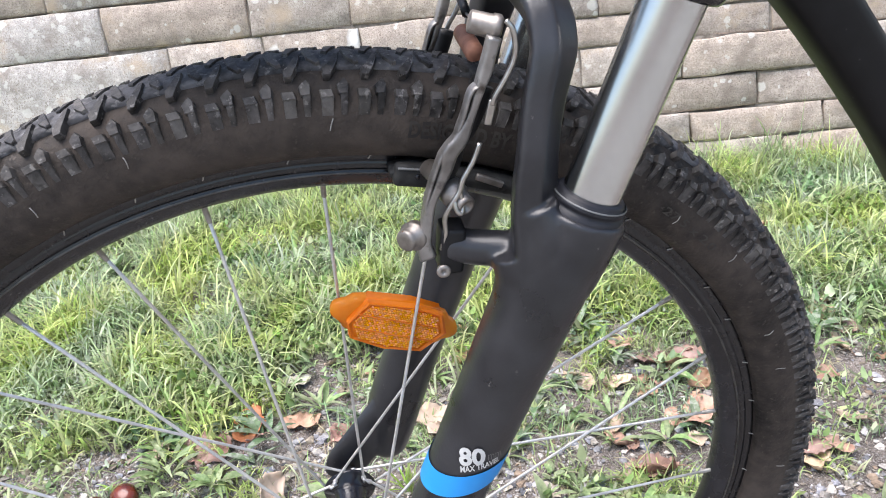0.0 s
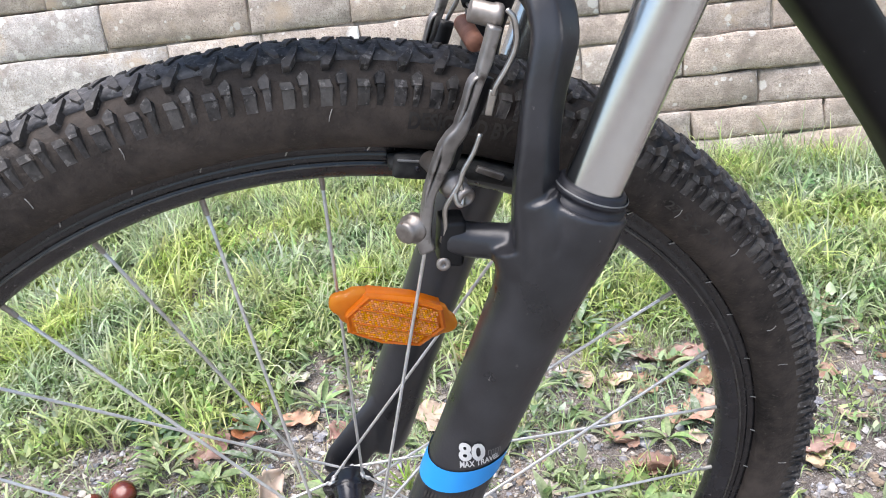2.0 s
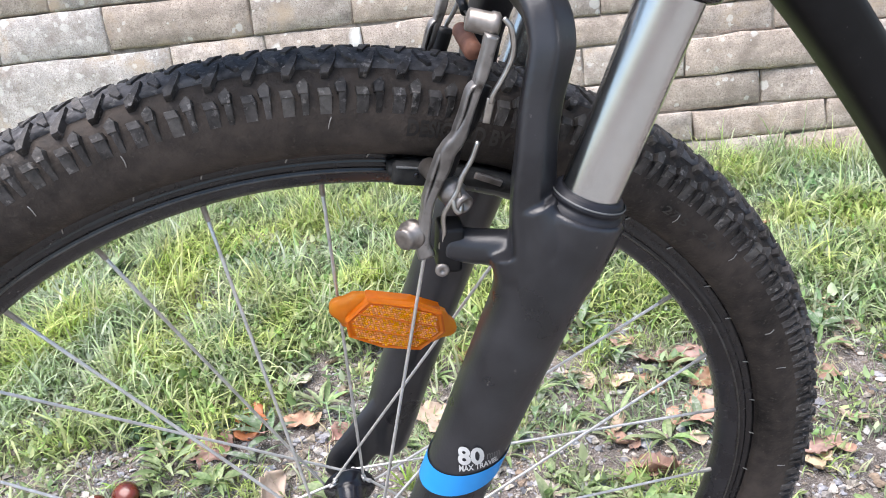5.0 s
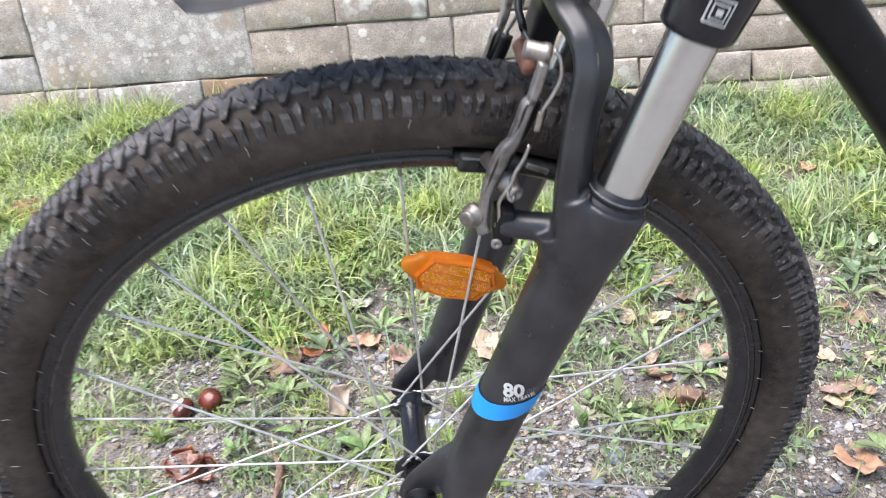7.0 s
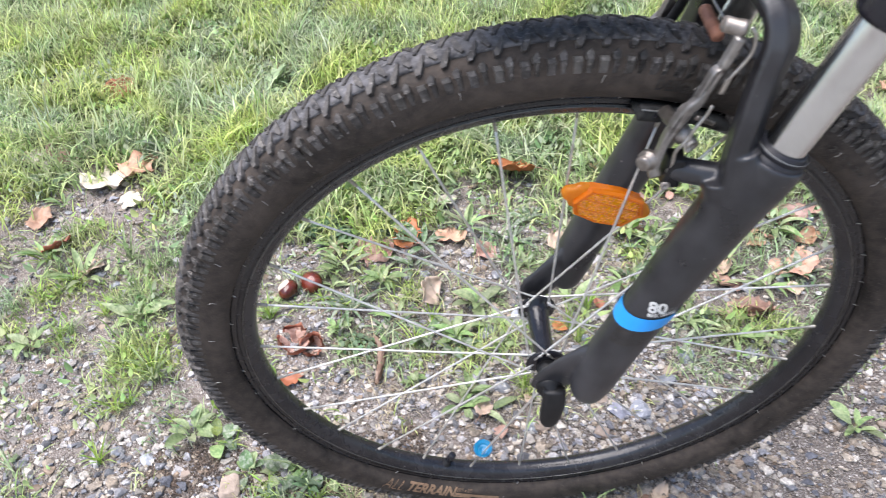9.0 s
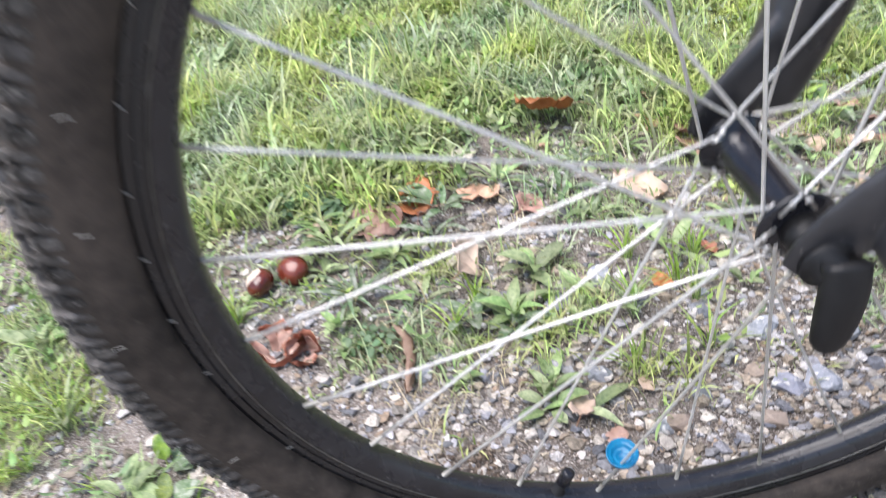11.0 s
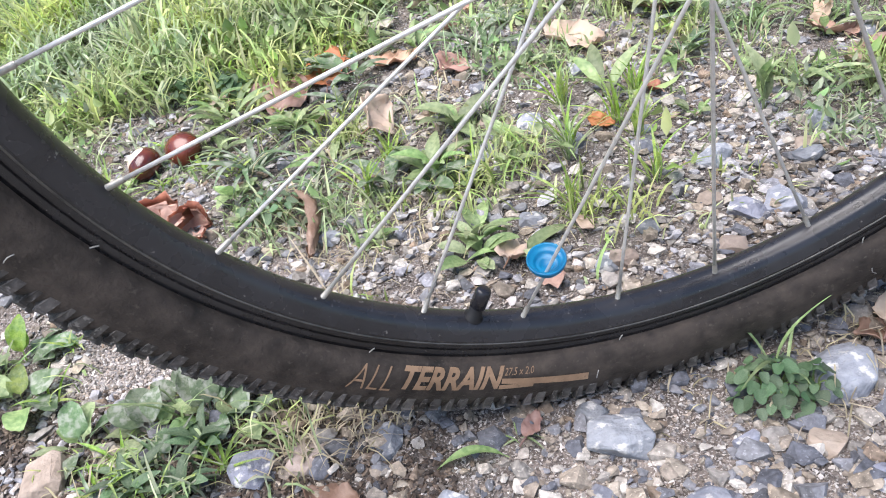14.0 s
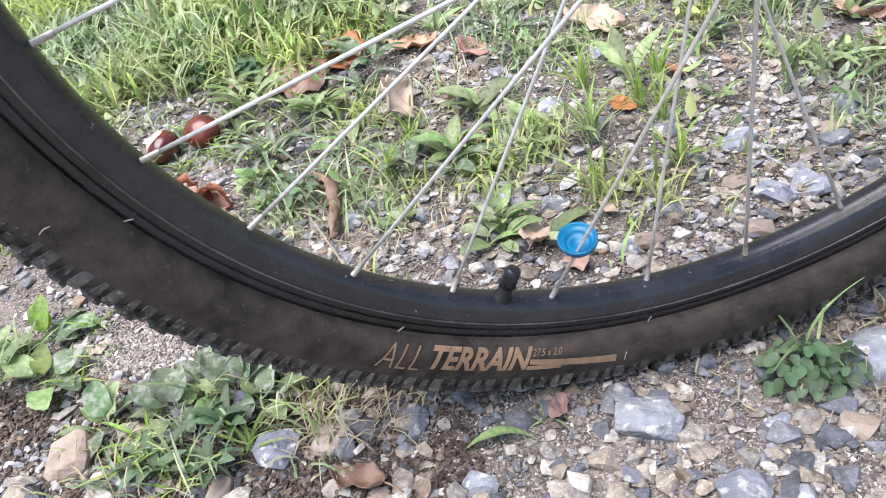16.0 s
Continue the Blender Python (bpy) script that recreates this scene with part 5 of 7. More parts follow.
CLEARINGS = ((-0.92, 0.845, 0.10, 0.045), (-0.88, 0.64, 0.085, 0.09), (-0.755, 0.755, 0.075, 0.05), (-0.70, 0.665, 0.035, 0.03), (-0.846, 1.105, 0.07, 0.035), (-0.623, 0.965, 0.055, 0.03), (-0.575, 0.86, 0.035, 0.025), (-0.78, 0.53, 0.10, 0.05), (0.05, 0.65, 0.05, 0.03), (-0.16, 0.505, 0.055, 0.04), (-0.22, 0.47, 0.055, 0.035), (-0.085, 0.60, 0.035, 0.025))


def turf(x, y):
    """How thick the grass stands, 0 to 1."""
    e = grass_edge(x) + 0.10 * rough(x, y, 5.0, 1.3)
    clear = 1 - math.exp(-((x + 0.335) / 0.05) ** 2 - ((y - 0.30) / 0.06) ** 2)
    for bx, by, rx, ry in CLEARINGS:
        clear *= 1 - 0.92 * math.exp(-((x - bx) / rx) ** 2 - ((y - by) / ry) ** 2)
    return clear * smooth01(e - 0.10, e + 0.16, y) * (0.55 + 0.45 * smooth01(-0.25, 0.15, rough(x, y, 7.0, 4.4)))


def hull_stone(rng, n=17, flat=0.62):
    bm = bmesh.new()
    for _ in range(n):
        v = Vector((rng.gauss(0, 1), rng.gauss(0, 1), rng.gauss(0, 1))).normalized() * rng.uniform(0.8, 1.05)
        bm.verts.new((v.x, v.y * rng.uniform(0.7, 0.95), v.z * flat))
    r = bmesh.ops.convex_hull(bm, input=bm.verts)
    bmesh.ops.delete(bm, geom=[g for g in r["geom_interior"] if isinstance(g, bmesh.types.BMVert)], context="VERTS")
    bmesh.ops.triangulate(bm, faces=bm.faces)
    bmesh.ops.recalc_face_normals(bm, faces=bm.faces)
    bm.verts.index_update()
    v = np.array([q.co[:] for q in bm.verts])
    f = np.array([[w.index for w in q.verts] for q in bm.faces])
    bm.free()
    return v, f


rng = random.Random(21)
SHAPES = [hull_stone(rng, 11 + k % 5, 0.5 + 0.04 * (k % 5)) for k in range(20)]
GRITS = [hull_stone(rng, 7, 0.75) for _ in range(8)]


def scatter(count, shapes, size, area, keep, seed, sink=0.25):
    """Many copies of the shapes strewn over the bank, as arrays."""
    r = random.Random(seed)
    V, F, base, done = [], [], 0, 0
    while done < count:
        x, y = r.uniform(area[0], area[1]), r.uniform(area[2], area[3])
        if r.random() > keep(x, y):
            continue
        done += 1
        v, f = r.choice(shapes)
        s = size(r)
        m = np.array((Matrix.Rotation(r.uniform(0, 6.28), 3, "Z") @ Matrix.Rotation(r.uniform(-0.4, 0.4), 3, "X")))
        w = (v * s * np.array([1.0, 1.0, r.uniform(0.7, 1.1)])) @ m.T
        w = w + np.array([x, y, bank(x, y) + s * (0.55 - sink)])
        V.append(w); F.append(f + base); base += len(v)
    return np.concatenate(V), np.concatenate(F)


BARE = (-1.15, 1.15, -0.30, 0.95)


def bare(x, y):
    sand = math.exp(-((x + 0.365) / 0.050) ** 2 - ((y - 0.118) / 0.036) ** 2)
    herbs = math.exp(-((x + 0.325) / 0.060) ** 2 - ((y - 0.020) / 0.040) ** 2)
    return (1 - 0.93 * sand) * (1 - 0.8 * herbs) * (1 - 0.93 * turf(x, y)) * (1.0 if y < 0.5 else 0.6) * (0.72 + 0.28 * smooth01(-0.50, -0.25, x)) * (1 - 0.55 * smooth01(0.22, 0.42, x)) * (0.55 + 0.45 * smooth01(0.3, 0.0, y)) * (0.45 + 0.55 * smooth01(-0.4, 0.1, rough(x, y, 8.0, 9.2)))


v, f = scatter(17000, SHAPES, lambda r: min(0.012, 0.0025 * math.exp(abs(r.gauss(0, 0.70)))), (-1.15, 1.15, -0.30, 0.20), lambda x, y: (1 - 0.93 * turf(x, y)) * (0.72 + 0.28 * smooth01(-0.50, -0.25, x)) * (1 - 0.55 * smooth01(0.22, 0.42, x)) * smooth01(0.12, 0.0, y + 0.1 * rough(x, y, 9.0, 2.9)) * (0.5 + 0.5 * smooth01(-0.4, 0.1, rough(x, y, 8.0, 9.2))), 13, sink=0.30)
tagged(raw_object("gravel", v, [f], M["gravel_front"]), "blue-grey and brown gravel beside the tyre", "gravel", kind="stuff")
v, f = scatter(18000, SHAPES, lambda r: min(0.011, 0.0027 * math.exp(abs(r.gauss(0, 0.60)))), BARE, lambda x, y: bare(x, y) * smooth01(0.0, 0.12, y + 0.1 * rough(x, y, 9.0, 2.9)), 3, sink=0.36)
tagged(raw_object("gravel", v, [f], M["gravel"]), "loose grey and buff gravel pressed into the soil", "gravel", kind="stuff")
v, f = scatter(30000, GRITS, lambda r: r.uniform(0.0007, 0.0026), (-0.7, 0.6, -0.28, 0.12), lambda x, y: (1 - 0.9 * turf(x, y)) * smooth01(0.10, 0.0, y) * (0.25 + 0.75 * smooth01(-0.22, -0.08, x)), 14)
tagged(raw_object("grit", v, [f], M["grit"]), "sandy crumbs between the stones beside the tyre", "grit", kind="stuff")
v, f = scatter(42000, GRITS, lambda r: r.uniform(0.0007, 0.0025), (-0.95, 0.95, 0.0, 0.75), lambda x, y: (1 - 0.9 * turf(x, y)) * smooth01(0.0, 0.08, y) * (1 - 0.6 * smooth01(0.22, 0.42, x)) * (1 - 0.5 * smooth01(-0.36, -0.50, x)), 4)
tagged(raw_object("grit", v, [f], M["grit"]), "coarse sandy grit between the stones", "grit", kind="stuff")

v, f = scatter(5200, GRITS, lambda r: r.uniform(0.0008, 0.0030), (-0.44, -0.28, 0.06, 0.17), lambda x, y: math.exp(-((x + 0.365) / 0.045) ** 2 - ((y - 0.118) / 0.030) ** 2), 24)
tagged(raw_object("grit", v, [f], M["grit"]), "pale patch of coarse sand between the plantains", "grit", kind="stuff")

# dark earth crumbs, also standing in for shade beneath the plantain leaves
v, f = scatter(15000, GRITS, lambda r: r.uniform(0.001, 0.0042), (-0.52, -0.14, -0.12, 0.10), lambda x, y: (0.35 + 0.65 * smooth01(-0.2, 0.3, rough(x, y, 14.0, 1.9))) * (1 - 0.9 * math.exp(-((x + 0.365) / 0.05) ** 2 - ((y - 0.118) / 0.035) ** 2)), 26)
tagged(raw_object("earth_crumbs", v, [f], M["shaded_humus"]), "dark brown crumbly earth, its colour also giving the shade under the plantains", "earth", kind="stuff")

# larger stones that can be told apart: x, y, half-length in metres
STONES = ((-0.037, -0.058, 0.024), (0.108, -0.058, 0.027), (-0.179, -0.012, 0.017), (-0.228, -0.012, 0.016), (-0.263, -0.008, 0.018), (0.148, 0.18, 0.020), (0.137, 0.104, 0.017), (0.168, 0.103, 0.019),
          (-0.30, -0.03, 0.014), (0.07, -0.10, 0.013), (-0.01, -0.12, 0.017), (-0.09, -0.125, 0.014), (0.02, 0.30, 0.018), (-0.035, 0.27, 0.017), (0.10, 0.215, 0.014), (-0.02, 0.165, 0.014), (0.06, 0.115, 0.011),
          (0.11, 0.075, 0.013), (0.015, 0.09, 0.012), (-0.19, 0.205, 0.011), (-0.17, 0.225, 0.010), (0.22, 0.155, 0.016), (0.26, 0.20, 0.018), (0.31, 0.28, 0.016), (-0.40, 0.03, 0.022), (-0.36, 0.0, 0.013),
          (0.13, -0.085, 0.014), (0.03, -0.085, 0.010), (0.045, 0.40, 0.014), (0.10, 0.38, 0.016), (-0.145, -0.07, 0.012), (-0.205, -0.065, 0.013), (0.085, -0.135, 0.014), (0.36, 0.19, 0.015), (-0.005, 0.40, 0.012), (-0.06, -0.09, 0.009))


def big_stone(x, y, s, seed, yaw=None, sandy=False):
    r = random.Random(seed)
    bm = bmesh.new()
    for _ in range(26):
        v = Vector((r.gauss(0, 1), r.gauss(0, 1), r.gauss(0, 1))).normalized()
        v = Vector([math.copysign(abs(q) ** 0.7, q) for q in v])
        bm.verts.new((v.x * s * r.uniform(0.85, 1.0), v.y * s * r.uniform(0.68, 0.9), v.z * s * r.uniform(0.42, 0.54)))
    h = bmesh.ops.convex_hull(bm, input=bm.verts)
    bmesh.ops.delete(bm, geom=[g for g in h["geom_interior"] if isinstance(g, bmesh.types.BMVert)], context="VERTS")
    bmesh.ops.dissolve_limit(bm, angle_limit=radians(14), verts=bm.verts, edges=bm.edges)
    bmesh.ops.bevel(bm, geom=bm.edges[:], offset=s * 0.045, segments=2, profile=0.5, affect="EDGES", clamp_overlap=True)
    for q in bm.verts:
        q.co += 0.045 * s * noise.noise_vector(q.co / s * 2.6 + Vector((seed, 0, 0)))
    bmesh.ops.recalc_face_normals(bm, faces=bm.faces)
    ob = mesh_object("stone", bm, M["sandstone" if sandy else "cobble"], smooth=False, m=pose(x, y, bank(x, y) + s * 0.10, r.uniform(0, 12), r.uniform(-8, 8), r.uniform(0, 360) if yaw is None else yaw))
    return tagged(ob, "rough buff sandstone pebble half sunk in the earth" if sandy else "angular blue-grey limestone pebble half sunk in gravel", "stone", group="larger stones in the gravel")


for k, (x, y, s) in enumerate(STONES):
    big_stone(x, y, s, 100 + k, {0: -12, 1: 10}.get(k), k in (3, 8, 9, 17, 24, 28, 31))
rng = random.Random(77)
n = 0
while n < 60:
    x, y = rng.uniform(-0.75, 0.8), rng.uniform(-0.16, 0.5)
    if turf(x, y) > 0.3 or (abs(y) < 0.035 and abs(x) < 0.16):
        continue
    big_stone(x, y, rng.uniform(0.008, 0.014), 300 + n, None, n % 3 == 0)
    n += 1


# ---------------------------------------------------------------- turf
def blades(count, area, keep, seed, tall, wide, lean):
    """Grass blades as arrays: each a bent, tapered strip."""
    r = np.random.default_rng(seed)
    pts = []
    while len(pts) < count:
        x, y = r.uniform(area[0], area[1]), r.uniform(area[2], area[3])
        if r.random() > keep(x, y):
            continue
        k = int(r.integers(3, 9))                     # tufts
        for _ in range(k):
            px, py = x + r.normal(0, 0.012), y + r.normal(0, 0.012)
            pts.append((px, py, bank(px, py) - 0.003))
    P = np.array(pts[:count])
    n = len(P)
    lush = np.array([0.55 + 0.95 * smooth01(-0.45, 0.45, rough(x, y, 9.0, 8.3)) for x, y, _ in pts[:count]])
    h = r.uniform(*tall, n) * r.uniform(0.5, 1.0, n) * lush
    w = r.uniform(*wide, n)
    az = r.uniform(0, 2 * np.pi, n)
    bend = np.abs(r.normal(lean, 0.45, n))
    d = np.stack([np.cos(az), np.sin(az), 0 * az], 1)
    c = np.stack([-np.sin(az), np.cos(az), 0 * az], 1)
    twist = r.normal(0, 0.4, n)[:, None]
    V = np.zeros((n, 9, 3))
    pos, ang = P.copy(), r.uniform(0, 0.75, n)
    for i, k in enumerate((0.75, 1.0, 0.92, 0.62)):
        ww = (w * k / 2)[:, None] * (c + d * twist * i * 0.22)
        V[:, 2 * i], V[:, 2 * i + 1] = pos - ww, pos + ww
        seg = (h / 4)[:, None]
        pos = pos + seg * (d * np.sin(ang)[:, None] + np.array([0, 0, 1.0]) * np.cos(ang)[:, None])
        ang = ang + bend * 0.55
    V[:, 8] = pos
    b = (np.arange(n) * 9)[:, None]
    quads = np.concatenate([b + np.array([[0, 1, 3, 2]]), b + np.array([[2, 3, 5, 4]]), b + np.array([[4, 5, 7, 6]])])
    tris = b + np.array([[6, 7, 8]])
    return V.reshape(-1, 3), [quads, tris]


TURF = (-2.0, 2.1, 0.25, 1.75)


def below_wall(x, y):
    return 1.0 if y < 1.5 - 0.249 * x - 0.02 else 0.0


def lawn(x, y):
    return turf(x, y) * below_wall(x, y) * (0.6 + 0.4 * smooth01(0.5, 1.1, y)) * (0.35 + 0.65 * smooth01(-0.3, 0.1, rough(x, y, 12.0, 3.9)))


v, f = blades(36000, TURF, lambda x, y: lawn(x, y) * (1 - 0.85 * smooth01(0.55, 0.95, y + 0.25 * rough(x, y, 3.0, 0.7))), 5, (0.035, 0.110), (0.0018, 0.0048), 0.95)
tagged(raw_object("grass", v, f, M["grass"], smooth=True), "bright green uneven lawn grass on the bank", "grass", kind="stuff")
v, f = blades(62000, TURF, lambda x, y: lawn(x, y) * smooth01(0.50, 0.90, y + 0.25 * rough(x, y, 3.0, 0.7)), 55, (0.035, 0.120), (0.0018, 0.0050), 0.95)
tagged(raw_object("grass", v, f, M["grass_pale"], smooth=True), "pale yellow-green lawn grass higher on the bank", "grass", kind="stuff")
for lo, hi in ((-3.5, -1.9), (2.0, 3.6)):
    v, f = blades(11000, (lo, hi, 0.3, 2.4), lambda x, y: turf(x, y) * below_wall(x, y), 35, (0.04, 0.13), (0.003, 0.007), 0.9)
    tagged(raw_object("grass", v, f, M["grass"], smooth=True), "green grass further along the wall", "grass", kind="stuff")
v, f = blades(5000, (-1.9, 1.9, 0.8, 1.72), lambda x, y: below_wall(x, y) * smooth01(1.1 - 0.25 * x, 1.42 - 0.25 * x, y), 15, (0.06, 0.13), (0.0018, 0.0036), 0.5)
tagged(raw_object("grass", v, f, M["grass"], smooth=True), "longer green grass along the foot of the wall", "grass", kind="stuff")
v, f = blades(7000, (-0.9, 1.0, -0.2, 0.60), lambda x, y: (1 - turf(x, y)) * smooth01(0.08, 0.36, rough(x, y, 11.0, 6.1)) * smooth01(-0.02, 0.30, y), 6, (0.02, 0.055), (0.0014, 0.003), 0.7)
tagged(raw_object("grass", v, f, M["grass"], smooth=True), "thin grass tufts in the gravel", "grass", kind="stuff")
v, f = blades(6000, (-1.6, 1.6, -0.2, 1.5), lambda x, y: (0.35 + 0.65 * turf(x, y)) * (0.15 + 0.85 * smooth01(0.02, 0.3, y)), 7, (0.02, 0.07), (0.0008, 0.002), 1.3)
tagged(raw_object("dry_grass", v, f, M["straw"], smooth=True), "dry straw-coloured grass stems lying about", "dry grass", kind="stuff")


def cover_leaves(count, area, keep, seed, size):
    """Small oval leaves of clover and plantain among the grass, as arrays."""
    r = np.random.default_rng(seed)
    V, F, n = [], [], 0
    while n < count:
        x, y = r.uniform(area[0], area[1]), r.uniform(area[2], area[3])
        if r.random() > keep(x, y):
            continue
        for _ in range(int(r.integers(3, 8))):
            px, py = x + r.normal(0, 0.02), y + r.normal(0, 0.02)
            L, W = r.uniform(*size), 0
            W = L * r.uniform(0.17, 0.33)
            az, tilt, z = r.uniform(0, 6.283), r.uniform(0.1, 0.9), bank(px, py) + r.uniform(0.004, 0.03)
            d = np.array([math.cos(az) * math.cos(tilt), math.sin(az) * math.cos(tilt), math.sin(tilt)])
            c = np.array([-math.sin(az), math.cos(az), 0.0])
            u = np.cross(d, c) * -1
            o = np.array([px, py, z])
            V += [o, o + d * L * 0.35 + c * W + u * W * 0.3, o + d * L * 0.45, o + d * L * 0.35 - c * W + u * W * 0.3,
                  o + d * L * 0.75 + c * W * 0.7 - u * L * 0.05 + u * W * 0.2, o + d * L * 0.75 - c * W * 0.7 - u * L * 0.05 + u * W * 0.2, o + d * L - u * L * 0.15]
            b = n * 7
            F += [(b, b + 1, b + 2), (b, b + 2, b + 3), (b + 1, b + 4, b + 2), (b + 2, b + 5, b + 3), (b + 2, b + 4, b + 6), (b + 2, b + 6, b + 5)]
            n += 1
    return np.array(V), [np.array(F)]


v, f = cover_leaves(15000, (-1.7, 1.7, 0.1, 1.6), lambda x, y: (0.02 + 0.98 * turf(x, y)) * below_wall(x, y) * smooth01(-0.1, 0.3, rough(x, y, 4.0, 2.2)), 8, (0.010, 0.028))
tagged(raw_object("ground_cover", v, f, M["cover"], smooth=True), "small broad green weed leaves among the grass", "weeds", kind="stuff")


v, f = cover_leaves(8000, (-1.7, 1.7, 0.1, 1.5), lambda x, y: (0.01 + 0.99 * turf(x, y)) * below_wall(x, y) * smooth01(0.05, 0.35, rough(x, y, 6.0, 5.7)), 18, (0.006, 0.018))
tagged(raw_object("silvery_weed", v, f, M["silver"], smooth=True), "mats of fine silvery-green weed among the grass", "weeds", kind="stuff")
# a low layer of blades, darker than the lawn, wherever turf stands
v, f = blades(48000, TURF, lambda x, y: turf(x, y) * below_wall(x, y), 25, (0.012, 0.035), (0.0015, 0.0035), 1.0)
tagged(raw_object("moss_thatch", v, f, M["dark_blades"], smooth=True), "short dark green blades at the foot of the grass", "grass", kind="stuff")


# ---------------------------------------------------------------- weeds that can be told apart
def leaf_mesh(L, W, arch, stalk, seed, wave=0.10):
    """A blade with a folded midrib, growing along +x from the origin."""
    bm = bmesh.new()
    r = random.Random(seed)
    n, rows = 11, []
    for i in range(n + 1):
        t = i / n
        if t < stalk:
            w = 0.05 * W
        else:
            q = (t - stalk) / (1 - stalk)
            if W / L > 0.15:           # rounded blade
                w = W * max(0.05, 1 - abs(2 * min(1, q) ** 0.85 - 1) ** 2.4) ** 0.6
            else:
                w = W * math.sin(math.pi * min(1, q * 0.97 + 0.02) ** 0.8) ** 0.8 if 0 < q < 1 else 0.12 * W
        x, z = L * t, arch * L * (t - 1.1 * t * t)
        e = wave * W * math.sin(9 * t + seed)
        rows.append([bm.verts.new((x, -w, z + w * 0.35 + e)), bm.verts.new((x, -w * 0.5, z + w * 0.12)), bm.verts.new((x, 0, z)), bm.verts.new((x, w * 0.5, z + w * 0.12)), bm.verts.new((x, w, z + w * 0.35 - e))])
    for a, b in zip(rows, rows[1:]):
        for k in range(4):
            bm.faces.new((a[k], a[k + 1], b[k + 1], b[k]))
    me = bpy.data.meshes.new("leaf")
    bm.to_mesh(me); bm.free()
    for p in me.polygons:
        p.use_smooth = True
    return me


LEAVES = {}


def weed(x, y, leaves, L, W, rise, stalk, label, seed, material="weed"):
    """A rosette of broad leaves."""
    W = W * 0.62 if W > 0.005 else max(W * 0.40, 0.0010)
    key = (round(W / L, 2), stalk, material)
    if key not in LEAVES:
        LEAVES[key] = [leaf_mesh(1.0, W / L, a, stalk, s) for s, a in ((1, 0.5), (2, 0.75), (3, 0.35))]
        for me in LEAVES[key]:
            me.materials.append(M[material])
    r = random.Random(seed)
    base = new("weed_plant")
    base.matrix_world = pose(x, y, bank(x, y) - 0.002, 0, 0, r.uniform(0, 360))
    tagged(base, label, "weed", group="weeds in the gravel")
    for k in range(leaves):
        ob = new("leaf", r.choice(LEAVES[key]))
        ob.parent = base
        s = L * r.uniform(0.6, 1.1)
        ob.matrix_basis = pose(r.uniform(-0.004, 0.004), r.uniform(-0.004, 0.004), 0.002, r.uniform(-20, 20), -rise * r.uniform(0.4, 1.3), 360 * (k * 0.382 + r.uniform(-0.05, 0.05))) @ Matrix.Diagonal((s, s, s, 1))
    return base


def rosette(x, y, leaves, seed):
    """A plantain: each leaf as (heading, length, half-width to length, rise, material)."""
    r = random.Random(seed)
    base = new("weed_plant")
    base.matrix_world = pose(x, y, bank(x, y) - 0.001, 0, 0, 0)
    tagged(base, "dusty broad-leaved plantain growing beside the tyre", "weed", group="weeds in the gravel")
    for yaw, length, ratio, rise, material in leaves:
        me = leaf_mesh(1.0, ratio * 0.80, r.uniform(0.3, 0.6), 0.28, r.randint(1, 9), 0.22)
        me.materials.append(M[material])
        ob = new("leaf", me)
        ob.parent = base
        ob.matrix_basis = pose(0, 0, 0.002, r.uniform(-15, 15), -rise, yaw) @ Matrix.Diagonal((length * 1.14, length * 1.14, length, 1))
    return base


def clump(x, y, leaves, radius, size, label, seed):
    """A low cushion of small rounded leaves, each facing up and outward."""
    r = random.Random(seed)
    discs = []
    for k in range(3):
        bm = bmesh.new()
        mid = bm.verts.new((0, 0, 0))
        ring = [bm.verts.new((math.cos(a) * (1 + 0.28 * math.cos(a)), (0.84 - 0.1 * math.cos(a)) * math.sin(a), 0.30 * abs(math.sin(a)) + 0.10 * math.sin(3 * a + k))) for a in np.linspace(0, 2 * math.pi, 13)[:-1]]
        half = [bm.verts.new((v.co.x * 0.55, v.co.y * 0.55, v.co.z * 0.35)) for v in ring]
        for i in range(12):
            j = (i + 1) % 12
            bm.faces.new((mid, half[i], half[j]))
            bm.faces.new((half[i], ring[i], ring[j], half[j]))
        me = bpy.data.meshes.new("leaf")
        bm.to_mesh(me); bm.free()
        for p in me.polygons:
            p.use_smooth = True
        me.materials.append(M["clover"])
        discs.append(me)
    base = new("weed_plant")
    base.matrix_world = pose(x, y, bank(x, y), 0, 0, 0)
    tagged(base, label, "weed", group="weeds in the gravel")
    for k in range(leaves):
        a, q = 2.4 * k, math.sqrt((k + 0.5) / leaves)
        s = size * r.uniform(0.55, 1.0) / 2
        ob = new("leaf", r.choice(discs))
        ob.parent = base
        ob.matrix_basis = pose(radius * q * math.cos(a), radius * q * math.sin(a), 0.026 * (1 - 0.75 * q * q) + r.uniform(-0.003, 0.004), 0, 0, math.degrees(a)) @ pose(0, 0, 0, r.uniform(-25, 25), 10 + 35 * q + r.uniform(-15, 15), r.uniform(-60, 60)) @ Matrix.Diagonal((s, s, s, 1))
    for k in range(7):
        a = 0.9 * k
        st = wire([(0.004 * math.cos(a), 0.004 * math.sin(a), 0), (radius * 0.3 * math.cos(a), radius * 0.3 * math.sin(a), 0.016), (radius * 0.6 * math.cos(a), radius * 0.6 * math.sin(a), 0.018)], 0.0006, n=5, steps=2)
        part("stem", st, M["stalk"], base)
    return base


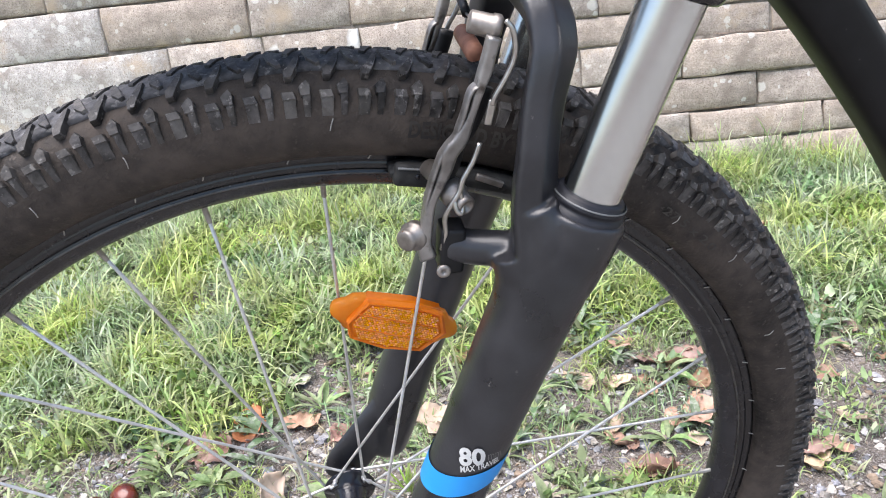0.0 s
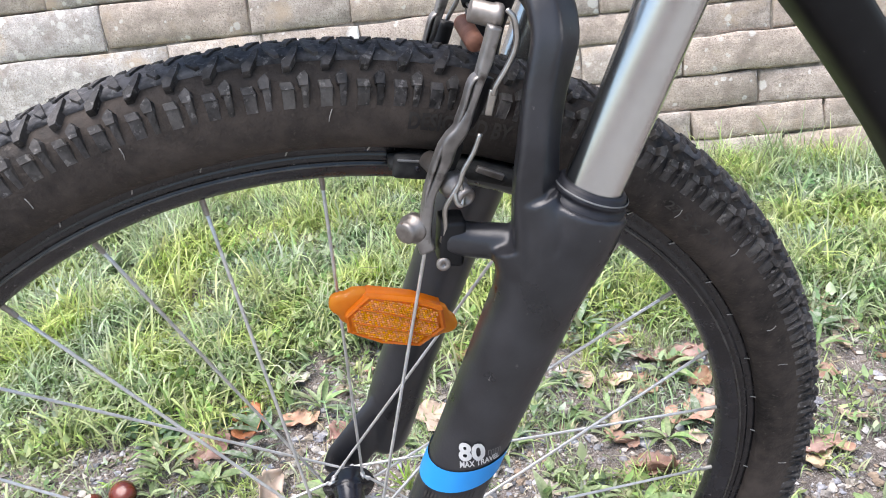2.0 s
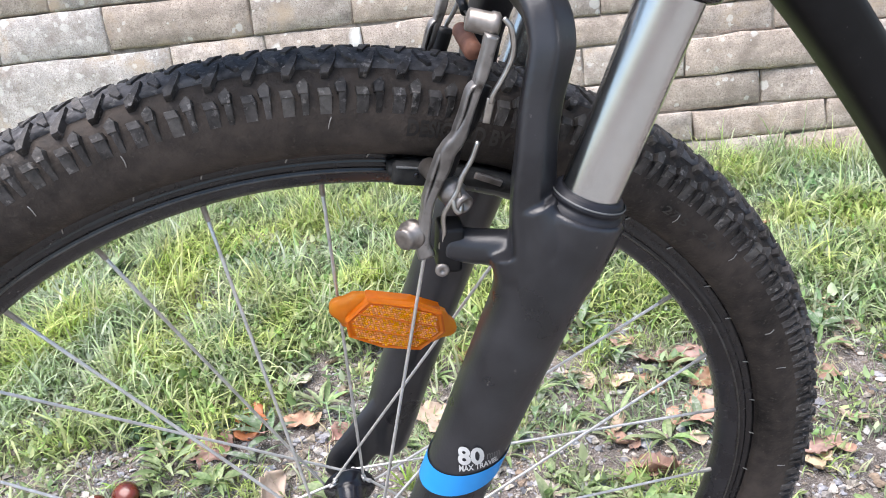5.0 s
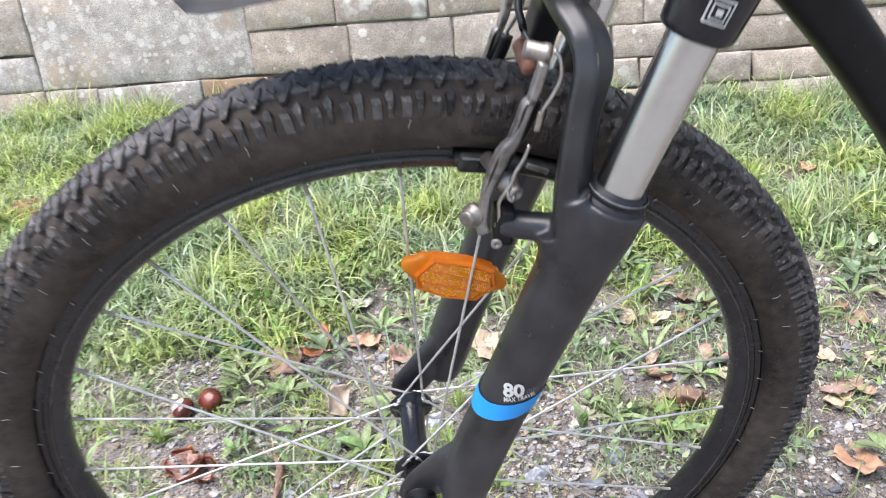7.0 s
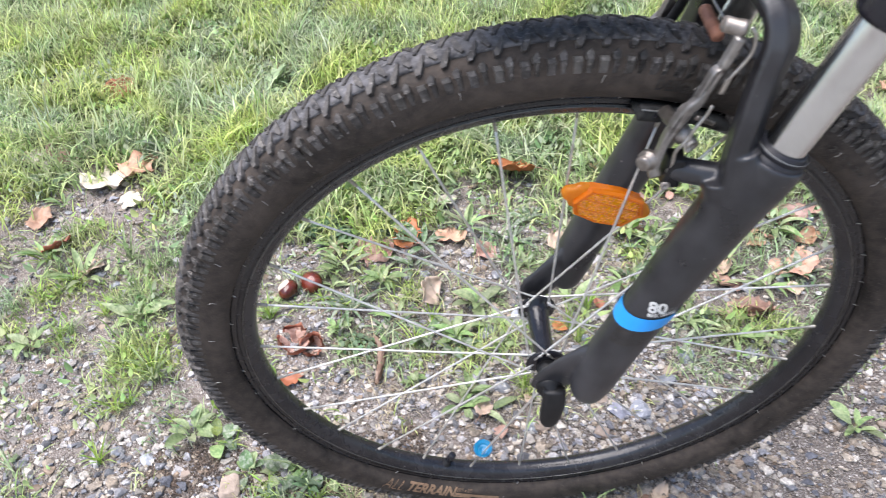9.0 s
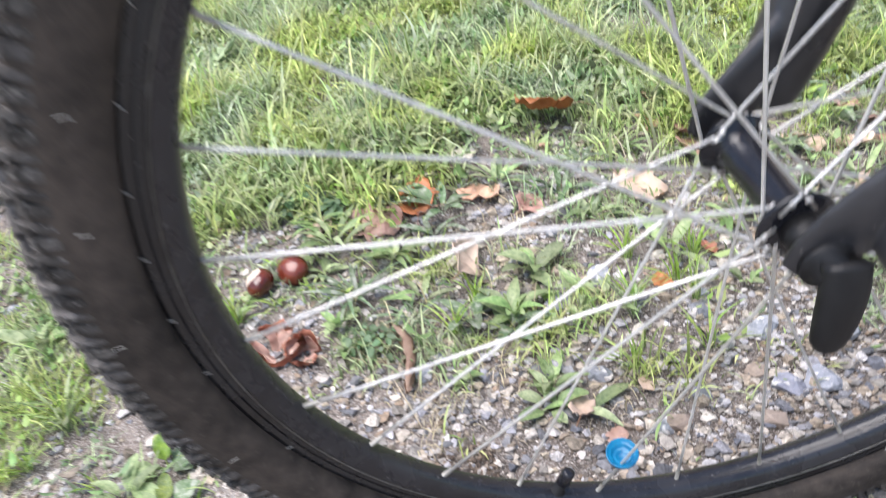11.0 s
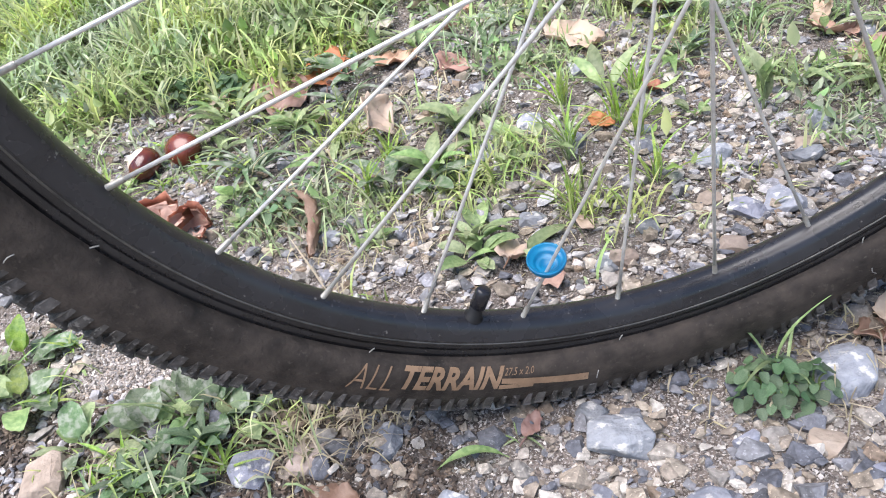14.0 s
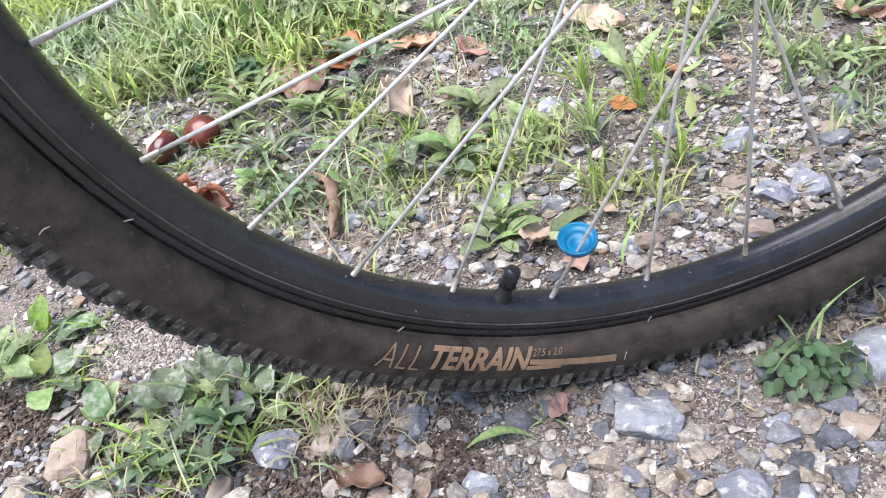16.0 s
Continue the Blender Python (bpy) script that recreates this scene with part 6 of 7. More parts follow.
ROUND, STRAP = "low green plantain rosette growing in the gravel", "narrow-leaved green weed tuft in the gravel"
rosette(-0.380, 0.050, ((100, 0.030, 0.36, 58, "plantain"), (62, 0.028, 0.34, 48, "weed"), (20, 0.028, 0.24, 30, "plantain"), (185, 0.030, 0.13, 15, "weed"), (-100, 0.026, 0.24, 8, "plantain"), (140, 0.022, 0.25, 30, "weed"), (-40, 0.026, 0.16, 12, "weed")), 1)
rosette(-0.330, 0.044, ((150, 0.033, 0.34, 36, "plantain"), (176, 0.030, 0.24, 14, "weed"), (60, 0.030, 0.34, 56, "plantain"), (112, 0.032, 0.36, 46, "plantain"), (30, 0.026, 0.30, 30, "weed"), (-60, 0.028, 0.32, 14, "plantain"), (-130, 0.026, 0.34, 8, "weed")), 2)
rosette(-0.288, 0.042, ((130, 0.034, 0.30, 50, "plantain"), (90, 0.036, 0.30, 60, "plantain"), (52, 0.034, 0.28, 54, "plantain"), (22, 0.034, 0.28, 30, "plantain"), (-15, 0.026, 0.36, 10, "plantain"), (205, 0.028, 0.33, 10, "weed"), (165, 0.028, 0.28, 24, "weed"), (-70, 0.026, 0.32, 8, "plantain")), 3)
rosette(-0.268, 0.030, ((70, 0.026, 0.32, 45, "plantain"), (10, 0.030, 0.28, 16, "plantain"), (130, 0.022, 0.34, 30, "weed"), (-60, 0.024, 0.30, 8, "weed"), (200, 0.024, 0.32, 10, "plantain")), 6)
rosette(-0.312, 0.066, ((80, 0.026, 0.34, 40, "plantain"), (140, 0.026, 0.30, 30, "plantain"), (20, 0.026, 0.30, 28, "plantain"), (200, 0.022, 0.34, 15, "plantain")), 7)
rosette(-0.438, 0.150, ((8, 0.036, 0.36, 10, "plantain"), (48, 0.032, 0.34, 14, "plantain"), (110, 0.030, 0.28, 52, "tuft"), (85, 0.034, 0.20, 60, "tuft"), (200, 0.036, 0.32, 16, "weed"), (-20, 0.024, 0.32, 12, "plantain")), 4)
rosette(-0.432, 0.104, ((30, 0.032, 0.36, 22, "plantain"), (-30, 0.030, 0.36, 8, "plantain"), (-75, 0.032, 0.36, 10, "weed"), (150, 0.034, 0.3, 35, "weed"), (95, 0.030, 0.28, 40, "tuft")), 5)
weed(-0.093, 0.243, 9, 0.045, 0.0115, 22, 0.25, "broad-leaved green rosette growing in the gravel", 70, "plantain")
weed(-0.078, 0.132, 8, 0.042, 0.0125, 20, 0.25, "broad-leaved green rosette growing in the gravel", 71)
for k, (x, y) in enumerate(((-0.339, 0.000), (-0.360, 0.004), (-0.318, 0.012), (-0.306, -0.012), (-0.281, -0.004), (-0.362, -0.010), (-0.296, 0.018), (-0.325, -0.018))):
    weed(x, y, 12, 0.034, 0.0030 if k % 3 else 0.0075, 34, 0.1, "low green herb growing among the plantains", 330 + k, ("clover", "tuft", "plantain")[k % 3])
weed(-0.318, 0.018, 1, 0.070, 0.0075, 6, 0.05, "long strap-shaped green leaf lying by the plantains", 34)
weed(-0.084, 0.262, 12, 0.055, 0.013, 34, 0.2, "green dandelion-like rosette in the gravel", 4)
weed(-0.068, 0.155, 10, 0.045, 0.010, 30, 0.2, "sparse green seedling weed beside a curled leaf", 5)
weed(-0.050, 0.120, 3, 0.055, 0.011, 15, 0.2, "single drooping broad green leaf", 14)
weed(-0.252, 0.345, 26, 0.068, 0.0052, 24, 0.05, STRAP, 6, "plantain")
weed(-0.190, 0.292, 22, 0.055, 0.0048, 20, 0.05, STRAP, 16, "plantain")
weed(-0.268, 0.300, 10, 0.035, 0.010, 40, 0.3, "small round-leaved green weed in the gravel", 38)
weed(-0.262, 0.255, 12, 0.030, 0.007, 40, 0.3, "small round-leaved green weed in the gravel", 39)
weed(-0.01, 0.275, 8, 0.04, 0.009, 35, 0.25, "small green seedling weed in the gravel", 15)
weed(0.034, 0.225, 20, 0.060, 0.0032, 62, 0.05, "upright thin grass tuft in the gravel", 7)
weed(0.227, 0.235, 5, 0.070, 0.013, 65, 0.25, "upright pale green broad-leaved weed", 8)
clump(0.062, -0.058, 60, 0.025, 0.0125, "dense clump of small rounded green leaves", 9)
clump(0.083, -0.066, 22, 0.015, 0.0115, "small clump of rounded green leaves", 19)
weed(0.072, -0.048, 5, 0.085, 0.0045, 55, 0.05, "few long grass blades from a leaf clump", 10)
weed(-0.095, -0.040, 6, 0.022, 0.0030, 14, 0.2, "flat sparse green weed beside the tyre", 11)
weed(-0.106, -0.048, 1, 0.042, 0.0062, 8, 0.1, "fallen long green leaf lying on gravel", 17)
weed(-0.31, 0.045, 9, 0.07, 0.003, 40, 0.05, STRAP, 18)
for k, (x, y) in enumerate(((-0.41, 0.100), (-0.50, 0.140), (-0.40, 0.150), (-0.352, 0.028), (-0.335, 0.010))):
    weed(x, y, 10, 0.030, 0.0032, 36, 0.05, "low green grass tuft beside the gravel", 130 + k, "tuft")
for k, (x, y) in enumerate(((-0.300, 0.372), (-0.285, 0.400), (-0.345, 0.355), (-0.380, 0.372), (-0.275, 0.345), (-0.395, 0.345), (-0.345, 0.430), (-0.300, 0.435))):
    weed(x, y, 9, 0.030, 0.0068 if k % 2 else 0.0045, 28, 0.1, "low green weed beside the chestnuts", 220 + k, "weed" if k % 2 else "tuft")
weed(0.28, 0.27, 11, 0.062, 0.0085, 20, 0.12, "spreading green weed on the bare soil", 20)
weed(0.34, 0.22, 11, 0.062, 0.0085, 20, 0.12, "spreading green weed on the bare soil", 21)
weed(0.20, 0.36, 11, 0.062, 0.0085, 20, 0.12, "spreading green weed on the bare soil", 22)
weed(0.31, 0.40, 11, 0.062, 0.0085, 20, 0.12, "spreading green weed on the bare soil", 23)
weed(0.43, 0.33, 11, 0.062, 0.0085, 20, 0.12, "spreading green weed on the bare soil", 24)
weed(0.55, 0.30, 11, 0.062, 0.0085, 20, 0.12, "spreading green weed on the bare soil", 25)
weed(0.62, 0.14, 10, 0.060, 0.012, 30, 0.25, ROUND, 26)
weed(0.45, 0.05, 9, 0.045, 0.011, 40, 0.3, ROUND, 27)
weed(-0.47, 0.115, 9, 0.05, 0.012, 35, 0.3, ROUND, 28)
weed(-0.55, 0.23, 16, 0.07, 0.004, 50, 0.05, STRAP, 29)
weed(-0.66, 0.50, 18, 0.07, 0.0045, 50, 0.05, STRAP, 30)
weed(-0.60, 0.36, 10, 0.055, 0.012, 30, 0.3, ROUND, 31)
weed(-0.27, 0.43, 10, 0.06, 0.012, 35, 0.3, "dark green broad-leaved weed at the turf's edge", 32)
weed(-0.20, 0.40, 9, 0.055, 0.012, 35, 0.3, "dark green broad-leaved weed at the turf's edge", 33)
for k, (x, y, n) in enumerate(((0.103, 0.234, 26), (0.095, 0.262, 18), (0.041, 0.243, 20), (0.010, 0.157, 18), (0.088, 0.165, 12), (-0.150, 0.255, 16), (0.130, 0.300, 22), (0.060, 0.320, 20), (-0.120, 0.300, 16), (-0.385, 0.330, 20))):
    weed(x, y, n, 0.055, 0.0034, 62, 0.05, "upright bright green grass tuft in the gravel", 60 + k, "tuft")
v, f = blades(230, (-0.40, -0.22, -0.025, 0.055), lambda x, y: 1.0, 57, (0.025, 0.06), (0.0010, 0.0024), 1.0)
tagged(raw_object("grass", v, f, M["grass"], smooth=True), "thin green grass growing through the plantains", "grass", kind="stuff")
for k, (x, y) in enumerate(((-0.017, 0.240), (-0.065, 0.229), (0.165, 0.245), (0.250, 0.300), (-0.150, 0.180))):
    weed(x, y, 8, 0.026, 0.0080, 34, 0.3, "small pale green seedling weed in the gravel", 90 + k)
for k, (x, y) in enumerate(((-0.782, 0.48), (-0.822, 0.516), (-0.746, 0.449), (-0.659, 0.385), (-0.669, 0.368), (-0.561, 0.244), (-0.547, 0.221), (-0.578, 0.181), (-0.598, 0.173), (-0.713, 0.328), (-0.728, 0.317), (-0.793, 0.413), (-0.452, 0.131), (-0.591, 0.078))):
    weed(x, y, 20, 0.045, 0.0034, 45, 0.05, "fine-leaved green grass tuft on the stony soil", 160 + k, "tuft" if k % 3 else "weed")
for x0, x1, y0, y1, n, seed in ((0.22, 1.0, 0.08, 0.66, 900, 28), (-0.95, -0.38, 0.0, 0.60, 900, 29), (-0.34, 0.25, 0.34, 0.62, 260, 30)):
    v, f = cover_leaves(n, (x0, x1, y0, y1), lambda x, y: smooth01(0.0, 0.35, rough(x, y, 8.0, 7.1)), seed, (0.006, 0.017))
    tagged(raw_object("ground_cover", v, f, M["cover"], smooth=True), "patches of low green weed on the bare soil", "weeds", kind="stuff")
    v, f = blades(2 * n, (x0, x1, y0, y1), lambda x, y: smooth01(-0.05, 0.35, rough(x, y, 8.0, 7.1)), seed + 10, (0.015, 0.055), (0.0012, 0.0028), 0.9)
    tagged(raw_object("grass", v, f, M["grass"], smooth=True), "short sparse grass on the bare soil", "grass", kind="stuff")
for k, (x, y) in enumerate(((-0.335, 0.545), (-0.30, 0.560), (-0.275, 0.520), (-0.246, 0.262), (-0.225, 0.250))):
    clump(x, y, 26, 0.022, 0.016 if k < 3 else 0.011, "clump of rounded dark green leaves in the grass", 700 + k)
rng = random.Random(19)
for k in range(44):
    x, y = rng.uniform(-0.30, 0.95), rng.uniform(0.36, 0.72)
    weed(x, y, rng.randint(8, 14), rng.uniform(0.045, 0.075), rng.choice((0.005, 0.0075, 0.010)), 24, 0.1, "low spreading green weed on the bare soil", 500 + k, rng.choice(("weed", "weed", "plantain", "tuft")))
rng = random.Random(9)
for k in range(64):
    x, y = rng.uniform(-0.95, 1.0), rng.uniform(0.36, 1.2) if k % 3 else rng.uniform(0.22, 0.5)
    if math.hypot(x + 0.335, y - 0.33) < 0.13:
        continue
    weed(x, y, rng.randint(6, 11), rng.uniform(0.045, 0.075), rng.choice((0.007, 0.010, 0.014)), 32, 0.2, "broad-leaved green weed in the grass", 400 + k, rng.choice(("weed", "weed", "plantain")))


v, f = blades(260, (-0.235, -0.165, -0.005, 0.04), lambda x, y: 1.0, 45, (0.015, 0.04), (0.0008, 0.0018), 1.2)
tagged(raw_object("dry_grass", v, f, M["straw"], smooth=True), "withered brown grass tuft beside the tyre", "dry grass", kind="stuff")


for lo, hi, y0, y1, n, seed in ((-0.40, -0.20, -0.02, 0.06, 260, 46), (0.00, 0.15, -0.08, -0.01, 170, 47), (-0.22, 0.0, 0.10, 0.24, 220, 48), (-0.30, 0.30, 0.22, 0.50, 500, 49)):
    v, f = blades(n, (lo, hi, y0, y1), lambda x, y: 1.0, seed, (0.02, 0.055), (0.0006, 0.0014), 1.5)
    tagged(raw_object("dry_grass", v, f, M["straw"], smooth=True), "thin dry straw and rootlets on the gravel", "dry grass", kind="stuff")


# ---------------------------------------------------------------- fallen leaves, chestnuts
def fallen_leaf(x, y, size, material, label, seed, curl=0.5, lobes=0, lift=0.01, tilt=(0, 0), narrow=0.55, yaw=None):
    """A dry leaf: lobed or oval outline, folded along its midrib and curled up."""
    r = random.Random(seed)
    bm = bmesh.new()
    n, rows = 12, []
    for i in range(n + 1):
        t = i / n
        w = narrow * (math.sin(math.pi * (0.04 + 0.93 * t) ** 0.85)) ** 0.75
        if lobes:
            w *= 0.72 + 0.42 * abs(math.sin(math.pi * lobes * t + 0.4))
        row = []
        for j in range(9):
            s = (j / 4 - 1)
            jag = 1 + 0.34 * noise.noise((t * 9 + seed, s * 3, seed * 0.37)) * abs(s)
            px, py = (t - 0.5), s * w * jag
            if lobes:
                px += 0.10 * abs(s) * math.sin(math.pi * lobes * t)
            pz = curl * (0.55 * py * py + 0.5 * (t - 0.5) ** 2) + 0.16 * noise.noise((px * 4 + seed, py * 4, 1.0)) + 0.07 * noise.noise((px * 11, py * 11, seed)) + 0.08 * abs(s)
            ang = curl * 1.3 * py
            row.append(bm.verts.new((px, py * math.cos(ang * 0.6), pz)))
        rows.append(row)
    for a, b in zip(rows, rows[1:]):
        for k in range(8):
            bm.faces.new((a[k], a[k + 1], b[k + 1], b[k]))
    bmesh.ops.scale(bm, vec=(size, size, size), verts=bm.verts)
    bmesh.ops.solidify(bm, geom=bm.faces[:], thickness=0.0004)
    rz = r.uniform(0, 360) if yaw is None else yaw
    ob = mesh_object("fallen_leaf", bm, M[material], m=pose(x, y, bank(x, y) + lift, 9 + tilt[0], tilt[1], rz))
    tagged(ob, label, "leaf", group="fallen leaves")
    st = wire([(-0.5 * size, 0, 0.3 * curl * size * 0.5), (-0.62 * size, 0.02 * size, 0.10 * size), (-0.85 * size, 0.06 * size, 0.05 * size)], 0.0007, n=5, steps=3)
    part("leaf_stalk", st, M["leaf_brown"], ob)
    return ob


OR, TAN, BR, PK, PL = "leaf_orange", "leaf_tan", "leaf_brown", "leaf_pink", "leaf_pale"
FALLEN = [
    (0.048, 0.676, 0.085, OR, 3, 0.5, "orange-red lobed leaf lying on the grass"), (-0.160, 0.515, 0.070, OR, 3, 0.5, "orange lobed leaf curled on the grass"), (-0.218, 0.480, 0.075, PK, 3, 0.4, "pinkish-brown dry leaf on the soil"),
    (-0.289, 0.491, 0.045, TAN, 0, 0.5, "small tan dry leaf"), (-0.081, 0.504, 0.060, PK, 3, 0.4, "dull pinkish leaf among weeds"),
    (-0.085, 0.608, 0.050, PL, 0, 0.6, "cream-white dry leaf on the grass"), (-0.846, 1.115, 0.10, OR, 3, 0.4, "orange-brown leaf in the grass"), (-0.623, 0.975, 0.08, BR, 3, 0.4, "brown leaf in the grass"),
    (-0.772, 0.740, 0.10, PL, 3, 0.5, "pale dry leaf on the bare soil"), (-0.714, 0.785, 0.09, PK, 3, 0.4, "pinkish dry leaf on the soil"), (-0.239, 0.740, 0.045, "cover", 0, 0.3, "dark green fallen leaf"),
    (0.250, 0.562, 0.08, PK, 3, 0.5, "pinkish-brown leaf behind the fork"), (0.521, 0.490, 0.09, BR, 3, 0.5, "brown dry leaf on the soil"), (0.410, 0.457, 0.06, TAN, 2, 0.5, "tan dry leaf on the soil"),
    (0.485, 0.362, 0.10, PK, 3, 0.4, "pinkish-brown dry leaf on the soil"), (0.382, 0.277, 0.09, OR, 2, 0.6, "orange-brown curled leaf on the soil"), (0.888, 0.879, 0.07, OR, 2, 0.6, "orange-tan leaf in the grass"),
    (0.740, 0.895, 0.06, BR, 3, 0.4, "brown leaf in the grass"), (0.565, 0.132, 0.09, PK, 3, 0.5, "pinkish-brown leaf on the soil"), (0.597, 0.237, 0.06, TAN, 2, 0.5, "tan leaf on the soil"), (0.080, 0.268, 0.026, OR, 2, 0.5, "small bright orange leaf on the gravel"),
    (0.694, 0.301, 0.055, TAN, 0, 0.7, "cream-tan curled leaf on the soil"), (0.811, 0.544, 0.075, TAN, 2, 0.8, "tan curled leaf standing in the grass"), (0.787, 0.464, 0.055, TAN, 2, 0.6, "pale cream curled dry leaf"), (0.717, 0.392, 0.05, PK, 2, 0.5, "pinkish leaf on the soil"),
    (0.607, 0.256, 0.06, BR, 2, 0.5, "brown leaf on the soil"), (0.503, 0.483, 0.08, BR, 3, 0.5, "brown lobed leaf on the soil"), (0.384, 0.282, 0.075, BR, 3, 0.5, "brown curled leaf on the soil"), (0.116, 0.449, 0.075, TAN, 3, 0.5, "tan lobed leaf lying on the soil"),
    (0.224, 0.527, 0.06, PK, 2, 0.5, "pinkish leaf by the grass"), (0.149, 0.310, 0.030, OR, 0, 0.5, "small orange leaf in the grass tuft"), (0.347, 0.270, 0.06, TAN, 0, 0.7, "tan rolled leaf on the gravel"),
    (0.163, -0.022, 0.036, TAN, 0, 0.8, "tan folded leaf beside the tyre"), (0.146, -0.036, 0.034, BR, 2, 0.6, "brown leaf litter beside the tyre"), (-0.030, 0.085, 0.024, BR, 2, 0.4, "dark red-brown leaf on the gravel"),
    (-0.052, 0.124, 0.045, TAN, 0, 0.9, "tan rolled leaf on the gravel"), (0.015, 0.139, 0.022, TAN, 0, 0.5, "small tan leaf fragment"), (-0.085, -0.030, 0.022, BR, 0, 0.5, "brown narrow leaf on the gravel"),
    (-0.215, -0.045, 0.040, BR, 0, 0.6, "brown curled leaf on the gravel"), (-0.337, 0.197, 0.045, OR, 0, 0.6, "orange-tan narrow leaf on the soil"), (0.24, 0.50, 0.07, BR, 3, 0.5, "brown leaf in the weeds"),
    (0.53, 0.43, 0.06, PK, 3, 0.7, "pinkish crumpled leaf on the soil"), (0.47, 0.50, 0.055, BR, 2, 0.8, "brown crumpled leaf on the soil"), (0.56, 0.50, 0.06, PK, 3, 0.6, "pinkish crumpled leaf on the soil"), (0.44, 0.42, 0.045, OR, 2, 0.7, "small orange-brown leaf on the soil"),
    (0.60, 0.40, 0.06, BR, 3, 0.7, "brown crumpled leaf on the soil"), (0.55, 0.34, 0.05, BR, 2, 0.8, "brown curled leaf fragment"), (0.66, 0.47, 0.05, PK, 2, 0.6, "pinkish leaf fragment in the grass"), (0.36, 0.35, 0.05, BR, 2, 0.7, "brown leaf fragment on the soil"), (0.62, 0.33, 0.05, TAN, 2, 0.7, "tan leaf fragment on the soil"),
    (0.45, 0.56, 0.07, PK, 3, 0.5, "pinkish leaf in the grass"), (0.34, 0.60, 0.06, TAN, 2, 0.5, "tan leaf in the grass"), (-0.02, 0.46, 0.05, PK, 2, 0.4, "pinkish leaf fragment on the soil"),
    (-0.576, 0.870, 0.055, BR, 3, 0.7, "brown curled leaf in the grass"), (-0.702, 0.675, 0.055, PL, 2, 0.6, "pale dry leaf fragment on the soil"), (-0.895, 0.850, 0.085, BR, 3, 0.6, "brown crumpled leaf on the bare soil"), (-0.810, 0.555, 0.07, OR, 3, 0.6, "orange-brown curled leaf on the bare soil"),
    (-0.725, 0.490, 0.055, TAN, 2, 0.5, "pale tan leaf fragment on the soil"), (-0.955, 0.850, 0.06, PL, 2, 0.5, "pale leaf fragment on the bare soil"), (-0.875, 0.640, 0.06, PK, 3, 0.5, "pinkish leaf fragment on the bare soil"),
]
for k, (x, y, s, m, lobes, curl, label) in enumerate(FALLEN):
    up = 0.042 if k == 0 else 0.005 if turf(x, y) < 0.3 else 0.018 if x < 0.4 else 0.010
    fallen_leaf(x, y - 0.8 * up, s * (0.78 if x > 0.3 else 1.0), {"leaf_orange": "leaf_pink"}.get(m, m) if x > 0.3 else m, label, 50 + k, curl, lobes, lift=up, tilt=(random.Random(k).uniform(-18, 18) * (0.3 if y < 0.1 else 1), random.Random(k + 90).uniform(-18, 18) * (0.3 if y < 0.1 else 1)), narrow=0.42 if lobes else 0.28)
rng = random.Random(61)
for k in range(46):                     # crumpled scraps
    x, y = (rng.uniform(0.28, 0.95), rng.uniform(0.22, 0.62)) if k < 32 else (rng.uniform(-0.30, 0.25), rng.uniform(0.42, 0.66))
    kind = rng.choice(("leaf_pink", "leaf_pink", "leaf_brown", "leaf_tan"))
    fallen_leaf(x, y, rng.uniform(0.018, 0.042), kind, {"leaf_pink": "crumpled pinkish scrap of dry leaf", "leaf_brown": "crumpled brown scrap of dry leaf", "leaf_tan": "crumpled tan scrap of dry leaf"}[kind], 800 + k, rng.uniform(0.5, 1.1), rng.choice((0, 2, 3)), lift=0.006, tilt=(rng.uniform(-25, 25), rng.uniform(-25, 25)), narrow=0.40)
fallen_leaf(-0.458, 1.085, 0.075, "leaf_green", "pale silvery-green leaf lying in the grass", 140, 0.2, 0, lift=0.04, tilt=(25, 0), narrow=0.42)

fallen_leaf(-0.122, 0.345, 0.066, "leaf_tan", "pale tan dry leaf standing in the gravel", 141, 0.35, 2, lift=0.024, tilt=(48, 0), narrow=0.36, yaw=70)

# the rolled leaf
q = bmesh.new()
rows = []
for i in range(27):
    t = i / 26
    w = 0.0068 * math.sin(math.pi * (0.06 + 0.88 * t)) ** 0.6
    cx, cz = 0.014 * math.sin(2.6 * t), 0.010 + 0.006 * math.sin(math.pi * t)
    rows.append([q.verts.new((cx + (w + 0.0016 * math.sin(5 * a + 20 * t)) * math.cos(a), 0.098 * (t - 0.5), cz + w * math.sin(a) + 0.0019 * (i % 2))) for a in np.linspace(-2.6, 2.2, 13)])
for a, b in zip(rows, rows[1:]):
    for k in range(12):
        q.faces.new((a[k], a[k + 1], b[k + 1], b[k]))
bmesh.ops.solidify(q, geom=q.faces[:], thickness=0.0006)
tagged(mesh_object("fallen_leaf", q, M["leaf_rolled"], m=pose(-0.214, 0.226, bank(-0.214, 0.226), 9, 0, 8)), "tightly rolled pinkish-brown dry leaf on gravel", "leaf", group="fallen leaves")


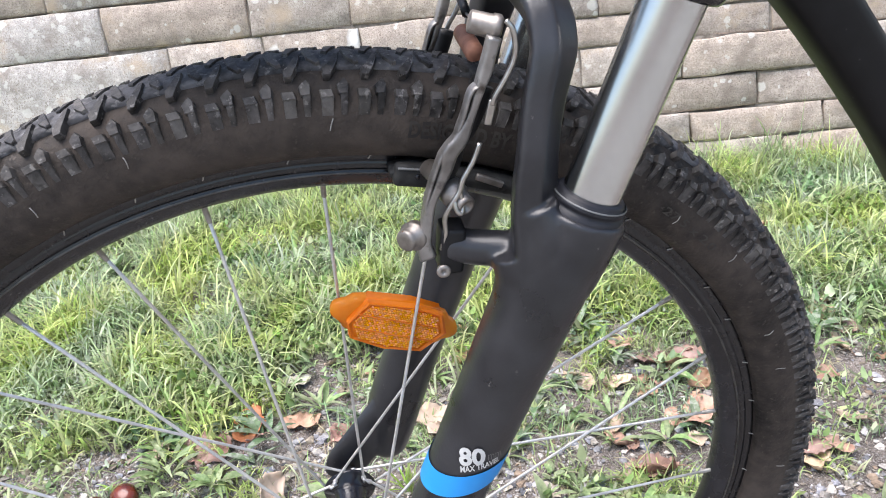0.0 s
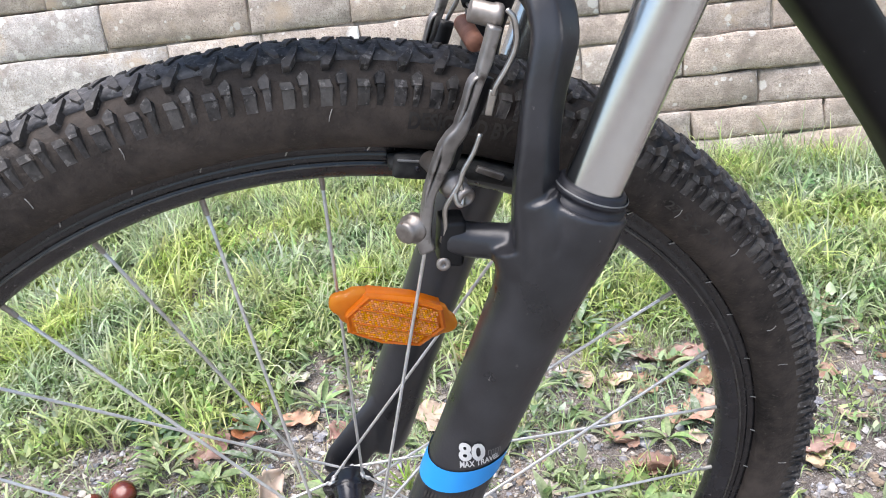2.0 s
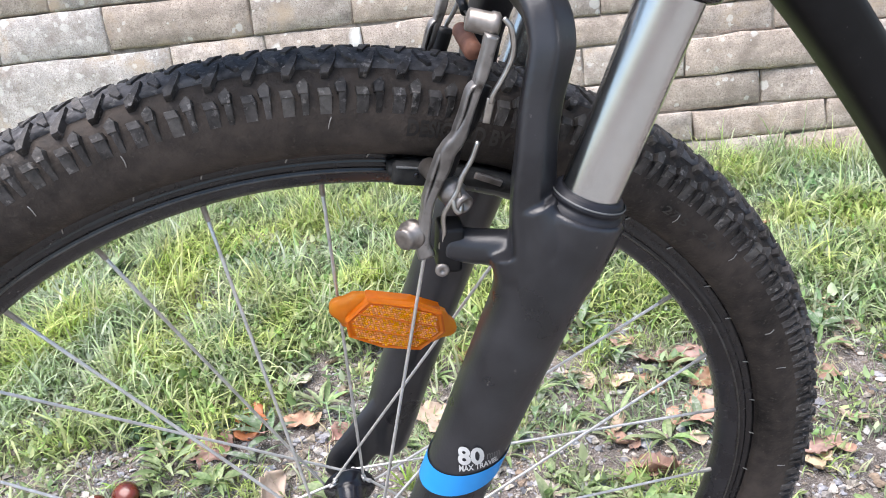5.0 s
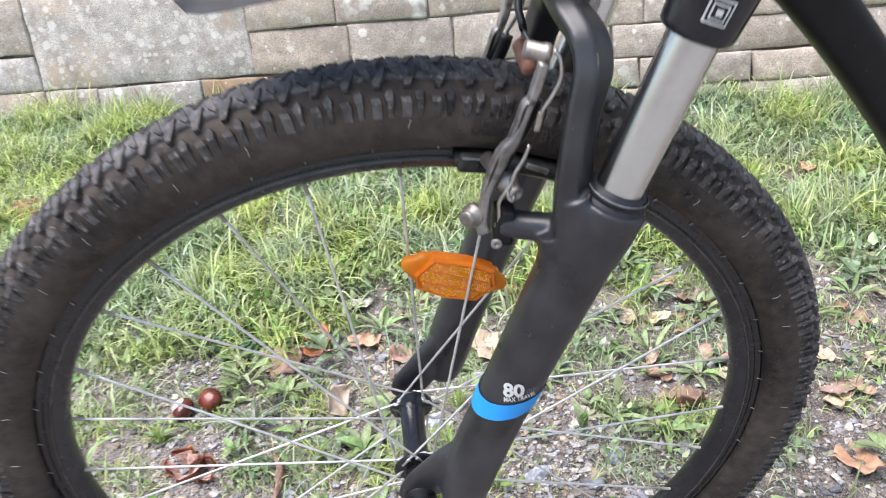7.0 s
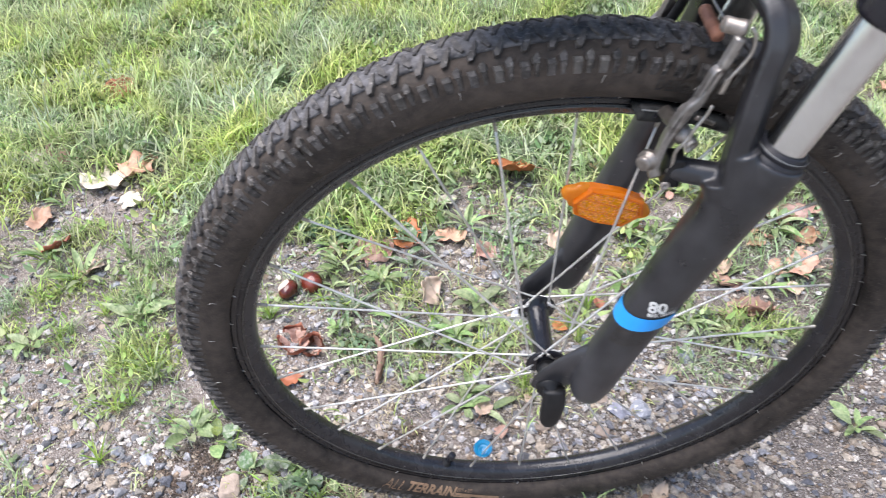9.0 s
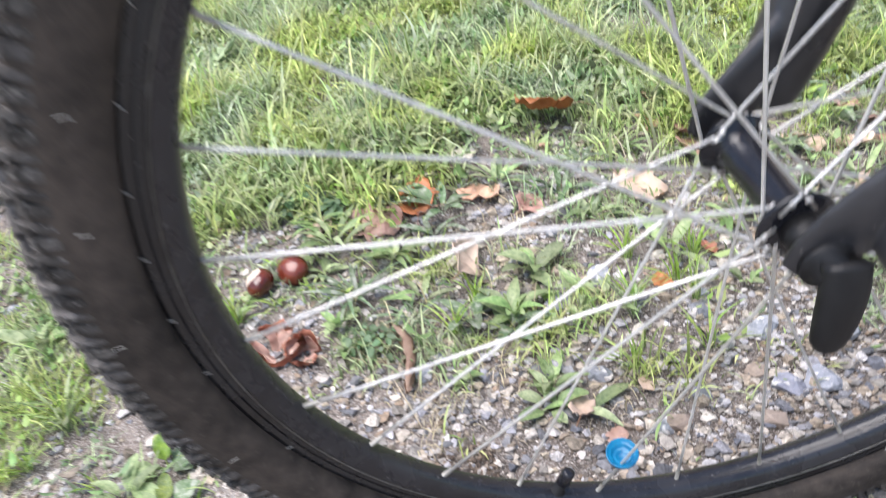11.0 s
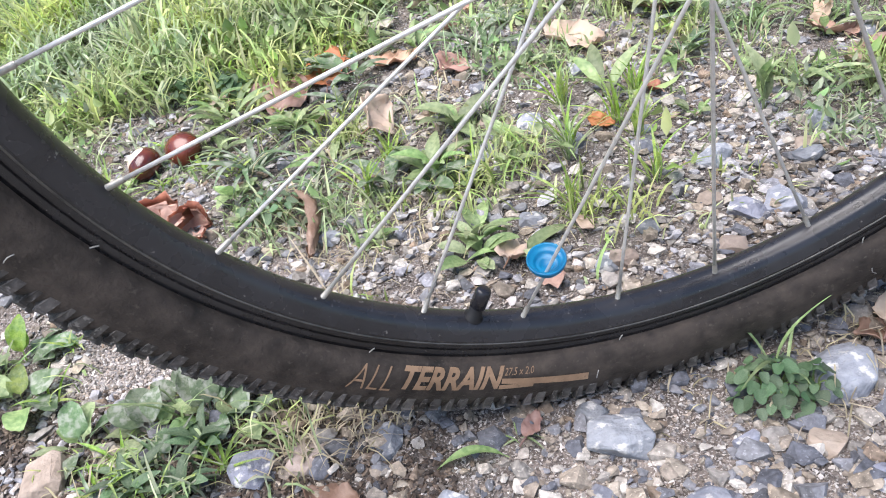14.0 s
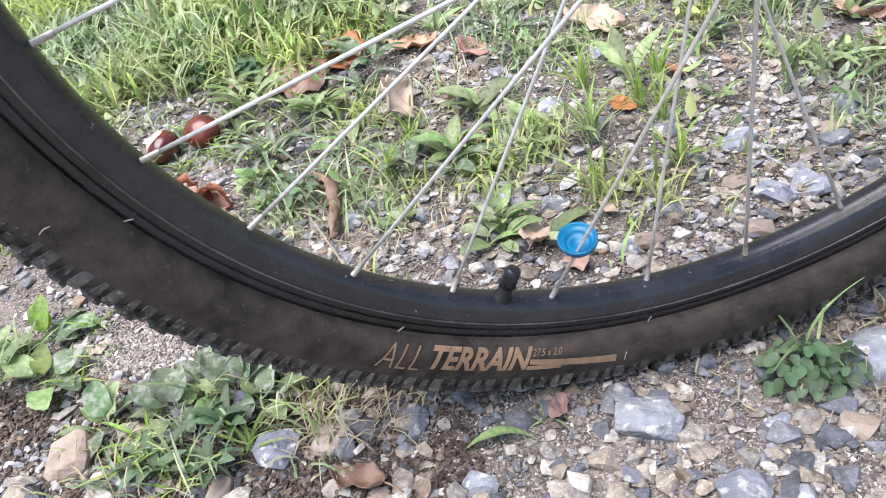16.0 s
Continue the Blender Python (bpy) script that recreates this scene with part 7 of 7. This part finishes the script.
def chestnut(x, y, s, yaw, up, label):
    bm = bmesh.new()
    bmesh.ops.create_uvsphere(bm, u_segments=32, v_segments=20, radius=1.0)
    for v in bm.verts:
        p = v.co
        k = 1 + 0.05 * noise.noise((p.x * 1.5 + yaw, p.y * 1.5, p.z * 1.5)) + (0.10 * max(0, p.x) ** 4)
        v.co = Vector((p.x * 1.08 * k, p.y * 0.98 * k, p.z * 0.80 * k)) * s
    turn = Vector(up).to_track_quat("Z", "Y").to_matrix().to_4x4()
    ob = mesh_object("chestnut", bm, M["conker"], m=Matrix.Translation((x, y, bank(x, y) + s * 0.72)) @ turn)
    tagged(ob, label, "chestnut", group="chestnuts")
    h = bmesh.new()
    bmesh.ops.create_uvsphere(h, u_segments=24, v_segments=16, radius=1.0)
    for v in h.verts:
        p = v.co
        v.co = Vector((p.x * 0.84, p.y * 0.78, 0.36 + p.z * 0.52)) * s
    part("scar", h, M["hilum"], ob, "pale cream seed scar")
    return ob


chestnut(-0.323, 0.402, 0.0195, 20, (0.5, 0.5, -0.7), "glossy dark red-brown chestnut on the soil")
chestnut(-0.361, 0.386, 0.0180, 75, (-0.62, 0.10, 0.76), "glossy brown chestnut with its pale scar up")


def husk(x, y, s, seed, tilt, label):
    """A broken chestnut shell: a torn bowl with a pale lining."""
    r = random.Random(seed)

    def bowl(k, gap):
        bm = bmesh.new()
        rings = []
        for i in range(8):
            b = radians(8 + gap * i / 7)
            ring = []
            for j in range(20):
                a = 2 * math.pi * j / 20
                e = 1 + 0.16 * noise.noise((math.cos(a) * 2 + seed, math.sin(a) * 2, i * 0.3))
                up = (0.25 * noise.noise((math.cos(a) * 3, math.sin(a) * 3, seed)) if i == 7 else 0)
                ring.append(bm.verts.new((s * k * e * math.sin(b) * math.cos(a), s * k * e * math.sin(b) * math.sin(a), s * (0.9 - k * math.cos(b) * 0.8 + up))))
            rings.append(ring)
        for p, q in zip(rings, rings[1:]):
            for j in range(20):
                if (j + seed) % 20 in (3, 4, 11):
                    continue
                bm.faces.new((p[j], p[(j + 1) % 20], q[(j + 1) % 20], q[j]))
        bm.faces.new(rings[0][::-1])
        for q in bm.verts:
            p = q.co / s
            q.co += s * 0.34 * noise.noise_vector(p * 1.9 + Vector((seed, 0, 0))) + s * 0.12 * noise.noise_vector(p * 5)
        bmesh.ops.solidify(bm, geom=bm.faces[:], thickness=s * 0.05)
        return bm
    ob = mesh_object("chestnut_husk", bowl(1.0, 95), M["husk"], m=pose(x, y, bank(x, y) - 0.002, tilt, 10, r.uniform(0, 360)))
    tagged(ob, label, "husk", group="chestnut husks")
    part("lining", bowl(0.88, 80), M["husk_in"], ob, "pale lining")
    for k in range(16):
        a, b = r.uniform(0, 6.28), radians(r.uniform(30, 100))
        c = Vector((s * math.sin(b) * math.cos(a), s * math.sin(b) * math.sin(a), s * (0.9 - 0.8 * math.cos(b))))
        d = (c - Vector((0, 0, s * 0.9))).normalized()
        part("spine", spin([(s * 0.05, 0), (0.0, s * 0.22)], c, d, 5), M["husk"], ob)
    return ob


husk(-0.336, 0.272, 0.024, 2, 25, "broken red-brown chestnut husk on the soil")
husk(-0.312, 0.262, 0.018, 5, -30, "small broken chestnut husk piece")
husk(-0.338, 0.232, 0.017, 9, 150, "dark overturned chestnut husk piece")
